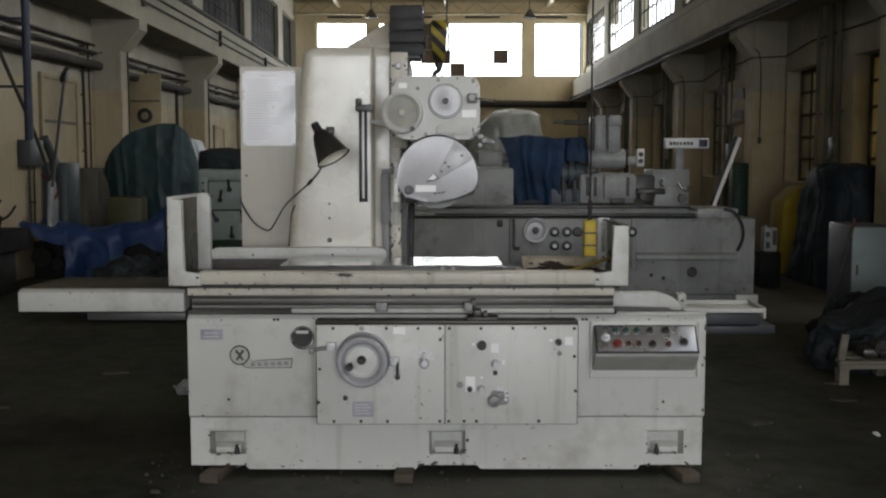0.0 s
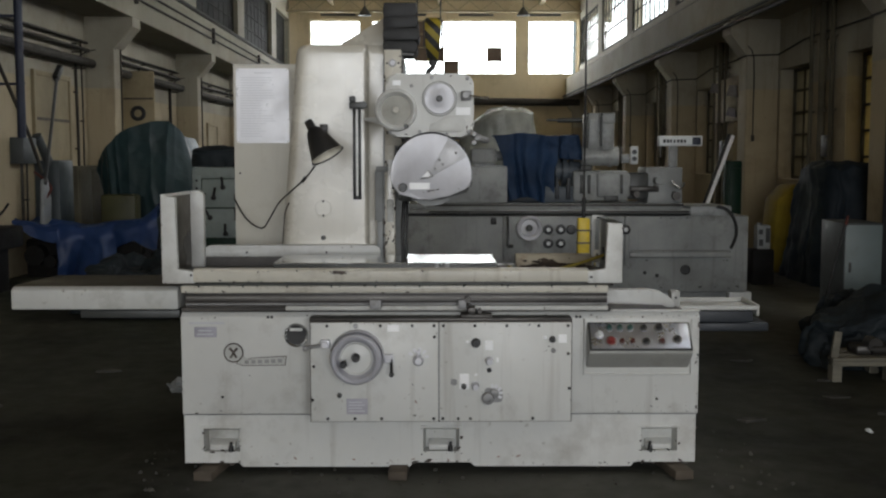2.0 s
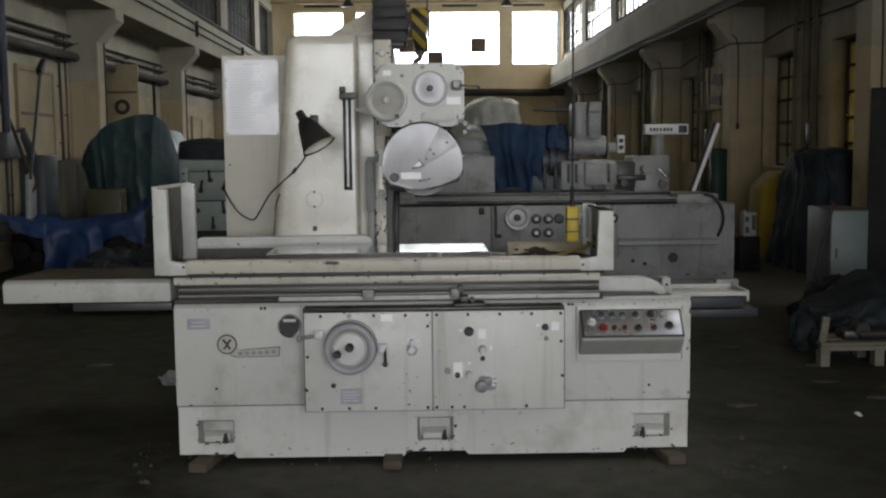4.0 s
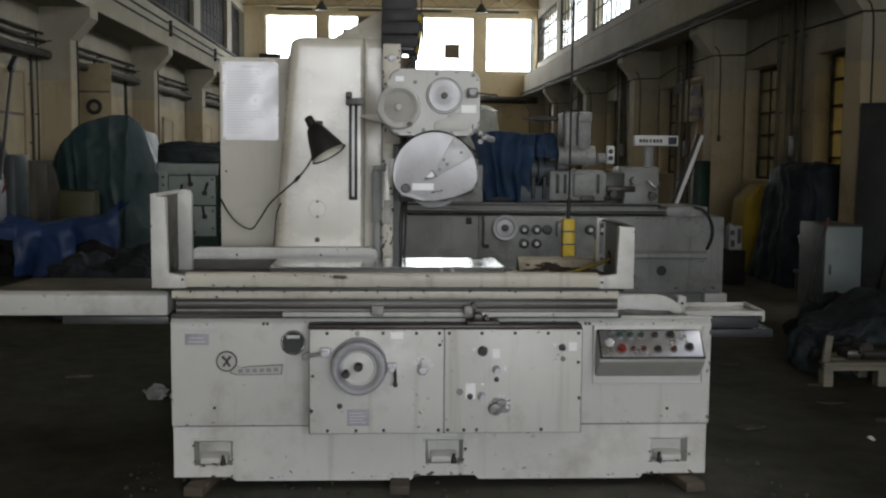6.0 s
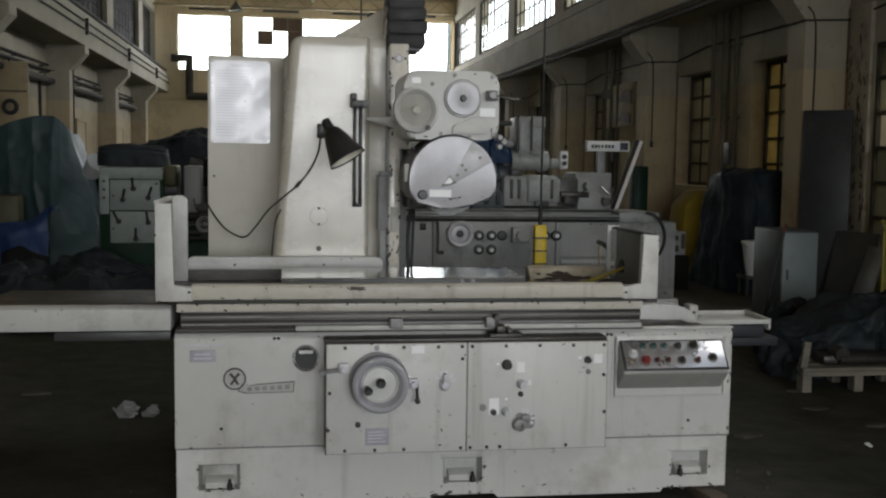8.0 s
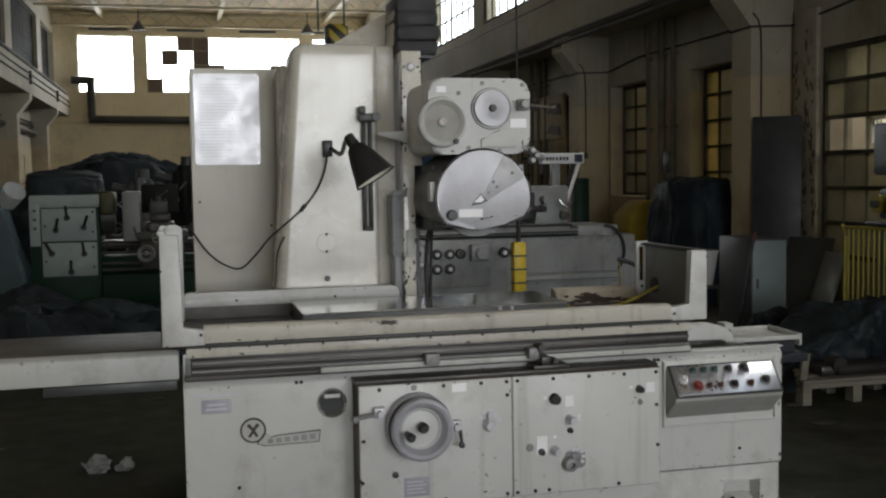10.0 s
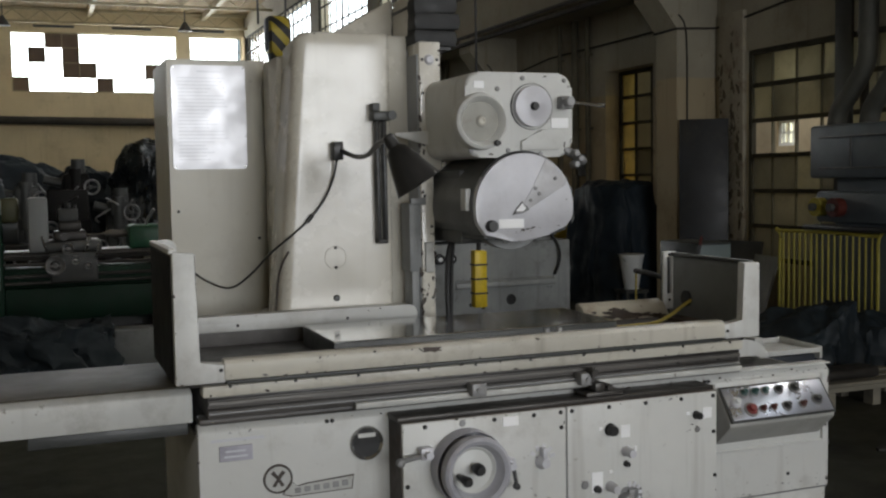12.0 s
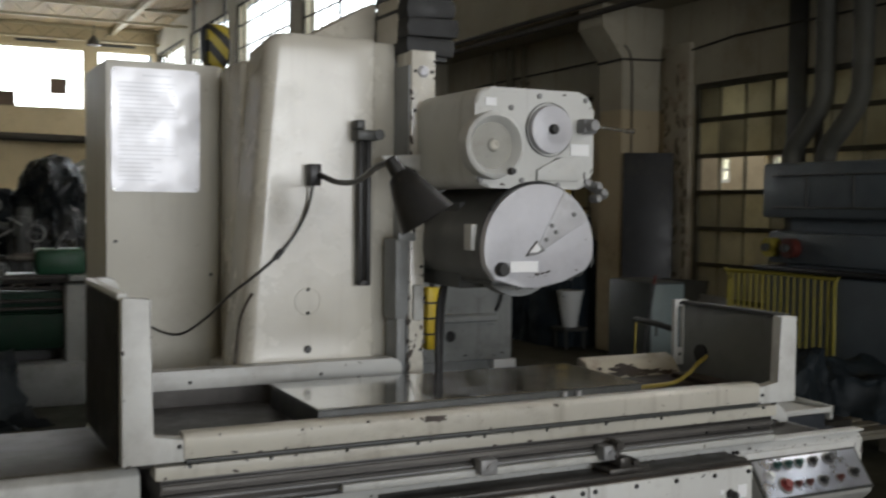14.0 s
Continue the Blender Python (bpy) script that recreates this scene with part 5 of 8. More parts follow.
bm = column_mesh()
col = part("column", bm, CREAM2, GR, "tall tapered cream cast column with rounded edges")
bm = B()
prism(bm, [(-0.83, 0.80), (-0.26, 0.80), (-0.26, 1.03), (-0.83, 1.03)], "y", 0.60, 1.3, 0.02)
part("column_foot", bm, CREAM, GR)
bm = B()
box(bm, -0.79, -0.28, 0.79, 1.042, 0.8, 2.065, 0.02)
box(bm, -0.755, -0.28, 1.03, 1.45, 0.8, 2.06, 0.03)
part("column_back", bm, CREAM2, GR)
bm = B()
prism(bm, [(-0.60, 2.05), (-0.29, 2.05), (-0.29, 2.298), (-0.31, 2.298), (-0.53, 2.168), (-0.60, 2.11)], "y", 0.80, 1.12, 0.006)
part("column_ramp", bm, CREAM2, GR, "sloping cream sheet rising behind the column top")
bm = B()
lathe_y(bm, -0.622, 1.269, [(0.042, 0.5695), (0.0435, 0.5685), (0.045, 0.5705)], 40)
part("inspection_cover", bm, CREAM2, col)
bolts(col, [(-0.622, 1.307), (-0.622, 1.231)], 0.006, 0.568, 0.005)
bolts(col, [(-0.622, 1.112)], 0.013, 0.568, 0.006)
# dark curved crack at the column's left edge, drawn as a thin tube
bm = B()
tube(bm, [(column_left(1.05) - 0.002, 0.625, 1.05), (column_left(1.18) - 0.001, 0.622, 1.18), (column_left(1.25) + 0.004, 0.598, 1.25), (column_left(1.30) + 0.022, 0.577, 1.30)], 0.005, 6, 5)
part("door_latch", bm, CHIP, col)

# vertical slide and its guide
bm = B()
box(bm, -0.290, -0.200, 0.50, 0.64, 1.60, 2.10, 0.006)
box(bm, -0.290, -0.236, 0.50, 0.64, 0.97, 1.605, 0.005)
sl = part("vertical_slide", bm, CREAM2, GR, "cream vertical slide with chipped edges")
bm = B()
box(bm, -0.297, -0.2895, 0.508, 0.62, 0.98, 2.05)
part("guide_strip", bm, GREYP, sl, "grey flank of the slide")
bm = B()
box(bm, -0.341, -0.298, 0.50, 0.60, 1.206, 1.472, 0.004)
box(bm, -0.332, -0.300, 0.506, 0.60, 1.0, 1.207, 0.003)
box(bm, -0.336, -0.272, 0.492, 0.502, 1.466, 1.494, 0.004)
part("telescopic_cover", bm, GREYP, sl, "grey telescopic guide cover")
bm = B()
box(bm, -0.214, -0.194, 0.515, 0.6, 1.62, 2.05, 0.003)
part("gib", bm, OILY, sl)
bm = B()
lathe_y(bm, -0.247, 2.03, [(0, 0.492), (0.012, 0.49), (0.019, 0.495), (0.021, 0.502)], 20)
part("oil_cap", bm, ALU, sl)
bolts(sl, [(-0.276, 2.03), (-0.215, 2.03), (-0.248, 1.38), (-0.248, 1.25), (-0.248, 1.1), (-0.276, 1.5), (-0.276, 1.7), (-0.276, 1.9)], 0.006, 0.5, 0.005)
bm = B()
box(bm, -0.280, -0.243, 0.488, 0.5, 1.20, 1.32, 0.005)
part("clamp_plate", bm, CREAMD, sl)
bm = B()
box(bm, -0.30, -0.19, 0.62, 1.2, 0.95, 2.08, 0.01)
part("slide_body", bm, GREYP, sl)
# bellows above the slide
for i, (z0, z1, g, lean) in enumerate(((2.094, 2.150, 0.004, -0.008), (2.148, 2.212, 0.014, 0.004), (2.210, 2.272, 0.006, 0.008), (2.270, 2.345, 0.0, 0.002))):
    bm = B()
    prism(bm, [(-0.292 - g * 0.3, z0), (-0.126 + g, z0 + lean), (-0.118 + g, z0 + lean + 0.028), (-0.124 + g, z1 + lean * 0.5), (-0.292 - g * 0.3, z1), (-0.298, z0 + 0.03)], "y", 0.53 - g, 0.80, 0.006, 2)
    part("bellows_fold", bm, CLOTH, sl)
bm = B()
box(bm, -0.285, -0.135, 0.55, 0.79, 2.075, 2.34)
part("bellows_core", bm, BLACK, sl)
bm = B()
prism(bm, [(-0.30, 2.13), (-0.295, 2.32), (-0.12, 2.345), (-0.12, 2.33), (-0.29, 2.30)], "y", 0.60, 0.78, 0.003)
part("bellows_bracket", bm, CREAM2, sl)

# wheel head: gearbox above, wheel guard below
bm = B()
prism(bm, rounded(-0.265, 0.162, 1.64, 1.945, 0.055, 6), "y", 0.10, 0.72, 0.0)
es = [e for e in bm.edges if abs(e.verts[0].co.y - 0.10) < 1e-4 and abs(e.verts[1].co.y - 0.10) < 1e-4]
bmesh.ops.bevel(bm, geom=es, offset=0.014, segments=3, affect="EDGES", profile=0.5)
hd = part("wheel_head", bm, CREAM, GR, "cream cast wheel head with rounded corners")
bm = B()
prism(bm, [(-0.05, 1.665), (0.10, 1.665), (0.118, 1.68), (0.122, 1.72), (0.105, 1.745), (0.03, 1.74), (-0.02, 1.71), (-0.05, 1.70)], "y", 0.088, 0.101, 0.004)
part("cover_plate", bm, CREAM, hd)
bm = B()
lathe_y(bm, -0.215, 1.768, [(0, 0.068), (0.018, 0.066), (0.02, 0.074), (0.07, 0.084), (0.078, 0.066), (0.088, 0.055), (0.098, 0.06), (0.102, 0.078), (0.10, 0.11)], 48)
dl = part("handwheel", bm, CREAM, hd, "cream dished handwheel")
bm = B()
lathe_y(bm, -0.215, 1.768, [(0, 0.064), (0.006, 0.064), (0.009, 0.0615), (0.012, 0.0615), (0.017, 0.066)], 24)
part("hub", bm, CREAMY, dl)
bm = B()
lathe_y(bm, -0.215, 1.768, [(0, 0.0655), (0.018, 0.0645), (0.021, 0.072), (0.045, 0.0785), (0.069, 0.0822), (0.0705, 0.084)], 48)
part("dial_disc", bm, DUSTY, dl, "dusty brownish inner disc")
bm = B()
lathe_y(bm, -0.165, 1.69, [(0, 0.035), (0.009, 0.035), (0.012, 0.05), (0.008, 0.07)], 14)
part("grip", bm, BLACK, dl)
bm = B()
lathe_y(bm, -0.005, 1.823, [(0, 0.0755), (0.026, 0.0755), (0.028, 0.0765), (0.0715, 0.0768), (0.0735, 0.0785), (0.0738, 0.10)], 48)
dm = part("micrometer_dial", bm, ALU, hd, "round aluminium feed dial")
bm = B()
lathe_y(bm, -0.005, 1.823, [(0, 0.058), (0.012, 0.058), (0.015, 0.062), (0.016, 0.074)], 20)
part("dial_knob", bm, BLACK, dm)
# dark ring paints the shadow and grime round the dial
bm = B()
lathe_y(bm, -0.005, 1.823, [(0.082, 0.092), (0.084, 0.097), (0.084, 0.101), (0.0, 0.101)], 48)
part("dial_ring", bm, DARKP, dm)
bm = B()
lathe_y(bm, 0.122, 1.838, [(0, 0.03), (0.016, 0.03), (0.02, 0.04), (0.02, 0.10)], 20)
box(bm, 0.10, 0.15, 0.06, 0.10, 1.815, 1.86, 0.006)
cr = part("feed_crank", bm, FITTING, hd)
bm = B()
tube(bm, [(0.125, 0.045, 1.835), (0.155, 0.03, 1.832), (0.205, -0.01, 1.822)], 0.005, 8, 3)
tube(bm, [(0.205, -0.01, 1.822), (0.225, -0.03, 1.82)], 0.008, 8, 0)
part("crank_rod", bm, STEEL, cr)
for a, b, c, d in ((-0.232, -0.192, 1.887, 1.912), (0.075, 0.145, 1.745, 1.782)):
    bm = B()
    box(bm, a, b, 0.0965, 0.0995, c, d, 0.001, 1)
    part("sticker", bm, LABEL, hd)
bolts(hd, [(-0.14, 1.885), (-0.10, 1.665), (0.13, 1.92), (-0.245, 1.665), (0.135, 1.665), (-0.04, 1.925), (0.03, 1.652)], 0.009, 0.1, 0.006, FITTING)
bm = B()
for i in range(3):
    lathe_y(bm, 0.162 + 0.018 * (i % 2), 1.652 - 0.02 * i, [(0, 0.06), (0.010, 0.06), (0.014, 0.068), (0.014, 0.1)], 14)
tube(bm, [(0.14, 0.11, 1.665), (0.2, 0.10, 1.63), (0.226, 0.14, 1.624)], 0.016, 8, 4)
part("coolant_tap", bm, FITTING, hd, "cluster of dull steel coolant taps")
# wheel guard
gx, gz, gr_, hz = -0.045, 1.459, 0.198, 1.472


def guard_outline(r):
    """A round guard with a blunt, slightly pointed foot."""
    arc = [(gx + r * math.cos(radians(a)), gz + r * math.sin(radians(a))) for a in range(-14, 201, 4)]
    return arc + [(gx - 0.155, gz - 0.100), (gx - 0.06, gz - 0.121), (gx - 0.005, gz - 0.126), (gx + 0.09, gz - 0.106), (gx + 0.17, gz - 0.072)]


bm = B()
prism(bm, guard_outline(gr_), "y", 0.108, 0.56)
wg = part("wheel_guard", bm, DRUM, GR, "dark grey drum-shaped wheel guard")
bm = B()
prism(bm, guard_outline(gr_ - 0.003), "y", 0.076, 0.106)
es = [e for e in bm.edges if abs(e.verts[0].co.y - 0.076) < 1e-4 and abs(e.verts[1].co.y - 0.076) < 1e-4]
bmesh.ops.bevel(bm, geom=es, offset=0.006, segments=2, affect="EDGES", profile=0.5)
gc = part("guard_door", bm, ALU, wg, "pale grey aluminium guard door")
bm = B()
prism(bm, [(gx - 0.010, hz - 0.012), (gx + 0.004, hz - 0.024), (gx + 0.166, hz + 0.068), (gx + 0.168, hz + 0.084), (gx + 0.102, hz + 0.152), (gx + 0.084, hz + 0.160)], "y", 0.0725, 0.0765, 0.0015)
part("hinge_plate", bm, DOORG, gc, "greyish wedge-shaped plate")
chips(gc, "grime_smear", CHIP, 91, [(gx + 0.01, hz + 0.0, gx + 0.09, hz + 0.14, 0.0755), (gx + 0.02, hz - 0.01, gx + 0.16, hz + 0.065, 0.0755), (gx - 0.15, hz - 0.115, gx + 0.12, hz - 0.075, 0.0755), (gx + 0.16, hz - 0.05, gx + 0.18, hz + 0.04, 0.0755)], 26, 0.006)
chips(gc, "torn_seal", DARKP, 93, [(gx - 0.15, gz - 0.104, gx - 0.005, gz - 0.126, 0.079), (gx - 0.005, gz - 0.126, gx + 0.17, gz - 0.074, 0.079), (gx + 0.188, gz - 0.065, gx + 0.198, gz + 0.03, 0.079), (gx + 0.196, gz + 0.03, gx + 0.165, gz + 0.105, 0.079)], 95, 0.012)
bm = B()
prism(bm, [(-0.10, 1.432), (-0.075, 1.458), (-0.06, 1.482), (-0.045, 1.462), (-0.03, 1.45), (-0.06, 1.438)], "y", 0.066, 0.076, 0.003)
part("door_catch", bm, FITTING, gc)
bm = B()
prism(bm, [(-0.09, 1.445), (-0.062, 1.475), (-0.048, 1.455), (-0.06, 1.445)], "y", 0.0635, 0.066)
part("sticker", bm, LABEL, gc)
bm = B()
box(bm, -0.152, -0.052, 0.0725, 0.0755, 1.385, 1.418, 0.001, 1)
part("sticker", bm, LABEL, gc, "white rectangular sticker")
bm = B()
lathe_y(bm, -0.182, 1.395, [(0, 0.05), (0.018, 0.05), (0.022, 0.06), (0.022, 0.08)], 18)
part("clamp_knob", bm, BLACK, gc)
bolts(gc, [(gx + 0.04, hz + 0.055), (gx + 0.055, hz + 0.035), (gx + 0.12, hz + 0.09), (gx + 0.02, hz + 0.012)], 0.007, 0.072, 0.006, FITTING)
bm = B()
tube(bm, [(gx + gr_ * math.cos(radians(a)), 0.10, gz + gr_ * math.sin(radians(a))) for a in range(35, 150, 10)], 0.007, 6, 2)
part("rubber_seal", bm, RUBBER, wg)
bm = B()
prism(bm, [(-0.2, 1.345), (0.0, 1.335), (0.13, 1.37), (0.14, 1.39), (0.0, 1.352), (-0.2, 1.36)], "y", 0.10, 0.5, 0.004)
part("guard_lip", bm, DARKP, wg)
bm = B()
box(bm, -0.256, -0.236, 0.13, 0.18, 1.45, 1.53, 0.003)
part("hinge", bm, CREAM, wg)
bm = B()
lathe_y(bm, gx, gz - 0.01, [(0.0, 0.20), (0.15, 0.20), (0.15, 0.26), (0, 0.26)], 40)
part("grinding_wheel", bm, GREYP, wg)
bm = B()
tube(bm, [(-0.18, 0.44, 1.34), (-0.19, 0.47, 1.28), (-0.197, 0.475, 1.15), (-0.193, 0.475, 1.0)], 0.010, 8, 5)
tube(bm, [(-0.17, 0.46, 1.34), (-0.172, 0.485, 1.22), (-0.178, 0.485, 1.0)], 0.007, 8, 5)
part("coolant_hose", bm, RUBBER, GR, "black coolant hose")
bm = B()
box(bm, -0.21, 0.02, 0.30, 0.8, 1.32, 1.60, 0.01)
part("spindle_housing", bm, DARKP, GR)

# scale rail on the column
bm = B()
for x in (-0.452, -0.424):
    box(bm, x - 0.007, x + 0.007, 0.532, 0.572, 1.325, 1.80, 0.002)
box(bm, -0.459, -0.417, 0.532, 0.572, 1.318, 1.336, 0.003)
sr = part("scale_rail", bm, BLACK, GR, "black slotted rail with limit switch")
bm = B()
box(bm, -0.475, -0.40, 0.51, 0.57, 1.795, 1.83, 0.006)
box(bm, -0.475, -0.445, 0.515, 0.57, 1.83, 1.862, 0.006)
cyl(bm, (-0.40, 0.505, 1.815), (-0.40, 0.56, 1.815), 0.018, None, 16)
part("limit_switch", bm, DARKP, sr)
bm = B()
prism(bm, [(-0.40, 1.745), (-0.40, 1.735), (-0.24, 1.69), (-0.22, 1.70), (-0.22, 1.75), (-0.24, 1.755)], "y", 0.475, 0.485, 0.002)
part("trip_arm", bm, CREAM, sr)

# work lamp on its bent arm, with lead
bm = B()
box(bm, -0.632, -0.592, 0.525, 0.572, 1.645, 1.715, 0.005)
wl = part("work_lamp", bm, BLACK, GR, "black work lamp on a bent arm")
bm = B()
tube(bm, [(-0.60, 0.53, 1.68), (-0.585, 0.40, 1.655), (-0.60, 0.2, 1.655), (-0.615, 0.02, 1.69), (-0.615, -0.06, 1.70)], 0.009, 8, 5)
part("lamp_arm", bm, BLACK, wl)
apex, mouth = Vector((-0.622, -0.085, 1.712)), Vector((-0.532, -0.122, 1.558))
ax = (mouth - apex).normalized()
q = ax.to_track_quat("Z", "Y").to_matrix().to_4x4()
bm = B()
prof = [(0.012, 0.0), (0.019, 0.004), (0.022, 0.045), (0.036, 0.058), (0.052, 0.10), (0.081, 0.192), (0.084, 0.194), (0.078, 0.190), (0.049, 0.10), (0.03, 0.065)]
lathe_y(bm, 0, 0, prof, 36)
bmesh.ops.transform(bm, matrix=Matrix.Translation(apex) @ q @ Matrix.Rotation(radians(90), 4, "X"), verts=bm.verts)
shd = part("shade", bm, BLACK, wl, "black conical metal shade")
bm = B()
lathe_y(bm, 0, 0, [(0.031, 0.068), (0.0475, 0.101), (0.076, 0.1885)], 36)
bmesh.ops.transform(bm, matrix=Matrix.Translation(apex) @ q @ Matrix.Rotation(radians(90), 4, "X"), verts=bm.verts)
part("lining", bm, LINING, shd, "cream enamel lining")
bm = B()
lathe_y(bm, 0, 0, [(0, 0.07), (0.028, 0.075), (0.034, 0.11), (0.03, 0.14), (0, 0.16)], 20)
bmesh.ops.transform(bm, matrix=Matrix.Translation(apex) @ q @ Matrix.Rotation(radians(90), 4, "X"), verts=bm.verts)
part("bulb", bm, WHITEP, wl)
bm = B()
tube(bm, [(-0.615, 0.545, 1.645), (-0.628, 0.556, 1.575), (-0.665, 0.560, 1.495), (-0.723, 0.562, 1.422), (-0.789, 0.568, 1.364), (-0.866, 0.615, 1.294), (-0.927, 0.70, 1.210), (-0.988, 0.82, 1.148), (-1.068, 0.90, 1.172), (-1.132, 0.98, 1.228), (-1.184, 1.04, 1.305)], 0.0045, 6, 6)
part("lamp_lead", bm, BLACK, wl)
bm = B()
tube(bm, [(-0.712, 0.560, 1.437), (-0.733, 0.562, 1.410)], 0.009, 8, 0)
part("lead_clip", bm, BLACK, wl)

# electrical cabinet behind the column
bm = B()
prism(bm, rounded(-1.18, -0.765, 1.05, 1.55, 0.07, 6, "b"), "z", 0.02, 2.072)
EC = thing("electrical_cabinet", (-0.97, 1.3, 0.0), "tall cream electrical cabinet with a printed metal plate", "cabinet")
part("cabinet_body", bm, CREAMP, EC)
bm = B()
prism(bm, rounded(-1.165, -0.862, 1.622, 2.048, 0.016, 4), "y", 1.043, 1.052)
pl = part("instruction_plate", bm, PLATE, EC, "large printed aluminium instruction plate")
bm = B()
rnd = random.Random(4)
for i in range(24):
    z = 1.66 + i * 0.0145
    box(bm, -1.14, -1.14 + 0.10 + rnd.random() * 0.11, 1.0415, 1.0428, z, z + 0.004)
box(bm, -1.06, -0.96, 1.0415, 1.0428, 2.018, 2.026)
part("print", bm, PRINT, pl, smooth=False)
bolts(pl, [(-1.155, 1.632), (-0.872, 1.632), (-1.155, 2.038), (-0.872, 2.038)], 0.004, 1.043, 0.003, STEEL)
bolts(EC, [(-1.15, 1.45), (-0.82, 1.33)], 0.006, 1.05, 0.004)

# timber blocks under the bed
for x in (-1.10, -0.20, 1.13):
    bm = rbox(B(), pose(x, 0.12, 0.022, 0, 0, 8 * x), 0.09, 0.5, 0.044, 0.004)
    solo("support_block", bm, WOODP, "grimy wooden block under the machine bed", "block", group="support blocks")

# yellow hose lying on the table
bm = B()
tube(bm, [(0.842, 0.335, 1.04), (0.77, 0.30, 1.02), (0.68, 0.24, 1.0), (0.58, 0.195, 0.981), (0.48, 0.18, 0.979), (0.38, 0.18, 0.98), (0.34, 0.19, 0.996)], 0.0078, 8, 6)
solo("yellow_hose", bm, YHOSE, "yellow hose lying across the machine table", "hose")

# flaked paint and grime along the worn edges
chips(bed, "paint_flake", CHIP, 1, [(-1.25, 0.302, 1.25, 0.302, 0.0), (-1.25, 0.785, 1.25, 0.785, 0.0), (-1.25, 0.3, -1.25, 0.78, 0.0), (1.25, 0.3, 1.25, 0.78, 0.0)], 16, 0.005)
chips(pli, "paint_flake", CHIP, 2, [(-1.24, 0.056, 1.24, 0.05, 0.012), (-1.2, 0.11, -0.95, 0.11, 0.012), (-0.12, 0.1, 0.14, 0.1, 0.012), (0.93, 0.11, 1.2, 0.11, 0.012)], 26, 0.006)
chips(pli, "knocked_edge", CHIP, 21, [(x + s_ * (PW + 0.003), PZ0, x + s_ * (PW + 0.001), PZ1, 0.012) for x in POCKETS for s_ in (-1, 1)] + [(x - PW, PZ0 - 0.003, x + PW, PZ0 - 0.003, 0.012) for x in POCKETS] + [(-1.24, 0.06, -0.98, 0.06, 0.012), (-0.14, 0.06, 0.15, 0.06, 0.012), (0.95, 0.06, 1.24, 0.06, 0.012), (1.236, 0.08, 1.238, 0.29, 0.012)], 38, 0.010)
chips(bed, "knocked_edge", CHIP, 22, [(1.244, 0.31, 1.246, 0.75, 0.0), (-1.245, 0.31, -1.245, 0.6, 0.0), (1.19, 0.33, 1.21, 0.40, 0.0), (0.93, 0.32, 1.02, 0.36, 0.0), (0.64, 0.775, 1.24, 0.778, 0.0)], 22, 0.008)
chips(pli, "paint_smear", REDOX, 3, [(-0.95, 0.09, -0.62, 0.08, 0.012), (0.2, 0.085, 0.45, 0.085, 0.012), (-0.5, 0.07, 0.1, 0.07, 0.012)], 22, 0.007)
for dr, a, b, sd in ((left_door, -0.612, -0.012, 4), (right_door, -0.006, 0.615, 5)):
    chips(dr, "paint_flake", CHIP, sd, [(a, 0.30, b, 0.30, -0.135), (a, 0.765, b, 0.765, -0.135), (a + 0.003, 0.3, a + 0.003, 0.765, -0.135), (b - 0.003, 0.3, b - 0.003, 0.765, -0.135), (a + 0.1, 0.7, b - 0.1, 0.74, -0.135)], 16, 0.0045)
chips(left_door, "paint_smear", REDOX, 6, [(-0.50, 0.40, -0.46, 0.35, -0.135), (-0.15, 0.42, -0.1, 0.38, -0.135)], 40, 0.006)
chips(left_door, "paint_flake", CHIP, 7, [(-0.16, 0.43, -0.09, 0.40, -0.135), (-0.17, 0.33, -0.09, 0.33, -0.135), (-0.16, 0.62, -0.07, 0.58, -0.135)], 50, 0.005)
chips(right_door, "paint_flake", CHIP, 8, [(0.18, 0.44, 0.28, 0.40, -0.135), (0.5, 0.66, 0.56, 0.63, -0.135), (0.2, 0.62, 0.26, 0.56, -0.135), (0.07, 0.53, 0.09, 0.49, -0.135)], 45, 0.005)
chips(fg, "paint_flake", CHIP, 9, [(-1.16, 0.954, 0.69, 0.954, -0.13), (-1.16, 1.002, 0.69, 1.002, -0.13)], 14, 0.006)
chips(strip, "paint_flake", CHIP, 10, [(-1.23, 0.90, 0.79, 0.90, -0.105), (-1.23, 0.93, 0.79, 0.93, -0.105), (-1.23, 0.9, -1.12, 0.92, -0.105)], 20, 0.005)
chips(lg, "paint_flake", CHIP, 11, [(-1.317, 0.947, -1.317, 1.35, -0.125), (-1.25, 1.01, -1.25, 1.35, -0.125), (-1.31, 0.947, -1.17, 0.947, -0.125)], 16, 0.005)
chips(rg, "paint_flake", CHIP, 12, [(0.861, 0.95, 0.861, 1.23, -0.125), (0.793, 1.01, 0.793, 1.23, -0.125), (0.70, 0.947, 0.86, 0.947, -0.125), (0.702, 0.95, 0.702, 1.0, -0.125)], 18, 0.005)
chips(sl, "paint_flake", CHIP, 13, [(-0.287, 1.0, -0.287, 2.09, 0.5), (-0.239, 1.0, -0.239, 1.6, 0.5), (-0.203, 1.62, -0.203, 2.09, 0.5), (-0.275, 1.0, -0.255, 1.35, 0.5), (-0.285, 2.09, -0.205, 2.09, 0.5)], 60, 0.008)
chips(hd, "paint_flake", CHIP, 14, [(-0.2, 1.655, 0.12, 1.655, 0.1), (-0.2, 1.93, 0.1, 1.93, 0.1), (0.15, 1.7, 0.15, 1.9, 0.1), (0.1, 1.75, 0.13, 1.68, 0.1)], 18, 0.005)
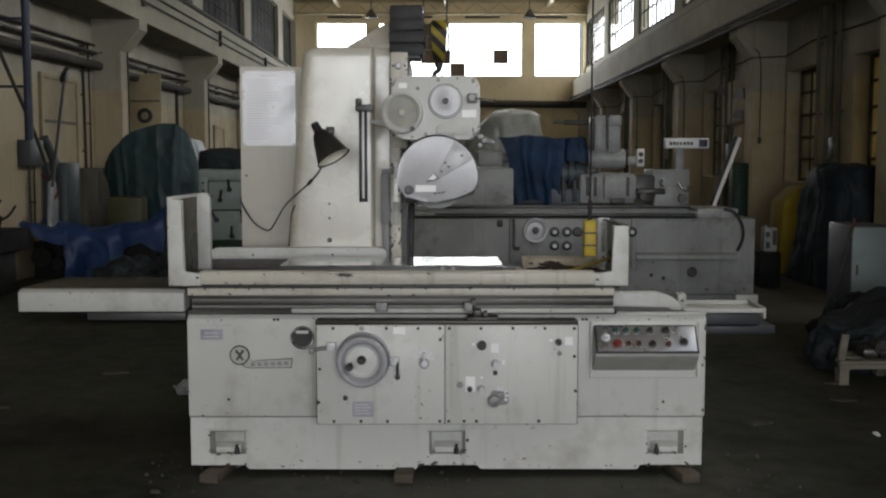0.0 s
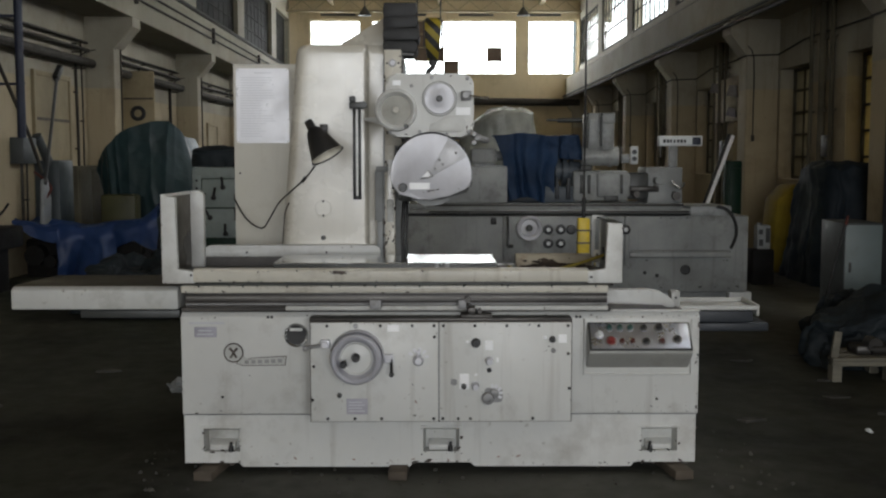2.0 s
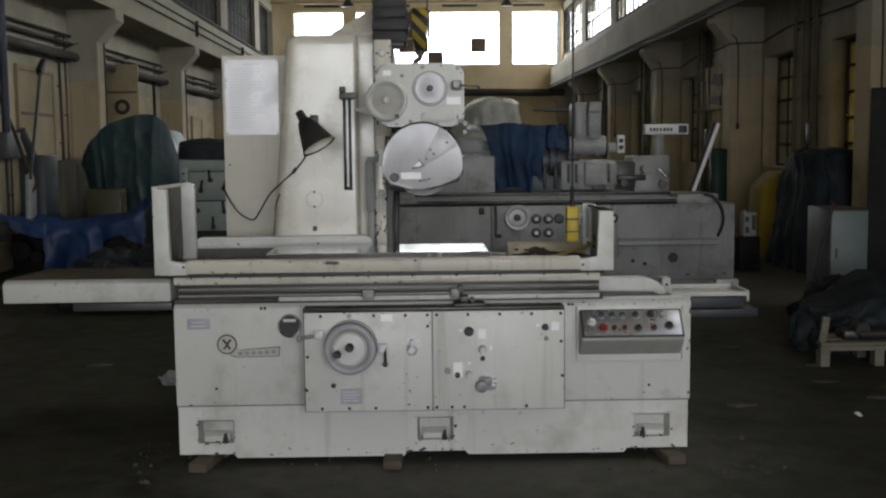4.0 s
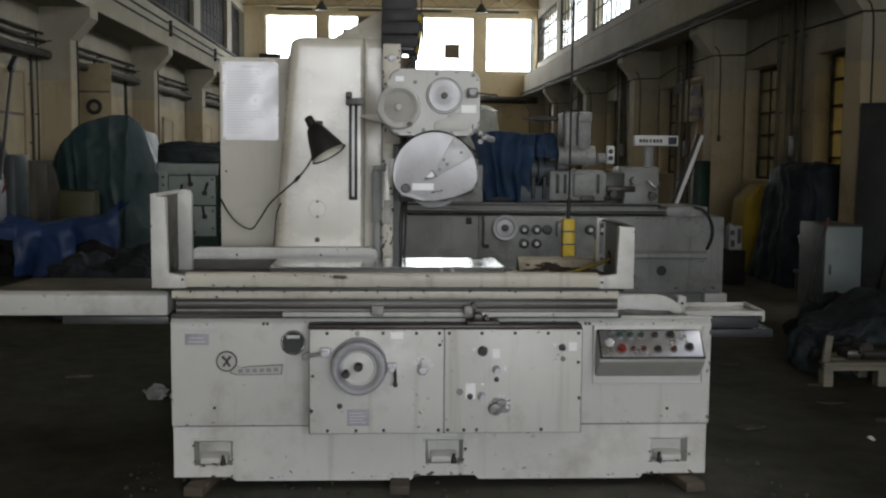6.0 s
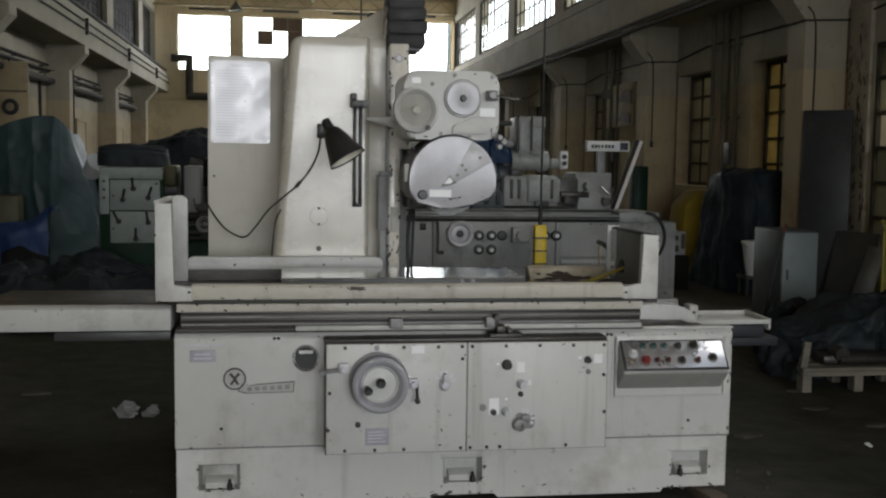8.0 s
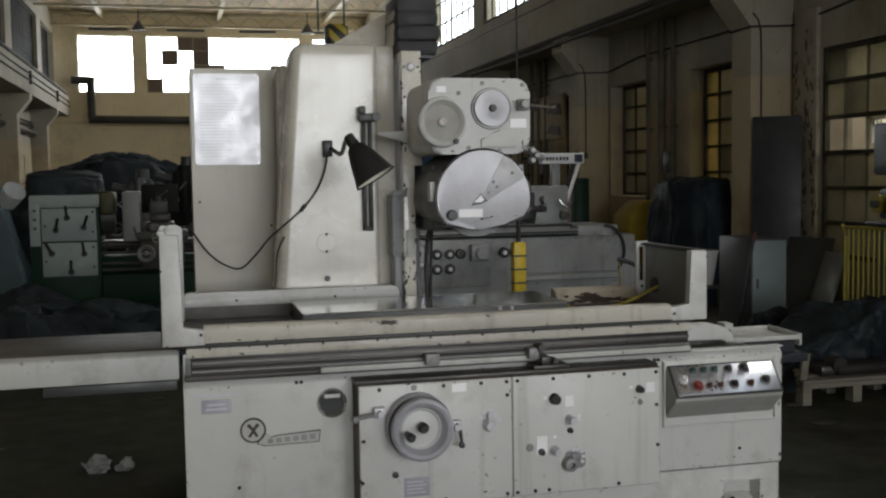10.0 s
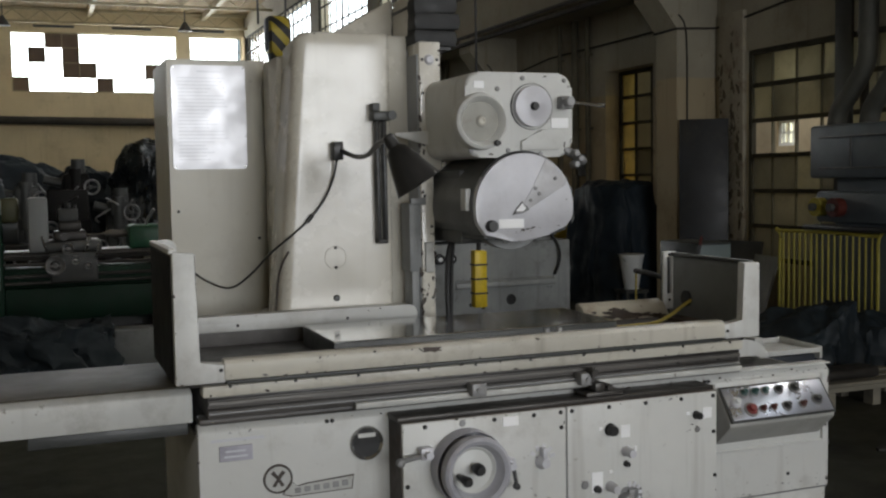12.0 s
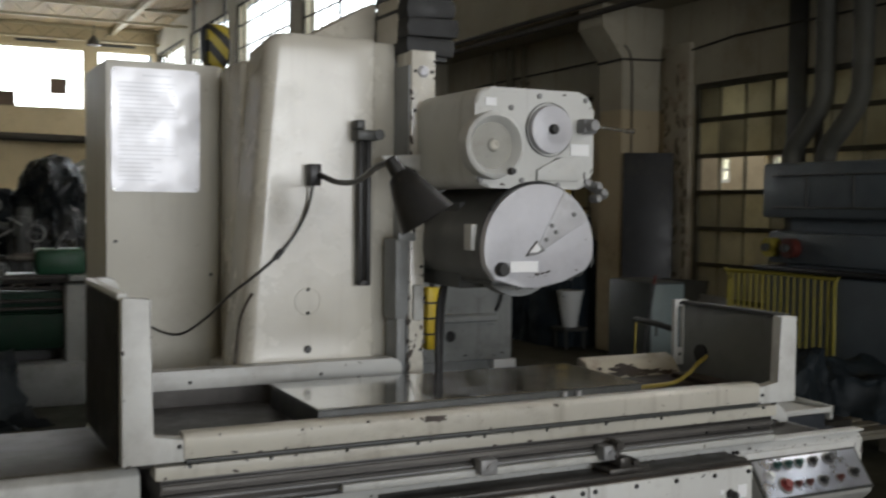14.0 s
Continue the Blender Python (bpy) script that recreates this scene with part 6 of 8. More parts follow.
chips(gc, "paint_flake", CHIP, 15, [(0.0, 1.47, 0.13, 1.56, 0.076), (-0.12, 1.43, -0.02, 1.46, 0.076), (-0.2, 1.40, -0.15, 1.36, 0.076), (0.08, 1.40, 0.13, 1.44, 0.076), (-0.15, 1.36, 0.1, 1.39, 0.076)], 34, 0.005)
chips(rgd, "paint_flake", CHIP, 16, [(-1.23, 1.02, -0.32, 1.02, 0.5), (-1.2, 1.066, -0.33, 1.066, 0.5)], 9, 0.004)
chips(col, "paint_flake", CHIP, 17, [(-0.80, 1.05, -0.35, 1.05, 0.57), (-0.7, 1.2, -0.4, 1.9, 0.57)], 7, 0.004)

chips(left_door, "scuff", FITTING, 101, [(-0.15, 0.50, -0.12, 0.44, -0.135), (-0.12, 0.72, -0.07, 0.75, -0.135), (-0.16, 0.36, -0.09, 0.36, -0.135), (-0.5, 0.45, -0.46, 0.40, -0.135)], 90, 0.005)
chips(right_door, "scuff", FITTING, 102, [(0.48, 0.63, 0.53, 0.64, -0.135), (0.18, 0.43, 0.28, 0.41, -0.135), (0.3, 0.76, 0.45, 0.755, -0.135), (0.05, 0.5, 0.1, 0.49, -0.135)], 70, 0.005)
chips(bed, "scuff", FITTING, 103, [(0.98, 0.34, 1.06, 0.33, 0.0), (1.2, 0.37, 1.21, 0.32, 0.0), (-1.22, 0.32, -0.7, 0.315, 0.0), (0.7, 0.31, 1.2, 0.315, 0.0), (-1.15, 0.745, -1.05, 0.75, 0.0), (-1.0, 0.45, -0.9, 0.5, 0.0)], 26, 0.005)
chips(bed, "oil_run", FITTING, 104, [(-1.2, 0.772, -0.65, 0.77, 0.0), (0.66, 0.77, 1.2, 0.775, 0.0), (1.235, 0.35, 1.235, 0.75, 0.0)], 12, 0.005)
chips(fg, "grime_smear", GRIME, 106, [(-1.15, 0.958, 0.69, 0.958, -0.1302), (-0.7, 1.0, 0.6, 1.0, -0.1302)], 7, 0.005)

# ---------------------------------------------------------------- grey cylindrical grinder behind
CG = thing("cylindrical_grinder", (1.5, 6.5, 0.0), "long grey cylindrical grinding machine, partly covered", "machine tool")
Y = 5.94
bm = B()
box(bm, -0.75, 3.29, Y, Y + 1.0, 0.12, 0.93, 0.02)
box(bm, -0.6, 3.1, Y + 0.1, Y + 0.9, 0.0, 0.13)
cb = part("bed", bm, CGREY, CG)
bm = B()
prism(bm, [(Y + 0.01, 0.49), (Y - 0.035, 0.49), (Y - 0.055, 0.50), (Y - 0.05, 0.545), (Y + 0.01, 0.575)], "x", 2.03, 3.10, 0.006)
part("ledge", bm, CGREY, cb)
bm = B()
box(bm, 1.98, 2.03, Y - 0.04, Y + 0.01, 0.4, 0.93, 0.01)
part("seam_rib", bm, CGREY, cb)
bm = B()
lathe_y(bm, 2.63, 0.36, [(0, Y - 0.001), (0.042, Y - 0.001), (0.046, Y - 0.006), (0.052, Y - 0.004), (0.054, Y + 0.002)], 28)
part("socket_hole", bm, BLACK, cb)
chips(cb, "grime_smear", DARKP, 62, [(2.1, 0.91, 3.2, 0.91, Y - 0.001), (-0.7, 0.20, 3.2, 0.18, Y - 0.001), (2.05, 0.47, 3.1, 0.46, Y - 0.001)], 22, 0.012)
bolts(cb, [(2.33, 0.30), (2.2, 0.33)], 0.02, Y, 0.004)
bm = B()
box(bm, 2.68, 3.12, Y + 0.05, Y + 0.8, 0.92, 1.03, 0.012)
part("end_box", bm, CGREY, CG)
bm = B()
box(bm, -0.72, 2.68, Y - 0.02, Y + 0.75, 0.955, 1.0, 0.01)
box(bm, -0.5, 2.58, Y + 0.02, Y + 0.65, 1.0, 1.06, 0.012)
part("table", bm, CGREY, CG, "grey work table with oily edge")
bm = B()
box(bm, -0.1, 2.6, Y + 0.0, Y + 0.03, 1.03, 1.055, 0.004)
box(bm, -0.08, 2.65, Y - 0.035, Y - 0.01, 0.965, 0.985, 0.004)
part("table_edge", bm, OILY, CG)
bm = B()
box(bm, 0.70, 1.72, Y - 0.05, Y + 0.01, 0.46, 0.93, 0.012)
part("apron", bm, CGREY, CG, "grey apron with handwheel and dials")
bm = B()
lathe_y(bm, 0.965, 0.81, [(0, Y - 0.13), (0.03, Y - 0.13), (0.04, Y - 0.11), (0.085, Y - 0.105), (0.1, Y - 0.14), (0.125, Y - 0.145), (0.135, Y - 0.12), (0.12, Y - 0.09), (0, Y - 0.08)], 36)
cyl(bm, (0.965, Y - 0.1, 0.81), (0.965, Y, 0.81), 0.05, None, 20)
hw2 = part("handwheel", bm, ALU, CG, "grey dished handwheel")
bm = B()
lathe_y(bm, 0.965, 0.81, [(0, Y - 0.16), (0.03, Y - 0.155), (0.036, Y - 0.12)], 20)
part("hub", bm, DARKP, hw2)
for x, z, c in ((1.17, 0.79, WHITEP), (1.30, 0.79, WHITEP), (1.41, 0.79, BLACK), (1.17, 0.645, WHITEP), (1.30, 0.645, WHITEP), (1.86, 0.79, WHITEP), (1.98, 0.79, WHITEP)):
    bm = B()
    lathe_y(bm, x, z, [(0.022, Y - 0.09), (0.045, Y - 0.088), (0.052, Y - 0.07), (0.052, Y - 0.03), (0.0, Y - 0.03)], 24)
    kn = part("control_knob", bm, BLACK, CG)
    bm = B()
    lathe_y(bm, x, z, [(0, Y - 0.088), (0.022, Y - 0.088), (0.022, Y - 0.08)], 16)
    part("knob_cap", bm, c, kn)
bm = B()
tube(bm, [(0.74, Y - 0.06, 0.93), (0.745, Y - 0.09, 0.78), (0.74, Y - 0.1, 0.62)], 0.014, 8, 4)
tube(bm, [(0.74, Y - 0.1, 0.62), (0.80, Y - 0.1, 0.62)], 0.02, 8, 0)
part("lever", bm, DARKP, CG)
bm = B()
box(bm, 1.50, 1.68, Y - 0.14, Y - 0.04, 0.72, 0.88, 0.015)
cyl(bm, (1.6, Y - 0.18, 0.8), (1.6, Y - 0.1, 0.8), 0.06, None, 24)
part("feed_box", bm, CGREY, CG)
bm = B()
box(bm, 0.57, 0.63, Y - 0.02, Y + 0.01, 0.84, 0.91, 0.01)
part("catch", bm, BLACK, CG)
# headstock, wheel head, tailstock
bm = B()
box(bm, -0.2, 0.75, Y + 0.08, Y + 0.6, 1.06, 1.455, 0.025)
box(bm, 0.37, 0.64, Y + 0.15, Y + 0.5, 1.48, 1.64, 0.03)
box(bm, 0.40, 0.62, Y + 0.2, Y + 0.45, 1.45, 1.49)
cyl(bm, (0.63, Y + 0.32, 1.56), (0.74, Y + 0.32, 1.56), 0.05, None, 20)
part("headstock", bm, CGREY, CG, "grey headstock block")
bm = B()
box(bm, 1.45, 2.04, Y + 0.12, Y + 0.7, 1.08, 1.40, 0.03)
box(bm, 1.70, 2.05, Y + 0.08, Y + 0.5, 1.12, 1.38, 0.03)
part("wheel_slide", bm, CGREY, CG)
bm = B()
cyl(bm, (1.55, Y + 0.25, 1.555), (1.94, Y + 0.25, 1.555), 0.102, None, 28)
cyl(bm, (1.62, Y + 0.25, 1.555), (1.66, Y + 0.25, 1.555), 0.115, None, 28)
cyl(bm, (1.84, Y + 0.25, 1.555), (1.87, Y + 0.25, 1.555), 0.115, None, 28)
cyl(bm, (1.98, Y + 0.25, 1.53), (2.06, Y + 0.25, 1.53), 0.05, None, 20)
part("spindle", bm, CGREY, CG, "grey round grinding spindle")
bm = B()
box(bm, 1.605, 1.735, Y + 0.15, Y + 0.6, 1.62, 2.01, 0.02)
box(bm, 1.75, 1.885, Y + 0.15, Y + 0.6, 1.62, 2.015, 0.02)
box(bm, 1.62, 1.87, Y + 0.19, Y + 0.55, 1.62, 1.98)
box(bm, 1.75, 1.89, Y + 0.135, Y + 0.2, 1.90, 2.01, 0.015)
box(bm, 1.61, 1.69, Y + 0.12, Y + 0.16, 1.66, 1.94, 0.012)
part("motor_tower", bm, CGREY, CG)
bm = B()
cyl(bm, (1.30, Y + 0.3, 1.94), (1.56, Y + 0.3, 1.94), 0.025, None, 12)
cyl(bm, (1.18, Y + 0.3, 1.94), (1.30, Y + 0.3, 1.94), 0.012, None, 10)
part("spindle_rod", bm, DARKP, CG)
bm = B()
box(bm, 2.06, 2.14, Y + 0.15, Y + 0.2, 1.47, 1.66, 0.01)
sw = part("switch_pair", bm, WHITEP, CG)
for z in (1.53, 1.60):
    bm = B()
    lathe_y(bm, 2.10, z, [(0, Y + 0.13), (0.022, Y + 0.13), (0.027, Y + 0.155)], 20)
    part("button", bm, BLACK, sw)
bm = B()
box(bm, 2.02, 2.25, Y + 0.12, Y + 0.5, 1.1, 1.38, 0.02)
part("gap_block", bm, DARKP, CG)
bm = B()
box(bm, 2.22, 2.62, Y + 0.15, Y + 0.6, 1.06, 1.44, 0.02)
prism(bm, [(2.22, 1.06), (2.50, 1.06), (2.48, 1.2), (2.40, 1.26), (2.32, 1.26), (2.24, 1.2)], "y", Y + 0.05, Y + 0.16, 0.01)
cyl(bm, (2.34, Y + 0.02, 1.3), (2.34, Y + 0.2, 1.3), 0.04, None, 18)
part("tailstock", bm, CGREY, CG, "grey tailstock with clamp")
bm = B()
tube(bm, [(2.48, Y + 0.05, 1.30), (2.56, Y + 0.02, 1.22), (2.6, Y, 1.28)], 0.012, 8, 4)
part("tailstock_lever", bm, STEEL, CG)
bm = B()
cyl(bm, (1.15, Y + 0.34, 1.40), (1.55, Y + 0.34, 1.40), 0.10, None, 24)
box(bm, 1.14, 1.47, Y + 0.14, Y + 0.5, 1.06, 1.24, 0.02)
wsp = part("work_spindle", bm, WIREBLUE, CG, "dark blue-grey work head with ribs")
for x in (1.20, 1.27, 1.35, 1.43):
    bm = B()
    cyl(bm, (x, Y + 0.34, 1.40), (x + 0.045, Y + 0.34, 1.40), 0.16 if x < 1.4 else 0.12, None, 28)
    part("cooling_rib", bm, WIREBLUE, wsp)
for x in (1.26, 1.38):
    bm = B()
    box(bm, x, x + 0.04, Y + 0.10, Y + 0.16, 1.10, 1.33, 0.008)
    part("stay", bm, SLATE, wsp)
bm = B()
for x, z0, z1 in ((1.595, 1.64, 1.97), (1.742, 1.66, 1.97)):
    tube(bm, [(x, Y + 0.13, z0), (x, Y + 0.13, z1), (x + 0.02, Y + 0.2, z1 + 0.03)], 0.012, 8, 3)
part("oil_line", bm, DARKP, CG)
for x0, x1, y0, z0, z1 in ((1.52, 1.55, 0.09, 1.16, 1.36), (1.60, 1.63, 0.09, 1.16, 1.36), (1.94, 1.97, 0.07, 1.16, 1.36), (1.52, 1.64, 0.06, 1.40, 1.46), (1.78, 1.92, 0.06, 1.08, 1.14)):
    bm = B()
    box(bm, x0, x1, Y + y0, Y + 0.13, z0, z1, 0.006)
    part("clamp_bar", bm, DARKP, CG)
bm = B()
box(bm, 2.04, 2.34, Y + 0.02, Y + 0.10, 1.18, 1.24, 0.01)
cyl(bm, (2.10, Y - 0.02, 1.16), (2.10, Y + 0.12, 1.16), 0.035, None, 16)
cyl(bm, (2.52, Y - 0.02, 1.14), (2.52, Y + 0.12, 1.14), 0.045, None, 16)
part("stop_bar", bm, OILY, CG)
# readout on its post
bm = B()
box(bm, 2.40, 2.87, Y + 0.34, Y + 0.44, 1.665, 1.775, 0.01)
ro = part("digital_readout", bm, WHITEP, CG, "white readout box on a post")
bm = B()
rnd = random.Random(2)
for i in range(7):
    box(bm, 2.445 + i * 0.037, 2.445 + i * 0.037 + 0.02 + 0.008 * rnd.random(), Y + 0.335, Y + 0.3405, 1.70, 1.735)
part("display_digits", bm, BLACK, ro, smooth=False)
bm = B()
box(bm, 2.76, 2.85, Y + 0.333, Y + 0.3405, 1.68, 1.76, 0.003)
part("display_frame", bm, PIPEB, ro)
bm = B()
box(bm, 2.52, 2.61, Y + 0.36, Y + 0.42, 1.06, 1.665, 0.008)
part("readout_post", bm, GREYP, CG)
bm = B()
tube(bm, [(2.95, Y - 0.01, 1.03), (3.06, Y - 0.02, 0.99), (3.14, Y - 0.03, 0.86), (3.15, Y - 0.03, 0.72), (3.10, Y - 0.02, 0.585)], 0.016, 8, 6)
part("cable_loop", bm, RUBBER, CG, "black cable looping over the end")
bm = B()
cyl(bm, (3.32, Y + 0.05, 0.08), (3.32, Y + 0.12, 0.08), 0.03, None, 12)
box(bm, 3.1, 3.34, Y + 0.0, Y + 0.1, 0.0, 0.12, 0.01)
part("jacking_foot", bm, WHITEP, CG)


def hung_sheet(x0, x1, foot0, foot1, y, depth, z1, z0, seed, hang=0.03):
    """A sheet laid over a bar: a flat top, a front that hangs down and draws in towards its hem."""
    rows = []
    for j in range(40):
        row = []
        for i in range(90):
            u = i / 89
            if j < 8:
                k = j / 8
                q = Vector((x0 + (x1 - x0) * u, y + depth * (1 - k), z1 + 0.012 * math.sin(7 * u + seed)))
            else:
                k = (j - 8) / 31
                top_, foot = x0 + (x1 - x0) * u, foot0 + (foot1 - foot0) * u
                q = Vector((top_ + (foot - top_) * k ** 0.6, y, z1 + (z0 + 0.03 * math.sin(5 * u) - z1) * k + 0.012 * math.sin(7 * u + seed)))
                ph = 13 * u + 3 * noise.noise(Vector((u * 3, k, seed)))
                q.y += hang * (0.3 + k) * (1 - 2 * abs(math.sin(ph))) + 0.06 * k
            q += noise.noise_vector(q * 6 + Vector((seed, 0, 0))) * 0.022
            row.append(q)
        rows.append(row)
    return rows_mesh(rows, False)


solo("work_cover", hung_sheet(0.60, 1.30, 0.76, 1.25, Y + 0.10, 0.40, 1.785, 1.09, 11, 0.018), TARPN, "navy blue sheet hung over the work spindle", "sheet")
solo("work_cover", drape(1.435, Y + 0.36, 0.115, 0.20, 0.27, 14, folds=5, fold_amt=0.10, flare=0.10, rough=0.03, z0=1.51, n=80, m=24, shape=3.0), TARPN, "small blue sheet wrapped round the spindle nose", "sheet")
for x0, x1, y0, z0, z1, m_, lab in ((0.72, 1.16, 0.20, 1.06, 1.40, SLATE, "dark slate work head casting"),):
    bm = B()
    box(bm, x0, x1, Y + y0, Y + 0.55, z0, z1, 0.025)
    part("work_head", bm, m_, CG, lab)
# long bar leaning behind the machine, its reflected shine painted plain white
bm = B()
m_ = Vector((0.70, 0.10, 1.86)).to_track_quat("Z", "Y").to_matrix().to_4x4()
rbox(bm, Matrix.Translation((3.775, 9.42, 0.94)) @ m_ @ Matrix.Rotation(radians(67), 4, "Z"), 0.05, 0.03, 1.94, 0.006)
solo("leaning_bar", bm, LABEL, "metal bar, its shine painted white, leaning behind the grinder", "bar")
bm = B()
cyl(bm, (3.46, 9.55, 0.0), (4.14, 9.7, 1.86), 0.04, None, 16)
solo("leaning_tube", bm, DARKP, "dark tube leaning behind the grinder", "tube")

bm = B()
box(bm, 4.12, 4.34, 9.75, 9.95, 0.0, 1.5, 0.03)
box(bm, 4.15, 4.31, 9.72, 9.75, 0.2, 1.4, 0.01)
solo("green_cabinet", bm, GREEN, "narrow dark green steel cabinet behind the grinder", "cabinet")

# ---------------------------------------------------------------- crane hook and pendant switch
HK = thing("crane_hook", (-0.07, 4.12, 2.34), "yellow and black striped crane hook block on ropes", "crane hook")
bm = B()
prism(bm, [(3.99, 2.62)] + [(4.12 + 0.13 * math.cos(radians(a)), 2.62 + 0.12 * math.sin(radians(a))) for a in range(165, 0, -15)] + [(4.25, 2.62), (4.22, 2.48), (4.17, 2.375), (4.07, 2.375), (4.02, 2.48)], "x", -0.105, 0.033, 0.014)
for v in bm.verts:
    v.co.x = -0.037 + (v.co.x + 0.037) * min(1.0, 0.62 + 0.38 * (v.co.z - 2.37) / 0.16)
part("hook_block", bm, STRIPES, HK)
for x0, x1 in ((0.036, 0.052), (-0.118, -0.108)):
    bm = B()
    prism(bm, rounded(4.06, 4.18, 2.49, 2.72, 0.04, 5), "x", x0, x1, 0.003)
    part("rope_guard", bm, SLATE, HK)
bm = B()
cyl(bm, (-0.037, 4.12, 2.34), (-0.037, 4.12, 2.38), 0.04, None, 18)
tube(bm, [(-0.037, 4.12, 2.36), (-0.037, 4.12, 2.315), (-0.075, 4.12, 2.285), (-0.07, 4.12, 2.245), (-0.032, 4.12, 2.232), (0.002, 4.12, 2.262)], 0.024, 10, 5)
part("hook", bm, DARKP, HK)
for dx in (-0.1, 0.1):
    bm = B()
    tube(bm, [(-0.07 + dx, 4.12, 2.68), (-0.07 + dx * 1.2, 4.12, 7.1)], 0.008, 6, 0)
    part("rope", bm, DARKP, HK)
PS = thing("crane_pendant", (1.17, 3.33, 0.66), "yellow crane pendant switch hanging on its cable", "switch")
bm = B()
box(bm, 1.12, 1.215, 3.29, 3.37, 0.66, 1.06, 0.012)
pb = part("switch_body", bm, YELLOW, PS)
for z in (0.755, 0.855, 0.955):
    bm = B()
    box(bm, 1.118, 1.217, 3.286, 3.374, z, z + 0.012)
    part("band", bm, BLACK, pb, smooth=False)
bm = B()
tube(bm, [(1.168, 3.33, 1.05), (1.17, 3.33, 1.22)], 0.016, 8, 0)
tube(bm, [(1.17, 3.33, 1.2), (1.175, 3.34, 3.0), (1.17, 3.34, 7.1)], 0.008, 6, 3)
part("cable", bm, RUBBER, PS)

# ---------------------------------------------------------------- green lathe behind on the left
GL = thing("green_lathe", (-1.5, 6.4, 0.0), "dark green engine lathe with pale control panels", "machine tool")
Y = 6.0
bm = B()
box(bm, -2.56, -1.96, Y, Y + 0.7, 0.0, 1.40, 0.02)
part("headstock", bm, GREEN, GL)
bm = B()
box(bm, -2.56, -1.96, Y - 0.012, Y + 0.68, 1.32, 1.44, 0.015)
part("headstock_top", bm, GREENL, GL)
bm = B()
box(bm, -2.56, -2.47, Y - 0.014, Y - 0.001, 0.98, 1.36, 0.004)
sp = part("switch_panel", bm, GREENL, GL)
bolts(sp, [(-2.515, 1.30), (-2.515, 1.22), (-2.515, 1.14)], 0.014, Y - 0.014, 0.012)
for z0, z1 in ((1.02, 1.315), (0.70, 1.005)):
    bm = B()
    box(bm, -2.46, -1.99, Y - 0.016, Y - 0.001, z0, z1, 0.004)
    pn = part("control_panel", bm, WHITEP if z0 < 0 else GREENL, GL, "pale green control panel with levers")
    for x, dz, tilt in (((-2.34, 0.10, 0.025), (-2.24, 0.21, -0.005), (-2.10, 0.12, 0.04)) if z0 > 1 else ((-2.38, 0.21, -0.05), (-2.22, 0.04, 0.005), (-2.10, 0.2, -0.012))):
        bm = B()
        lathe_y(bm, x, z0 + dz, [(0, Y - 0.05), (0.022, Y - 0.05), (0.028, Y - 0.03), (0.028, Y - 0.01)], 18)
        part("lever_boss", bm, BLACK, pn)
        bm = B()
        tube(bm, [(x, Y - 0.045, z0 + dz), (x + tilt, Y - 0.07, z0 + dz + 0.11)], 0.013, 8, 0)
        part("lever", bm, BLACK, pn)
    bolts(pn, [(-2.43, z0 + 0.14), (-2.02, z0 + 0.26), (-2.02, z0 + 0.08)], 0.011, Y - 0.016, 0.01)
bm = B()
box(bm, -1.96, 0.35, Y + 0.08, Y + 0.55, 0.70, 0.86, 0.012)
box(bm, -1.96, 0.35, Y + 0.02, Y + 0.6, 0.42, 0.70, 0.012)
box(bm, -0.35, 0.35, Y + 0.05, Y + 0.6, 0.0, 0.45, 0.012)
part("bed", bm, GREEN, GL)
# added dark plate hides the bright floor in the shaded gap below the bed
bm = B()
box(bm, -1.96, -0.35, Y + 0.38, Y + 0.5, 0.0, 0.42, 0.01)
part("back_plate", bm, DARKP, GL, "dark plate added under the lathe bed")
for z in (0.97, 0.90, 0.80, 0.74):
    bm = B()
    cyl(bm, (-1.96, Y + 0.05, z), (0.3, Y + 0.05, z), 0.014, None, 12)
    part("lead_screw", bm, OILY, GL)
bm = B()
box(bm, -1.96, 0.35, Y + 0.1, Y + 0.5, 0.93, 1.0, 0.006)
part("slideway", bm, OILY, GL)
bm = B()
cyl(bm, (-1.96, Y + 0.3, 1.22), (-1.84, Y + 0.3, 1.22), 0.16, None, 32)
part("chuck", bm, DARKP, GL)
bm = B()
box(bm, -1.97, -1.83, Y + 0.05, Y + 0.5, 1.25, 1.46, 0.03)
part("chuck_guard", bm, OLIVE, GL, "yellowed chuck guard")
bm = B()
box(bm, -1.76, -1.60, Y - 0.02, Y + 0.4, 1.0, 1.46, 0.02)
part("splash_guard", bm, GREYP, GL, "grey splash guard")
bm = B()
box(bm, -1.64, -1.18, Y - 0.03, Y + 0.45, 1.0, 1.09, 0.02)
box(bm, -1.60, -1.22, Y - 0.05, Y + 0.05, 0.74, 1.0, 0.02)
cg = part("carriage", bm, DARKP, GL, "oily grey lathe carriage")
bm = B()
box(bm, -1.56, -1.30, Y - 0.0, Y + 0.4, 1.09, 1.17, 0.015)
box(bm, -1.52, -1.34, Y + 0.02, Y + 0.36, 1.17, 1.25, 0.015)
cyl(bm, (-1.48, Y - 0.1, 1.13), (-1.48, Y + 0.02, 1.13), 0.035, None, 16)
part("cross_slide", bm, OILY, cg)
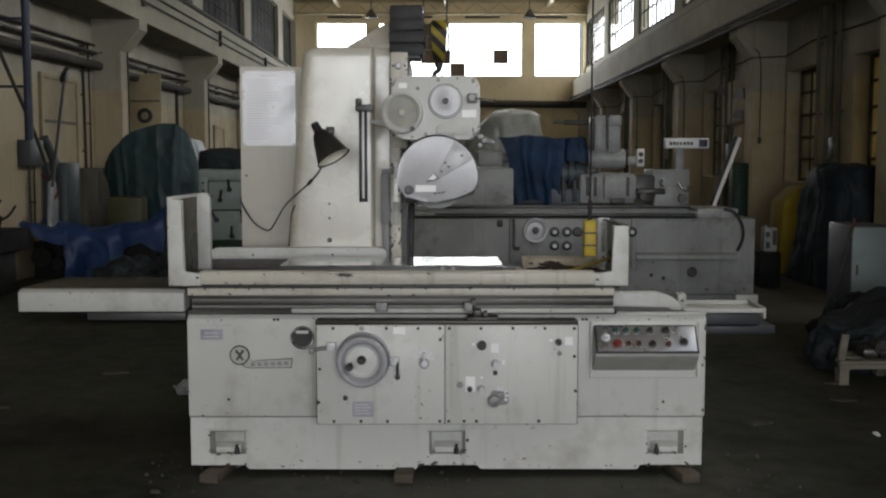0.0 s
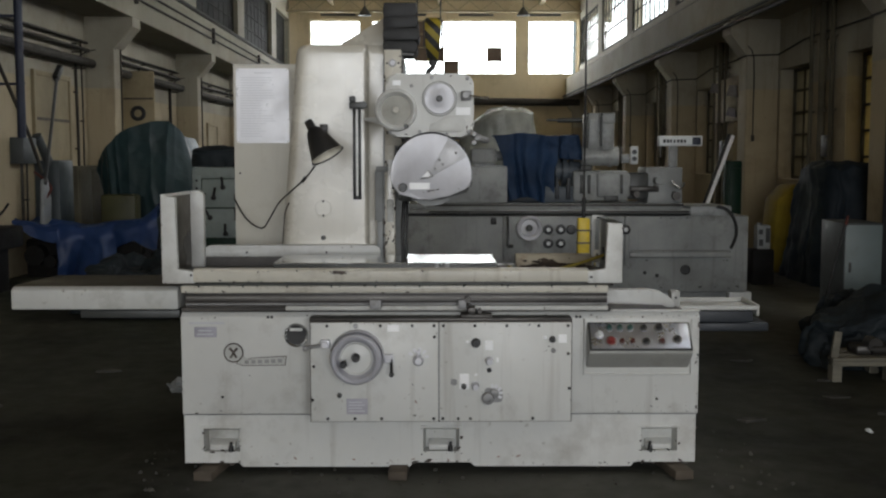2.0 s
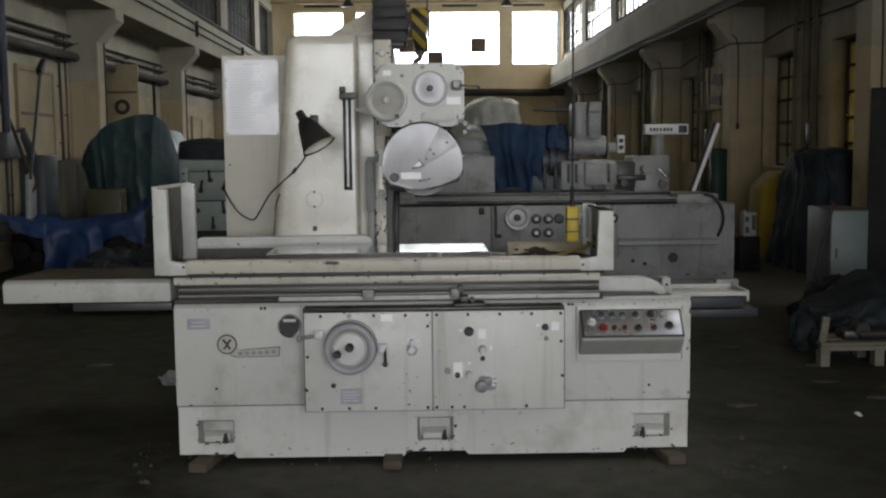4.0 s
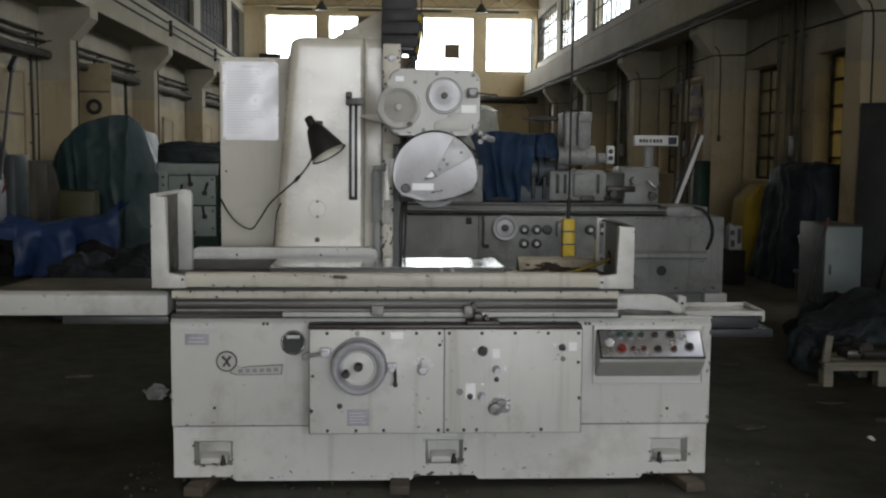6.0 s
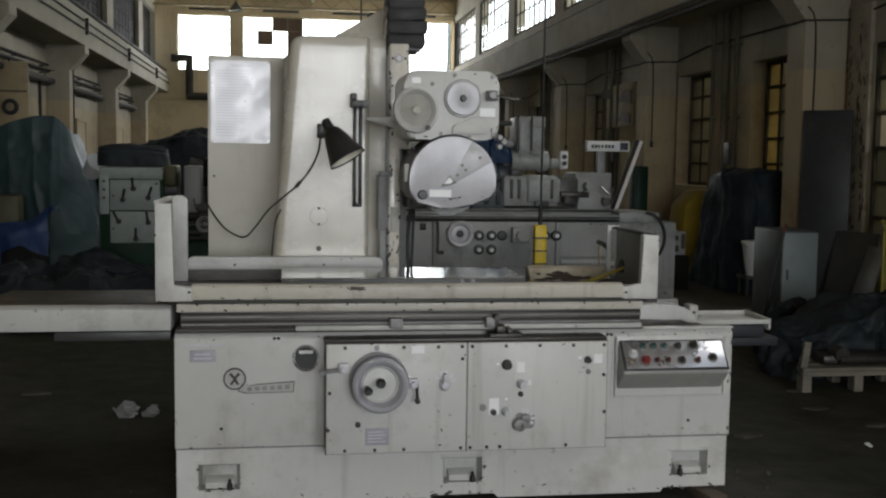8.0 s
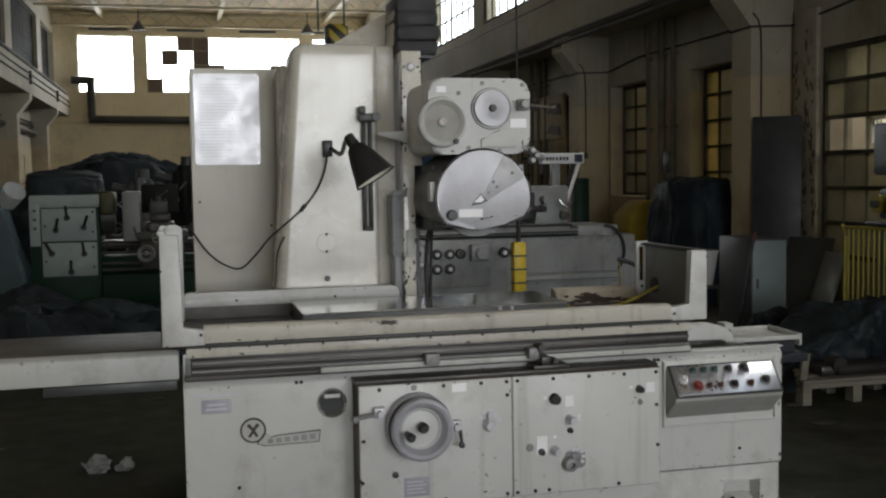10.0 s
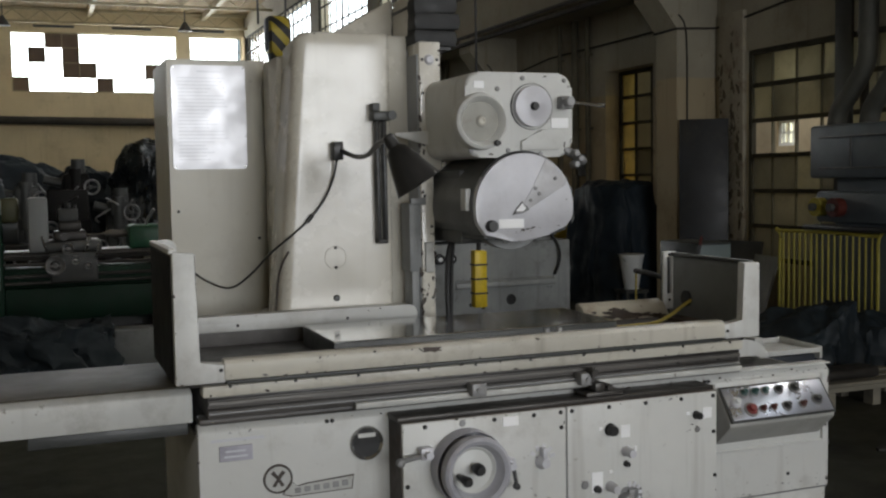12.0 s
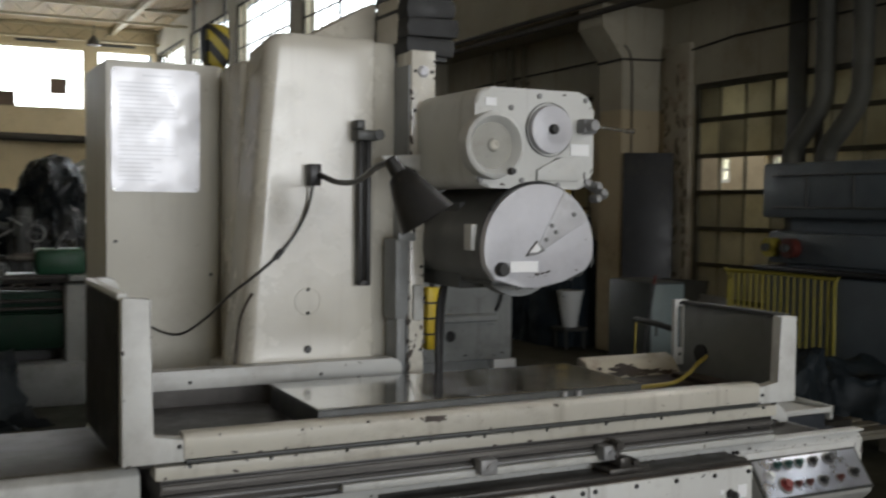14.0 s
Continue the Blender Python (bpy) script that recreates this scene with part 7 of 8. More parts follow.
for x, z, r in ((-1.56, 0.89, 0.075), (-1.40, 0.93, 0.035), (-1.46, 1.03, 0.045), (-1.30, 0.88, 0.03)):
    bm = B()
    lathe_y(bm, x, z, [(0.62 * r, Y - 0.09), (r * 0.72, Y - 0.105), (r, Y - 0.12), (r * 1.1, Y - 0.10), (r, Y - 0.08), (r * 0.6, Y - 0.08)], 24)
    ring = part("handwheel", bm, FITTING, cg)
    bm = B()
    lathe_y(bm, x, z, [(0, Y - 0.13), (0.25 * r, Y - 0.125), (0.3 * r, Y - 0.05)], 14)
    box(bm, x - r * 0.9, x + r * 0.9, Y - 0.095, Y - 0.085, z - 0.008, z + 0.008)
    part("spoke", bm, FITTING, ring)
for x, z, dx in ((-1.33, 1.0, 0.05), (-1.24, 0.94, 0.03), (-1.62, 1.02, -0.04)):
    bm = B()
    tube(bm, [(x, Y - 0.04, z), (x + dx * 0.4, Y - 0.10, z + 0.03), (x + dx, Y - 0.11, z + 0.12)], 0.010, 8, 3)
    part("lever", bm, STEEL, cg)
bm = B()
box(bm, -1.52, -1.36, Y + 0.06, Y + 0.24, 1.25, 1.36, 0.012)
cyl(bm, (-1.44, Y + 0.15, 1.36), (-1.44, Y + 0.15, 1.42), 0.025, None, 12)
tube(bm, [(-1.44, Y + 0.15, 1.41), (-1.40, Y + 0.08, 1.43), (-1.36, Y - 0.02, 1.46)], 0.01, 8, 3)
for x in (-1.50, -1.44, -1.38):
    cyl(bm, (x, Y + 0.09, 1.36), (x, Y + 0.09, 1.39), 0.01, None, 8)
part("tool_post", bm, DARKP, cg)
bm = B()
box(bm, -1.60, -1.26, Y + 0.30, Y + 0.36, 1.25, 1.52, 0.015)
part("chip_shield", bm, DARKB, cg, "dark chip shield behind the tool post")
bm = B()
box(bm, -0.95, -0.58, Y + 0.05, Y + 0.45, 1.0, 1.20, 0.03)
ts = part("tailstock", bm, TAILG, GL, "brighter green tailstock")
bm = B()
cyl(bm, (-1.10, Y + 0.25, 1.13), (-0.93, Y + 0.25, 1.13), 0.035, None, 16)
cyl(bm, (-1.16, Y + 0.25, 1.13), (-1.10, Y + 0.25, 1.13), 0.008, 0.03, 16)
part("quill", bm, DULLST, ts)
bm = B()
tube(bm, [(-0.80, Y + 0.12, 1.19), (-0.79, Y + 0.06, 1.25), (-0.74, Y + 0.0, 1.34)], 0.012, 8, 3)
part("clamp_lever", bm, FITTING, ts)
solo("lathe_cover", drape(-2.26, Y + 0.36, 0.34, 0.36, 0.20, 21, folds=6, fold_amt=0.03, flare=0.02, rough=0.02, z0=1.44, n=90, m=24), TARPD, "dark sheet over the lathe headstock", "sheet")
solo("dark_sheet", drape(-2.35, Y - 0.62, 1.12, 0.42, 0.50, 23, folds=13, fold_amt=0.14, flare=0.15, rough=0.085, n=170, m=40), TARPD, "crumpled dark polythene sheet on the floor", "sheet")
solo("white_box", box(B(), -1.12, -0.62, Y - 0.2, Y + 0.12, 0.0, 0.33, 0.02), GREYP, "grey plastic box below the lathe", "box")

# machines under covers further back on the left
def covered(cx, cy, rx, ry, h, seed, material, label, **kw):
    """A machine hidden by a sheet: the cover, and the body that carries it."""
    t = thing("covered_machine", (cx, cy, 0.0), label, "covered machine")
    part("cover", drape(cx, cy, rx, ry, h, seed, **kw), material, t)
    b = B()
    box(b, cx - rx * 0.55, cx + rx * 0.55, cy - ry * 0.5, cy + ry * 0.5, 0.0, h * 0.62, 0.03)
    part("machine_body", b, GREYP, t)


def along(corners, k, n):
    """A point the share k / n of the way round a closed line of corners."""
    u = k / n * len(corners)
    i, f = int(u) % len(corners), u - int(u)
    return Vector(corners[i]).lerp(Vector(corners[(i + 1) % len(corners)]), f)


def tent(high, low, seed, n=180, m=34, fold=0.085, rough=0.022):
    """A tarpaulin over an angular machine: flat facets between its corners, creases running down from them."""
    off = Vector((seed * 5.1, seed * 2.3, seed))
    mid = sum((Vector(p) for p in high), Vector()) / len(high)
    rows = []
    for j in range(m + 9):
        row = []
        for i in range(n):
            p = along(high, i, n)
            if j < 9:
                p = mid.lerp(p, max(0.02, j / 9))
                p.z -= 0.05 * math.sin(math.pi * j / 9) - 0.03 * math.sin(math.pi * (i / n * len(high) % 1.0)) * j / 9
            else:
                s = (j - 9) / (m - 1)
                q = along(low, i, n)
                out = (p - mid) * Vector((1, 1, 0))
                p.z += 0.03 * math.sin(math.pi * (i / n * len(high) % 1.0))
                p = p.lerp(q, s)
                ph = 0.31 * i + 9 * noise.noise(Vector((i * 0.035, s * 0.9, seed)))
                amp = fold * (0.25 + s) * (0.3 + abs(noise.noise(Vector((i * 0.05, 2.0, seed)))) * 1.8)
                p += out.normalized() * (amp * (1 - 2 * abs(math.sin(ph / 2))) + 0.05 * s * (s - 1))
            p += noise.noise_vector(p * 2.4 + off) * rough * 1.6 + noise.noise_vector(p * 8 + off) * rough * 0.7
            p.z = max(p.z, 0.006)
            row.append(p)
        rows.append(row)
    return rows_mesh(rows, True)


CT = thing("covered_machine", (-4.3, 10.7, 0.0), "angular machine under a dark green tarpaulin", "covered machine")
part("cover", tent([(-3.81, 10.0, 2.06), (-3.64, 10.28, 1.84), (-3.70, 11.3, 1.80), (-4.6, 11.3, 1.80), (-4.96, 10.35, 1.36), (-4.72, 10.05, 1.70), (-4.39, 10.0, 1.97)],
                   [(-3.84, 9.82, 0), (-3.08, 10.2, 0), (-3.2, 11.6, 0), (-4.9, 11.6, 0), (-4.85, 10.3, 0.95), (-4.66, 9.98, 0.62), (-4.35, 9.85, 0.3)], 3, n=196, fold=0.028, rough=0.014), TARPG, CT, smooth=False)
bm = B()
box(bm, -4.7, -3.95, 10.35, 11.1, 0.0, 1.5, 0.03)
part("machine_body", bm, GREYP, CT)
def piecewise(pts, x):
    for (a, c), (b, d) in zip(pts, pts[1:]):
        if x <= b:
            return c + (d - c) * max(0.0, (x - a) / (b - a))
    return pts[-1][1]


# blue tarpaulin in swags over a low dark machine
edge = [(-5.31, 0.76), (-5.14, 0.74), (-4.95, 0.69), (-4.72, 0.66), (-4.30, 0.70), (-3.9, 0.73), (-3.72, 0.76), (-3.60, 0.88), (-3.50, 0.98)]
hem = [(-5.31, 0.71), (-5.08, 0.57), (-4.9, 0.49), (-4.75, 0.47), (-4.72, 0.03), (-4.42, 0.03), (-4.30, 0.12), (-4.06, 0.10), (-4.03, 0.40), (-3.8, 0.50), (-3.62, 0.40), (-3.50, 0.36)]
rows = []
for j in range(46):
    row = []
    for i in range(190):
        x = -5.31 + 1.81 * i / 189
        top_z, low_z = piecewise(edge, x), piecewise(hem, x)
        if j < 14:
            s_ = j / 13
            q = Vector((x, 8.98 - 0.76 * s_, top_z - 0.05 * math.sin(math.pi * s_) + 0.03 * s_ * math.sin(9 * x)))
        else:
            s_ = (j - 13) / 32
            q = Vector((x, 8.20 - 0.10 * math.sin(min(1.0, 3 * s_) * math.pi / 2), top_z + (low_z - top_z) * s_))
            drop = top_z - q.z
            ph = 5.5 * x + 3.0 * noise.noise(Vector((x * 1.6, q.z * 0.6, 6.0)))
            q.y += min(0.12, 0.20 * drop) * (1 - 2 * abs(math.sin(ph))) * (0.6 + abs(noise.noise(Vector((x * 3, 1.0, 2.0)))) * 1.2)
            q.x += 0.08 * drop * noise.noise(Vector((x * 2, q.z, 9.0)))
        q += noise.noise_vector(q * 3.1) * 0.03 + noise.noise_vector(q * 9) * 0.012
        row.append(q)
    rows.append(row)
CB = thing("covered_machine", (-4.45, 8.55, 0.0), "low dark machine half under a bright blue tarpaulin", "covered machine")
part("cover", rows_mesh(rows, False), TARPB, CB)
bm = B()
box(bm, -5.28, -3.66, 8.42, 8.9, 0.0, 0.50, 0.04)
for x, z, r in ((-5.1, 0.30, 0.13), (-4.9, 0.22, 0.08), (-3.86, 0.36, 0.12)):
    cyl(bm, (x, 8.24, z), (x, 8.44, z), r, None, 20)
part("machine_body", bm, DARKB, CB)
solo("olive_box", box(B(), -4.55, -4.08, 9.2, 9.5, 0.0, 1.04, 0.03), OLIVE, "dull olive steel box behind the blue tarpaulin", "box")
covered(-2.7, 13.6, 1.4, 0.7, 1.95, 8, TARPD, "machine under a dark grey cover", folds=10, fold_amt=0.05, flare=0.12, top=lambda x, y: 0.84 + 0.16 * math.sin(2.2 * x + 0.8), rough=0.05, n=130, m=40)
covered(-2.55, 20.5, 2.0, 0.9, 2.15, 9, TARPD, "wide machine under a dark blue-grey cover", folds=10, fold_amt=0.05, flare=0.12, top=lambda x, y: 0.84 + 0.16 * math.cos(2.2 * x), rough=0.06, n=130, m=40)
covered(-1.1, 13.7, 1.05, 0.6, 1.86, 27, TARPD, "heaped machine parts under a dark sheet", folds=12, fold_amt=0.08, flare=0.12, top=lambda x, y: 0.86 + 0.14 * math.sin(4.5 * x + 1.0), rough=0.07, n=130, m=40)
covered(1.27, 16.5, 0.77, 0.7, 2.58, 12, FILM, "machine under translucent greyish polythene", top=lambda x, y: 0.93 + 0.07 * math.tanh(3 * x + 1.2), folds=9, fold_amt=0.05, flare=0.10, rough=0.035, n=130, m=40)

covered(-0.21, 12.0, 0.47, 0.45, 2.16, 15, POLYD, "tall machine under crumpled shiny black polythene", folds=13, fold_amt=0.10, flare=0.14, top=lambda x, y: 0.90 + 0.10 * math.cos(2.4 * x), rough=0.06, n=150, m=44)


def old_machine(x, y, h, w, seed, paint, label):
    """A small upright milling machine: base, column, head with motor, table and handwheels."""
    r = random.Random(seed)
    t = thing("milling_machine", (x, y, 0.0), label, "machine tool")
    bm = B()
    box(bm, x - 0.32 * w, x + 0.32 * w, y - 0.3, y + 0.4, 0.0, 0.14, 0.03)
    prism(bm, [(x - 0.22 * w, 0.14), (x + 0.22 * w, 0.14), (x + 0.15 * w, h * 0.8), (x - 0.15 * w, h * 0.8)], "y", y, y + 0.32, 0.03)
    part("column", bm, paint, t)
    bm = B()
    box(bm, x - 0.14 * w, x + 0.16 * w, y - 0.34, y + 0.36, h * 0.76, h * 0.9, 0.05)
    cyl(bm, (x, y - 0.28, h * 0.58), (x, y - 0.28, h * 0.93), 0.085, None, 20)
    cyl(bm, (x, y - 0.28, h * 0.5), (x, y - 0.28, h * 0.58), 0.04, None, 16)
    part("head", bm, paint, t)
    bm = B()
    cyl(bm, (x + 0.05, y + 0.05, h * 0.88), (x + 0.05, y + 0.05, h), 0.10, 0.09, 20)
    cyl(bm, (x - 0.16 * w, y - 0.1, h * 0.83), (x - 0.36 * w, y - 0.1, h * 0.86), 0.06, None, 16)
    part("motor", bm, DARKP, t)
    bm = B()
    box(bm, x - 0.52 * w, x + 0.5 * w, y - 0.42, y - 0.12, h * 0.42, h * 0.47, 0.012)
    box(bm, x - 0.16 * w, x + 0.16 * w, y - 0.40, y + 0.02, h * 0.24, h * 0.42, 0.03)
    part("table", bm, OILY, t)
    for dx, dy, z, rad in ((-0.30, -0.36, 0.52, 0.09), (0.18, -0.38, 0.80, 0.10), (-0.08, -0.48, 0.36, 0.10)):
        bm = B()
        lathe_y(bm, x + dx * w, z * h, [(0.8 * rad, y + dy - 0.02), (rad, y + dy - 0.03), (rad * 1.08, y + dy - 0.01), (rad, y + dy + 0.01), (0.8 * rad, y + dy)], 22)
        wheel = part("handwheel", bm, FITTING, t)
        bm = B()
        cyl(bm, (x + dx * w, y + dy - 0.04, z * h), (x + dx * w, y + 0.0, z * h), 0.022, None, 10)
        box(bm, x + dx * w - 0.85 * rad, x + dx * w + 0.85 * rad, y + dy - 0.018, y + dy - 0.004, z * h - 0.012, z * h + 0.012)
        part("spoke", bm, DARKP, wheel)
    for k in range(3):
        bm = B()
        lx, lz = x + r.uniform(-0.3, 0.3) * w, h * r.uniform(0.6, 0.92)
        tube(bm, [(lx, y - 0.2, lz), (lx + r.uniform(-0.1, 0.1), y - 0.34, lz + 0.06), (lx + r.uniform(-0.2, 0.2), y - 0.4, lz + 0.17)], 0.012, 8, 3)
        part("lever", bm, FITTING, t)


old_machine(-1.80, 11.4, 1.72, 1.0, 4, DARKP, "dark grey upright milling machine with handwheels")
old_machine(-1.18, 11.7, 1.90, 1.1, 7, DARKB, "blackened upright milling machine with round motor")
old_machine(-0.72, 10.6, 1.5, 0.8, 12, DARKP, "small dark milling machine behind the lathe")

# things on and along the left wall
bm = B()
tube(bm, [(XL + 0.5, 7.6, BEAM0), (XL + 0.5, 7.6, 3.0), (XL + 0.5, 7.6, 2.1), (XL + 0.49, 7.62, 1.78)], 0.05, 12, 3)
for z in (2.4, 3.2):
    box(bm, XL + 0.002, XL + 0.5, 7.585, 7.615, z, z + 0.03, 0.004)
solo("down_pipe", bm, PIPEB, "dark blue vertical pipe by the wall", "pipe")
bm = B()
tube(bm, [(XL + 0.45, 6.6, 3.1), (XL + 0.42, 7.2, 2.6), (XL + 0.4, 8.0, 1.9), (XL + 0.35, 8.6, 1.35)], 0.022, 8, 5)
tube(bm, [(XL + 0.2, 6.9, 3.2), (XL + 0.22, 6.95, 2.2), (XL + 0.2, 7.0, 1.4)], 0.022, 8, 4)
solo("slack_cable", bm, PIPE, "thick dark cable sagging down the wall", "cable")
SB = thing("switch_box", (XL, 7.7, 1.3), "grey wall switch boxes with conduit", "switch box")
for y0, y1, z0, z1 in ((8.45, 8.9, 1.46, 1.80), (6.95, 7.2, 1.35, 1.65)):
    bm = B()
    box(bm, XL, XL + 0.18, y0, y1, z0, z1, 0.015)
    part("box", bm, CABM if y0 > 8 else SLATE, SB)
    bm = B()
    cyl(bm, (XL + 0.06, (y0 + y1) / 2, z1), (XL + 0.06, (y0 + y1) / 2, 3.2), 0.02, None, 8)
    cyl(bm, (XL + 0.06, (y0 + y1) / 2, 0.6), (XL + 0.06, (y0 + y1) / 2, z0), 0.02, None, 8)
    part("conduit", bm, PIPE, SB)
bm = B()
cyl(bm, (XL + 0.16, 9.02, 1.80), (XL + 0.22, 9.30, 1.38), 0.055, 0.07, 16)
cyl(bm, (XL + 0.155, 9.0, 1.80), (XL + 0.15, 8.98, 1.84), 0.062, None, 16)
solo("pipe_stub", bm, CABM, "grey-green pipe stub beside the switch boxes", "pipe")
BR = thing("long_pole", (-5.1, 9.2, 0.0), "long pole with a block head leaning on the wall", "pole")
bm = B()
cyl(bm, (-5.1, 8.7, 1.2), (-5.36, 10.0, 2.72), 0.022, None, 8)
part("shaft", bm, DARKP, BR)
bm = rbox(B(), pose(-5.36, 10.03, 2.74, 40, 0, 0), 0.08, 0.28, 0.09, 0.01)
part("head", bm, BLACK, BR)
for y0, y1, z0, z1, nm in ((9.3, 10.6, 0.9, 2.66, 0), (14.9, 15.9, 0.0, 2.25, 0), (20.2, 21.2, 0.0, 2.3, 0), (26.0, 27.0, 0, 2.3, 0)):
    DR = thing("wall_panel", (XL, (y0 + y1) / 2, z0), "tan boarded-up opening in the wall with wooden frame", "panel", group="boarded openings")
    bm = B()
    box(bm, XL, XL + 0.03, y0, y1, z0, z1)
    part("board", bm, BOARD, DR, smooth=False)
    bm = B()
    for a, b, c, d in ((y0 - 0.07, y0, z0, z1 + 0.07), (y1, y1 + 0.07, z0, z1 + 0.07), (y0, y1, z1, z1 + 0.07)):
        box(bm, XL, XL + 0.05, a, b, c, d, 0.006)
    part("frame", bm, BOARD, DR)
    bm = B()
    for k in (1, 2):
        z = z0 + (z1 - z0) * k / 3
        box(bm, XL + 0.03, XL + 0.042, y0, y1, z - 0.02, z + 0.02)
    part("batten", bm, WOODP, DR)
bm = B()
pts = [(-5.165 + 0.10 * math.cos(2 * math.pi * i / 20), 13.335, 2.31 + 0.10 * math.sin(2 * math.pi * i / 20)) for i in range(21)]
tube(bm, pts, 0.035, 8, 2)
solo("hose_coil", bm, RUBBER, "coiled dark hose hanging on the open door leaf", "hose")
# door leaf, cables and small boxes along the wall
bm = B()
DL = thing("door_leaf", (-5.17, 13.4, 0.0), "tan timber door leaf standing open from the wall", "door")
box(bm, XL + 0.005, -4.89, 13.375, 13.42, 0.0, 3.04, 0.006)
part("leaf", bm, BOARD, DL)
for z in (0.25, 1.2, 2.55):
    bm = B()
    box(bm, XL + 0.03, -4.91, 13.355, 13.376, z, z + 0.03, 0.004)
    part("batten", bm, WOODP, DL)
bm = B()
box(bm, XL + 0.02, XL + 0.16, 13.75, 13.95, 2.45, 2.95, 0.01)
solo("fuse_box", bm, DARKP, "dark fuse box high on the wall", "fuse box")
for y, z0, z1, r in ((8.9, 0.6, 2.9, 0.012), (10.95, 0.4, 2.95, 0.02), (11.2, 0.9, 3.3, 0.012), (14.35, 0.5, 3.2, 0.02), (16.6, 0.3, 3.0, 0.03), (18.6, 0.3, 3.0, 0.02), (19.4, 0.8, 3.1, 0.015)):
    bm = B()
    tube(bm, [(XL + 0.03, y, z0), (XL + 0.035, y + 0.02, (z0 + z1) / 2), (XL + 0.03, y, z1)], r, 8, 3)
    for k in range(3):
        z = z0 + (z1 - z0) * (k + 0.5) / 3
        box(bm, XL, XL + 0.05, y - r - 0.02, y + r + 0.02, z - 0.01, z + 0.01)
    solo("wall_conduit", bm, PIPE, "dark conduit running up the plastered wall", "conduit", group="wall conduits")
for k, y in enumerate(PIL_L[2:6]):
    bm = B()
    tube(bm, [(XL + 0.46, y + 0.1, 3.3), (XL + 0.465, y + 0.1, 2.4), (XL + 0.46, y + 0.1, 1.2)], 0.012, 8, 3)
    tube(bm, [(XL + 0.46, y - 0.15, 3.24), (XL + 0.1, y - 0.235, 3.2), (XL + 0.03, y - 0.5, 3.1)], 0.010, 8, 3)
    solo("wall_conduit", bm, PIPE, "thin dark wire running down the column", "conduit", group="wall conduits")
bm = B()
tube(bm, [(XL + 0.1, 9.0, 1.35), (XL + 0.35, 8.9, 1.15), (XL + 0.3, 8.75, 0.95), (XL + 0.25, 8.9, 0.7), (XL + 0.4, 9.0, 0.45)], 0.018, 8, 6)
solo("red_cable", bm, DULLRED, "dull red cable hanging by the switch boxes", "cable")
bm = B()
prism(bm, [(8.62, 0.45), (8.92, 0.4), (8.95, 1.0), (8.85, 1.28), (8.7, 1.25)], "x", XL + 0.28, XL + 0.34, 0.02)
solo("pale_cloth", bm, GREYP, "pale cloth hung by the switch boxes", "cloth")
# cupboard in a darkened copy of the tan board, wall shadow painted in
bm = B()
box(bm, XL + 0.02, XL + 0.3, 10.1, 11.3, 0.0, 1.42, 0.02)
box(bm, XL + 0.3, XL + 0.315, 10.15, 10.68, 0.1, 1.36, 0.005)
box(bm, XL + 0.3, XL + 0.315, 10.72, 11.25, 0.1, 1.36, 0.005)
solo("low_cupboard", bm, BOARDL, "dirty tan low cupboard in a shaded tone against the wall", "cupboard")
solo("wall_cabinet", box(B(), XL + 0.02, XL + 0.36, 9.2, 9.75, 0.0, 1.5, 0.015), CABD, "narrow dark grey-green steel cabinet by the wall", "cabinet")
bm = B()
box(bm, XL + 0.02, XL + 0.6, 5.9, 7.3, 0.5, 0.75, 0.03)
box(bm, XL + 0.1, XL + 0.5, 6.1, 7.1, 0.0, 0.5, 0.03)
for y, z in ((6.2, 0.86), (6.6, 0.92), (7.0, 0.84)):
    cyl(bm, (XL + 0.3, y, 0.74), (XL + 0.34, y + 0.03, z + 0.06), 0.06, 0.045, 14)
    tube(bm, [(XL + 0.34, y, z), (XL + 0.48, y - 0.05, z + 0.06), (XL + 0.56, y - 0.02, z + 0.18)], 0.014, 8, 3)
solo("small_machine", bm, DARKB, "blackened small machine with handles by the wall", "machine tool")
bm = B()
cyl(bm, (-3.34, 9.97, 1.31), (-3.22, 9.82, 1.46), 0.11, 0.14, 20, False)
cyl(bm, (-3.34, 9.97, 1.31), (-3.37, 10.0, 1.26), 0.11, 0.05, 20)
solo("lamp_reflector", bm, WHITEP, "white round lamp reflector on the covered machine", "lamp")

# crumbs of rubble round the machine
rnd = random.Random(9)
bm = B()
for i in range(260):
    x, y, s_ = rnd.uniform(-1.5, 1.7), rnd.uniform(-0.32, 0.9), 0.003 + 0.011 * rnd.random() ** 3
    g = bmesh.ops.create_icosphere(bm, subdivisions=1, radius=s_, matrix=Matrix.Translation((x, y, s_ * 0.5)))
    for v in g["verts"]:
        v.co += Vector((rnd.uniform(-1, 1), rnd.uniform(-1, 1), 0)) * s_ * 0.4
solo("rubble", bm, GRIT, "crumbs of grey rubble under the machine", "rubble", kind="stuff")
for i in range(14):
    x, y = rnd.choice(((rnd.uniform(1.7, 3.6), rnd.uniform(-0.5, 3.5)), (rnd.uniform(-3.0, -1.4), rnd.uniform(0.5, 3.8))))
    bm = B()
    n_ = rnd.randint(5, 8)
    prism(bm, [(x + rnd.uniform(0.02, 0.07) * math.cos(6.283 * k / n_) * 1.6, y + rnd.uniform(0.02, 0.06) * math.sin(6.283 * k / n_)) for k in range(n_)], "z", 0.0, rnd.uniform(0.004, 0.015))
    solo("floor_scrap", bm, GRIT, "flat grey scrap lying on the floor", "scrap", group="scraps on the floor")

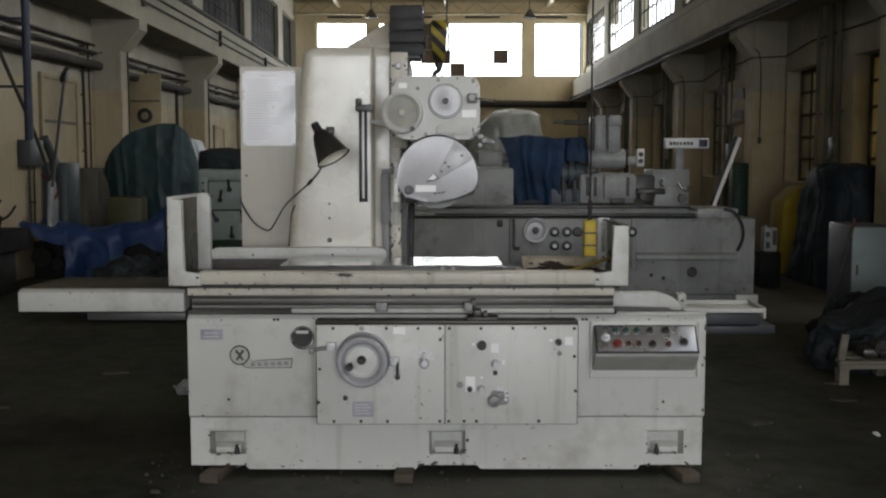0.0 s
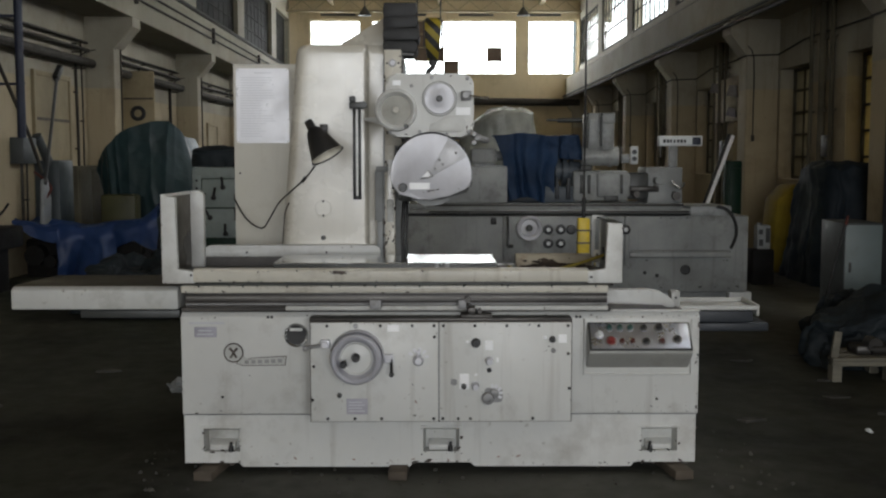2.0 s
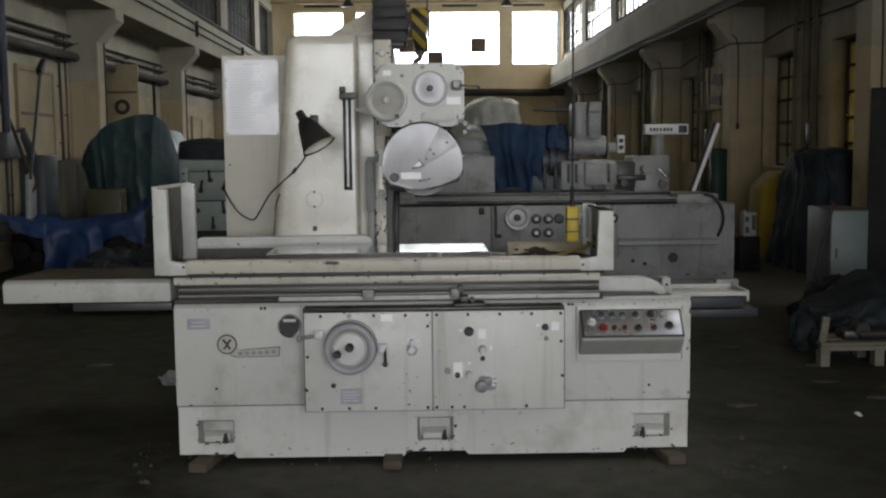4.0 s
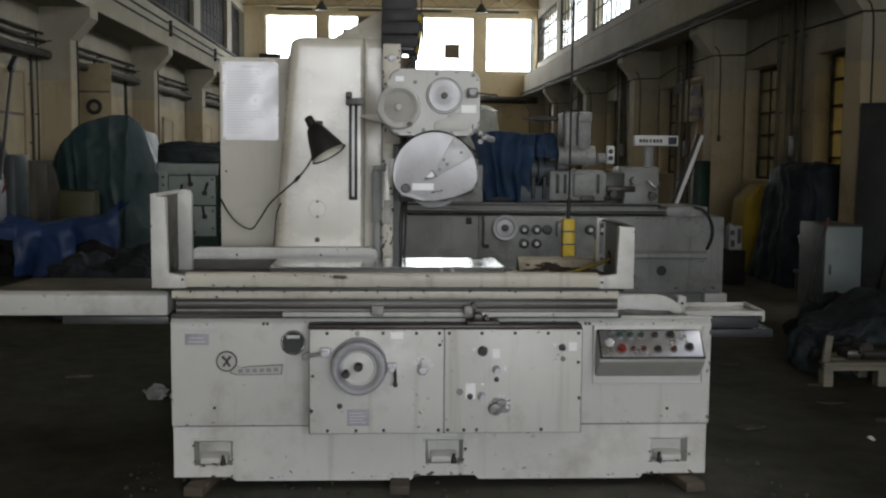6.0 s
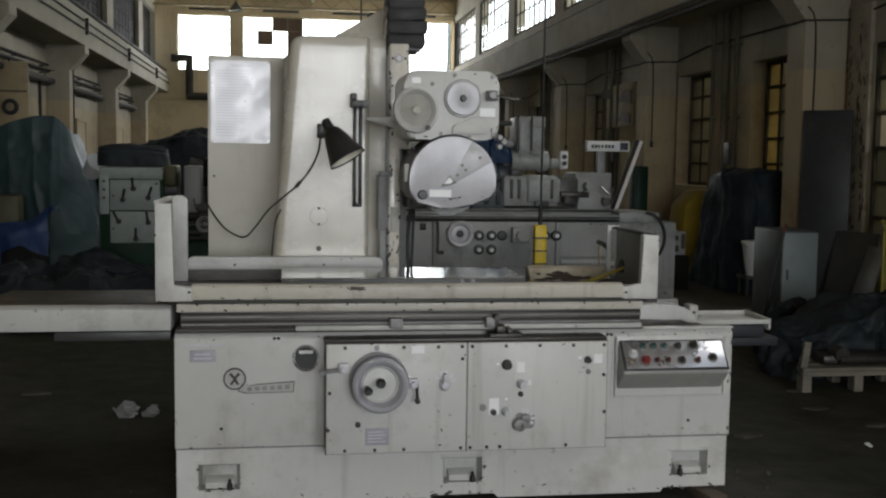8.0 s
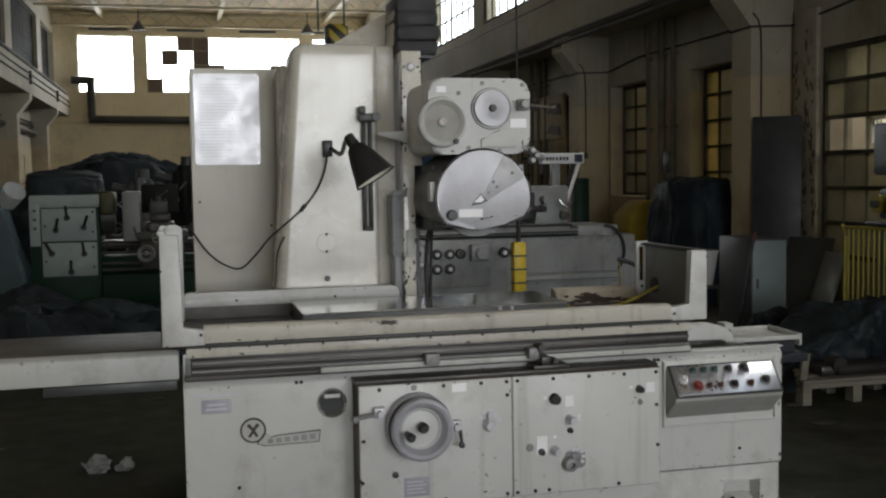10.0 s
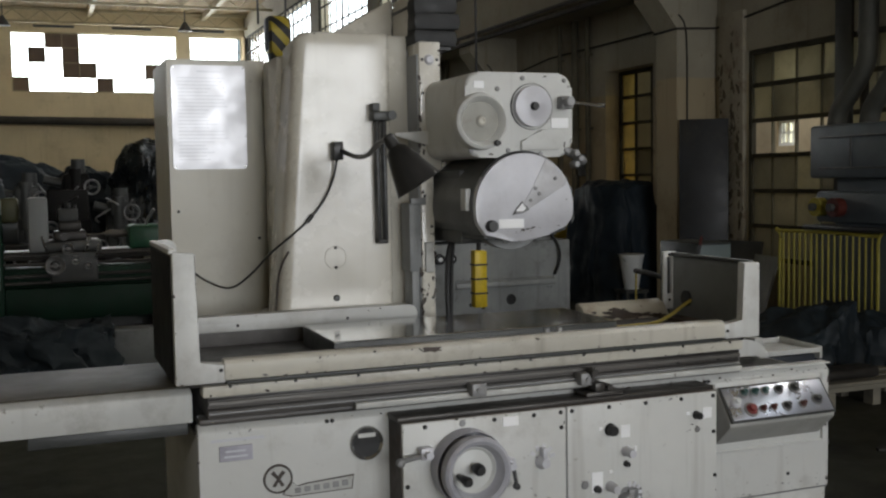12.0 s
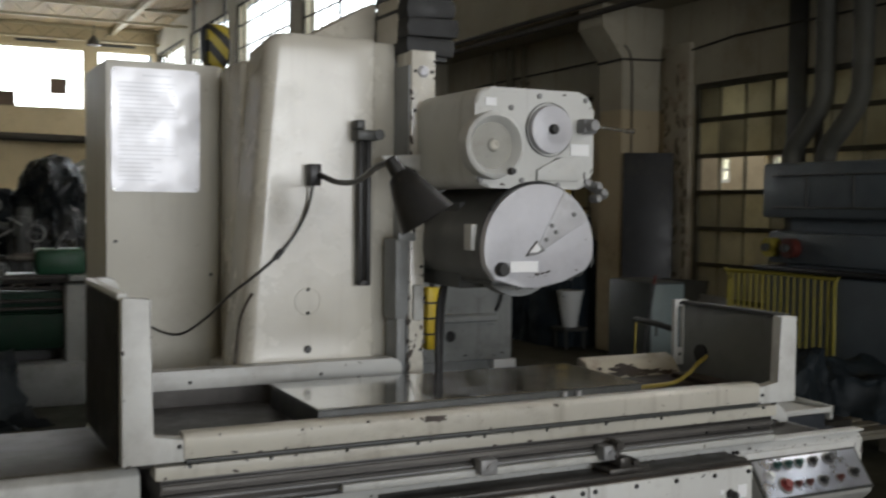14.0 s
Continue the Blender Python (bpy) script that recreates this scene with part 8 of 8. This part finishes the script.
# white scraps on the floor behind the machine
for x, y, s in ((-1.72, 1.81, 0.055), (-1.575, 1.79, 0.042), (2.41, 0.73, 0.018)):
    bm = B()
    bmesh.ops.create_icosphere(bm, subdivisions=3, radius=s)
    for v in bm.verts:
        v.co += noise.noise_vector(v.co * 22 + Vector((x, y, 0))) * s * 0.9 + noise.noise_vector(v.co * 60 + Vector((y, x, 0))) * s * 0.5
        v.co.z = max(v.co.z * 0.8, -s * 0.5)
    bmesh.ops.translate(bm, verts=bm.verts, vec=(x, y, s * 0.5))
    solo("paper_scrap", bm, GREYP if s > 0.03 else WHITEP, "crumpled pale scrap lying on the floor", "scrap")

# ---------------------------------------------------------------- right side of the hall
# pallet with dark sheeting
PL = thing("wooden_pallet", (3.3, 2.4, 0.0), "pale wooden pallet on the floor", "pallet")
for i in range(3):
    bm = B()
    box(bm, 2.71 + 0.085 * i, 3.93, 2.04 + i * 0.15, 2.14 + i * 0.15, 0.146, 0.168, 0.003, 1)
    part("deck_board", bm, CRATE, PL)
bm = B()
box(bm, 2.705, 3.93, 2.035, 2.06, 0.112, 0.145, 0.003, 1)
part("edge_board", bm, CRATE, PL)
for i, x in enumerate((2.71, 3.09, 3.47, 3.86)):
    bm = B()
    box(bm, x + (0.0 if i else 0.02), x + 0.07, 2.062, 2.44 if i else 2.16, 0.112, 0.1455, 0.003, 1)
    part("stringer_board", bm, CRATE, PL)
    bm = B()
    box(bm, x, x + 0.066, 2.045, 2.135, 0.0, 0.1115, 0.003, 1)
    part("block", bm, CRATE, PL)
    if i:
        bm = B()
        box(bm, x, x + 0.066, 2.34, 2.43, 0.0, 0.1115, 0.003, 1)
        part("block", bm, CRATE, PL)
bm = rbox(B(), pose(2.745, 2.09, 0.255, 0, 8, 0), 0.05, 0.03, 0.18, 0.003)
solo("timber_offcut", bm, CRATE, "pale timber offcut standing on the pallet", "timber")
solo("dark_sheet", drape(3.38, 2.70, 0.56, 0.25, 0.58, 31, folds=11, fold_amt=0.10, flare=0.06, rough=0.06, n=170, m=40, top=lambda x, y: 0.86 + 0.14 * math.tanh(2.5 * x + 0.4)), TARPD, "crumpled dark polythene over parts beside the pallet", "sheet")
bm = B()
box(bm, 2.90, 3.6, 2.12, 2.30, 0.169, 0.24, 0.02)
cyl(bm, (3.0, 2.11, 0.215), (3.4, 2.11, 0.215), 0.035, None, 14)
cyl(bm, (3.02, 2.09, 0.25), (3.02, 2.2, 0.25), 0.05, None, 16)
solo("machine_part", bm, OILY, "oily machine part lying on the pallet", "machine part")
solo("dark_sheet", drape(3.44, 3.34, 0.33, 0.22, 0.42, 37, folds=9, fold_amt=0.12, flare=0.10, rough=0.07, n=150, m=36), TARPD, "crumpled dark sheet heaped behind the pallet", "sheet")
solo("dark_sheet", drape(4.35, 3.3, 0.5, 0.7, 0.42, 33, folds=9, fold_amt=0.12, flare=0.12, rough=0.06, n=130, m=32), TARPD, "crumpled dark polythene heap on the floor", "sheet")

# grey-green cabinets
GC = thing("steel_cabinet", (3.83, 4.6, 0.0), "grey-green steel cabinet on the floor, its sides in a shaded tone", "cabinet")
# sides and door share one paint; shade is put into the sides' colour
bm = rbox(B(), pose(3.835, 4.598, 0.478, 0, 0, -2), 0.345, 0.62, 0.956, 0.012)
part("cabinet_body", bm, CABM, GC)
bm = rbox(B(), pose(3.835, 4.598, 0.478, 0, 0, -2) @ pose(0, -0.312, 0), 0.325, 0.012, 0.92, 0.004)
cd = part("door", bm, CABG, GC, "grey-green door in a lit tone")
bm = rbox(B(), pose(3.835, 4.598, 0.478, 0, 0, -2) @ pose(-0.12, -0.325, 0.08), 0.018, 0.02, 0.09, 0.004)
part("handle", bm, DARKP, cd)
bm = B()
tube(bm, [(3.64, 4.235, 0.965), (3.56, 4.19, 0.72), (3.45, 4.12, 0.36), (3.36, 4.05, 0.015)], 0.013, 8, 5)
hs_ = thing("leaning_rod", (3.4, 4.1, 0.0), "dark rod with a dull red tip leaning on the cabinet", "rod")
part("shaft", bm, RUBBER, hs_)
bm = B()
cyl(bm, (3.633, 4.231, 0.945), (3.66, 4.246, 1.02), 0.017, 0.012, 12)
part("tip", bm, DULLRED, hs_, "dull red tip")
# board leaning on the column
bm = rbox(B(), pose(5.12, 6.27, 1.078, 0, 0, -37) @ pose(0, 0, 0, -2, 0, 0), 0.52, 0.03, 2.155, 0.006)
solo("leaning_board", bm, BOARDK, "tall black board leaning against the wall column", "board")
# covered stack by the wall
covered(4.97, 7.95, 0.345, 0.62, 1.50, 41, POLYN, "machine parts under dark blue polythene by the wall", folds=15, fold_amt=0.05, flare=0.38, rough=0.03, n=160, m=44, shape=4.5)
bm = B()
prism(bm, [(4.50, 0.0), (5.05, 0.0), (5.05, 1.18), (4.78, 1.18), (4.58, 0.98)], "y", 8.95, 9.5, 0.04)
solo("yellow_chest", bm, CHESTY, "dull yellow box by the wall", "box")
bm = B()
cyl(bm, (4.70, 7.08, 0.242), (4.70, 7.08, 0.64), 0.082, 0.142, 28)
cyl(bm, (4.70, 7.08, 0.615), (4.70, 7.08, 0.645), 0.146, 0.148, 28)
BK = thing("bucket", (4.70, 7.08, 0.242), "pale plastic bucket on a low stool", "bucket")
part("pail", bm, WHITEP, BK)
bm = B()
tube(bm, [(4.70 + 0.15 * math.cos(radians(a)), 7.08 - 0.02 - 0.06 * math.sin(radians(a)), 0.635 - 0.10 * math.sin(radians(a))) for a in range(0, 181, 20)], 0.004, 6, 2)
part("bail_handle", bm, DARKP, BK)
bm = B()
box(bm, 4.55, 4.85, 6.94, 7.22, 0.20, 0.24, 0.008)
for x in (4.57, 4.80):
    for y in (6.96, 7.17):
        box(bm, x, x + 0.03, y, y + 0.03, 0.0, 0.205)
solo("stool", bm, DARKP, "dark low stool under the bucket", "stool")
bm = B()
box(bm, 3.91, 4.07, 7.62, 7.78, 0.43, 0.72, 0.012)
cyl(bm, (3.95, 7.7, 0.72), (3.95, 7.7, 0.745), 0.03, None, 16)
CN = thing("white_canister", (4.045, 7.7, 0.43), "square pale canister with dark print on a dark stand", "canister")
part("can", bm, CGREY, CN)
for x, z0, z1 in ((3.925, 0.61, 0.67), (4.01, 0.51, 0.69), (3.93, 0.47, 0.55)):
    bm = B()
    box(bm, x, x + 0.05, 7.616, 7.621, z0, z1)
    part("print", bm, DARKP, CN, smooth=False)
solo("low_stand", box(B(), 3.85, 4.12, 7.60, 7.85, 0, 0.43, 0.02), DARKB, "dark low stand with a canister on it", "stand")

# yellow barrier
YB = thing("yellow_barrier", (5.0, 4.2, 0.0), "yellow tubular steel barrier with upright bars", "barrier")
bm = B()
tube(bm, [(5.0, 4.86, 0.03), (5.0, 4.86, 0.92), (5.0, 4.82, 1.0), (5.0, 3.66, 1.0), (5.0, 3.60, 0.93), (5.0, 3.60, 0.03)], 0.018, 10, 4)
part("frame", bm, YBAR, YB)
bm = B()
tube(bm, [(5.0, 4.86, 0.16), (5.0, 3.6, 0.16)], 0.014, 8, 0)
part("bottom_rail", bm, YBAR, YB)
bm = B()
cyl(bm, (5.0, 0, 0.16), (5.0, 0, 0.99), 0.0115, None, 8)
rod = finish(bm, "upright", YBAR, True, (5.0, 4.2, 0))
for i in range(16):
    ob = new("upright", rod)
    ob.parent = YB
    ob.location = (0, 3.665 + i * 0.0765, 0)
# blue-grey machines and ducts beyond the barrier
BM = thing("blue_grey_machine", (5.0, 3.0, 0.0), "blue-grey machine with dull red and yellow round guards", "machine tool")
bm = B()
box(bm, 5.0, 5.4, 2.3, 4.42, 0.0, 1.02, 0.03)
box(bm, 5.02, 5.4, 2.4, 4.40, 1.10, 1.38, 0.03)
box(bm, 5.08, 5.4, 2.5, 4.2, 1.0, 1.12)
part("body", bm, WIREBLUE, BM)
bm = B()
box(bm, 4.98, 5.4, 2.4, 4.44, 1.50, 1.98, 0.03)
box(bm, 5.1, 5.38, 2.5, 4.2, 1.36, 1.52)
part("upper_housing", bm, WIREBLUE, BM)
bm = B()
box(bm, 4.965, 4.985, 2.6, 4.3, 1.58, 1.60, 0.004)
box(bm, 4.965, 4.985, 2.6, 4.3, 1.86, 1.875, 0.004)
for y in (2.9, 3.4, 3.9):
    box(bm, 4.968, 4.985, y, y + 0.02, 1.60, 1.86, 0.003)
part("rib", bm, DARKP, BM)
for y, m_ in ((4.08, DULLRED), (4.31, YBAR)):
    bm = B()
    cyl(bm, (4.93, y, 1.24), (5.03, y, 1.24), 0.085, None, 28)
    rg_ = part("round_guard", bm, m_, BM)
    bm = B()
    cyl(bm, (4.885, y, 1.24), (4.935, y, 1.24), 0.035, None, 16)
    part("hub", bm, DARKP, rg_)
bm = B()
box(bm, 4.95, 5.42, 2.3, 4.50, 1.03, 1.075, 0.01)
part("ledge", bm, BLACK, BM)
for y in (3.55, 3.95):
    bm = B()
    tube(bm, [(5.2, y, 3.66), (5.2, y, 2.75), (5.19, y + 0.02, 2.5), (5.17, y + 0.16, 2.28), (5.16, y + 0.30, 2.12), (5.16, y + 0.34, 1.97)], 0.085, 14, 5)
    for z in (2.8, 3.2):
        cyl(bm, (5.2, y, z - 0.02), (5.2, y, z + 0.02), 0.093, None, 20)
    solo("duct", bm, GALV, "bent grey extraction duct on the wall", "duct", group="ducts")
bm = B()
box(bm, 5.425, 5.458, 4.40, 4.62, 0.0, 3.7, 0.006)
solo("steel_post", bm, DARKP, "dark steel post in front of the glazed screen", "post")
bm = B()
tube(bm, [(5.35, 4.15, 3.6), (5.35, 4.15, 0.1)], 0.04, 10, 0)
solo("down_pipe", bm, PIPE, "dark vertical pipe by the wall", "pipe")
# peeling pier beside the screen
FP = thing("flaking_pier", (XR, 6.26, 0.0), "pier edge with cream paint flaking off", "trim", kind="structure")
bm = B()
box(bm, XR - 0.05, XR + 0.02, 5.98, 6.40, 0, 3.3, 0.012)
part("pier", bm, RUST, FP)
chips(FP, "paint_flake", PEEL, 71, [(6.03, 0.7, 6.06, 2.7, XR - 0.052), (6.2, 0.6, 6.16, 3.1, XR - 0.052), (6.33, 0.7, 6.36, 2.9, XR - 0.052)], 34, 0.045, "x")
chips(FP, "plaster_flake", FLAKE, 72, [(6.10, 0.6, 6.12, 2.5, XR - 0.054), (6.27, 0.6, 6.24, 2.4, XR - 0.054)], 26, 0.036, "x")
# rubbish leaning below the screen
bm = rbox(B(), pose(5.22, 5.85, 0.42, 0, 14, 20), 0.03, 0.55, 0.86, 0.005)
solo("scrap_board", bm, DARKP, "dark scrap board leaning below the glazed screen", "board")
bm = rbox(B(), pose(5.12, 5.35, 0.36, 0, 17, -12), 0.03, 0.5, 0.74, 0.005)
solo("scrap_board", bm, GREYP, "grey scrap board leaning below the glazed screen", "board")
# conduits and wires on the columns and between the windows
for y in PIL_R[3:8]:
    bm = B()
    tube(bm, [(4.95, y - 0.228, 3.3), (5.05, y - 0.228, 3.1), (5.06, y - 0.228, 2.2), (5.06, y - 0.228, 1.9)], 0.010, 6, 3)
    box(bm, 5.035, 5.085, y - 0.245, y - 0.216, 1.8, 1.9, 0.005)
    solo("wall_conduit", bm, PIPE, "thin dark conduit running down the column", "conduit", group="wall conduits")
    bm = B()
    tube(bm, [(4.925, y + 0.22, 3.14), (4.925, y - 0.232, 3.15), (XR - 0.02, y - 0.232, 3.17), (XR - 0.03, y - 1.4, 3.28), (XR - 0.03, y - 4.7, 3.3)], 0.012, 6, 0)
    solo("wall_conduit", bm, PIPE, "dark cable wrapped round the column and along the wall", "conduit", group="wall conduits")
    for dy, r in ((2.62, 0.035), (2.98, 0.05), (3.42, 0.028)):
        bm = B()
        tube(bm, [(XR - 0.05, y + dy, 3.7), (XR - 0.05, y + dy, 2.0), (XR - 0.05, y + dy + 0.02, 0.3)], r, 10, 0)
        for z in (1.1, 2.2, 3.2):
            box(bm, XR - 0.06, XR + 0.001, y + dy - r - 0.03, y + dy + r + 0.03, z - 0.015, z + 0.015, 0.004)
        solo("riser_pipe", bm, PIPEW, "limewashed riser pipe clipped to the wall between windows", "pipe", group="riser pipes")
    bm = B()
    box(bm, XR - 0.09, XR, y + 2.66, y + 2.86, 1.55, 1.85, 0.01)
    solo("junction_box", bm, DARKP, "small dark junction box on the wall", "junction box", group="junction boxes")
# pale board with torn dark bits on the wall
PBD = thing("notice_board", (XR, 14.4, 2.2), "tan board with torn dark scraps on the wall", "board")
bm = B()
box(bm, XR - 0.06, XR - 0.001, 13.6, 15.2, 2.2, 3.0, 0.01)
part("backing", bm, BOARD, PBD)
for y0, z0, z1 in ((13.7, 2.62, 2.86), (13.75, 2.26, 2.46), (14.9, 2.75, 2.98)):
    bm = B()
    prism(bm, [(y0, z0), (y0 + 0.7, z0 + 0.06), (y0 + 0.5, z1), (y0 + 0.05, z1 - 0.04)], "x", XR - 0.08, XR - 0.055)
    part("scrap", bm, WOODP, PBD)
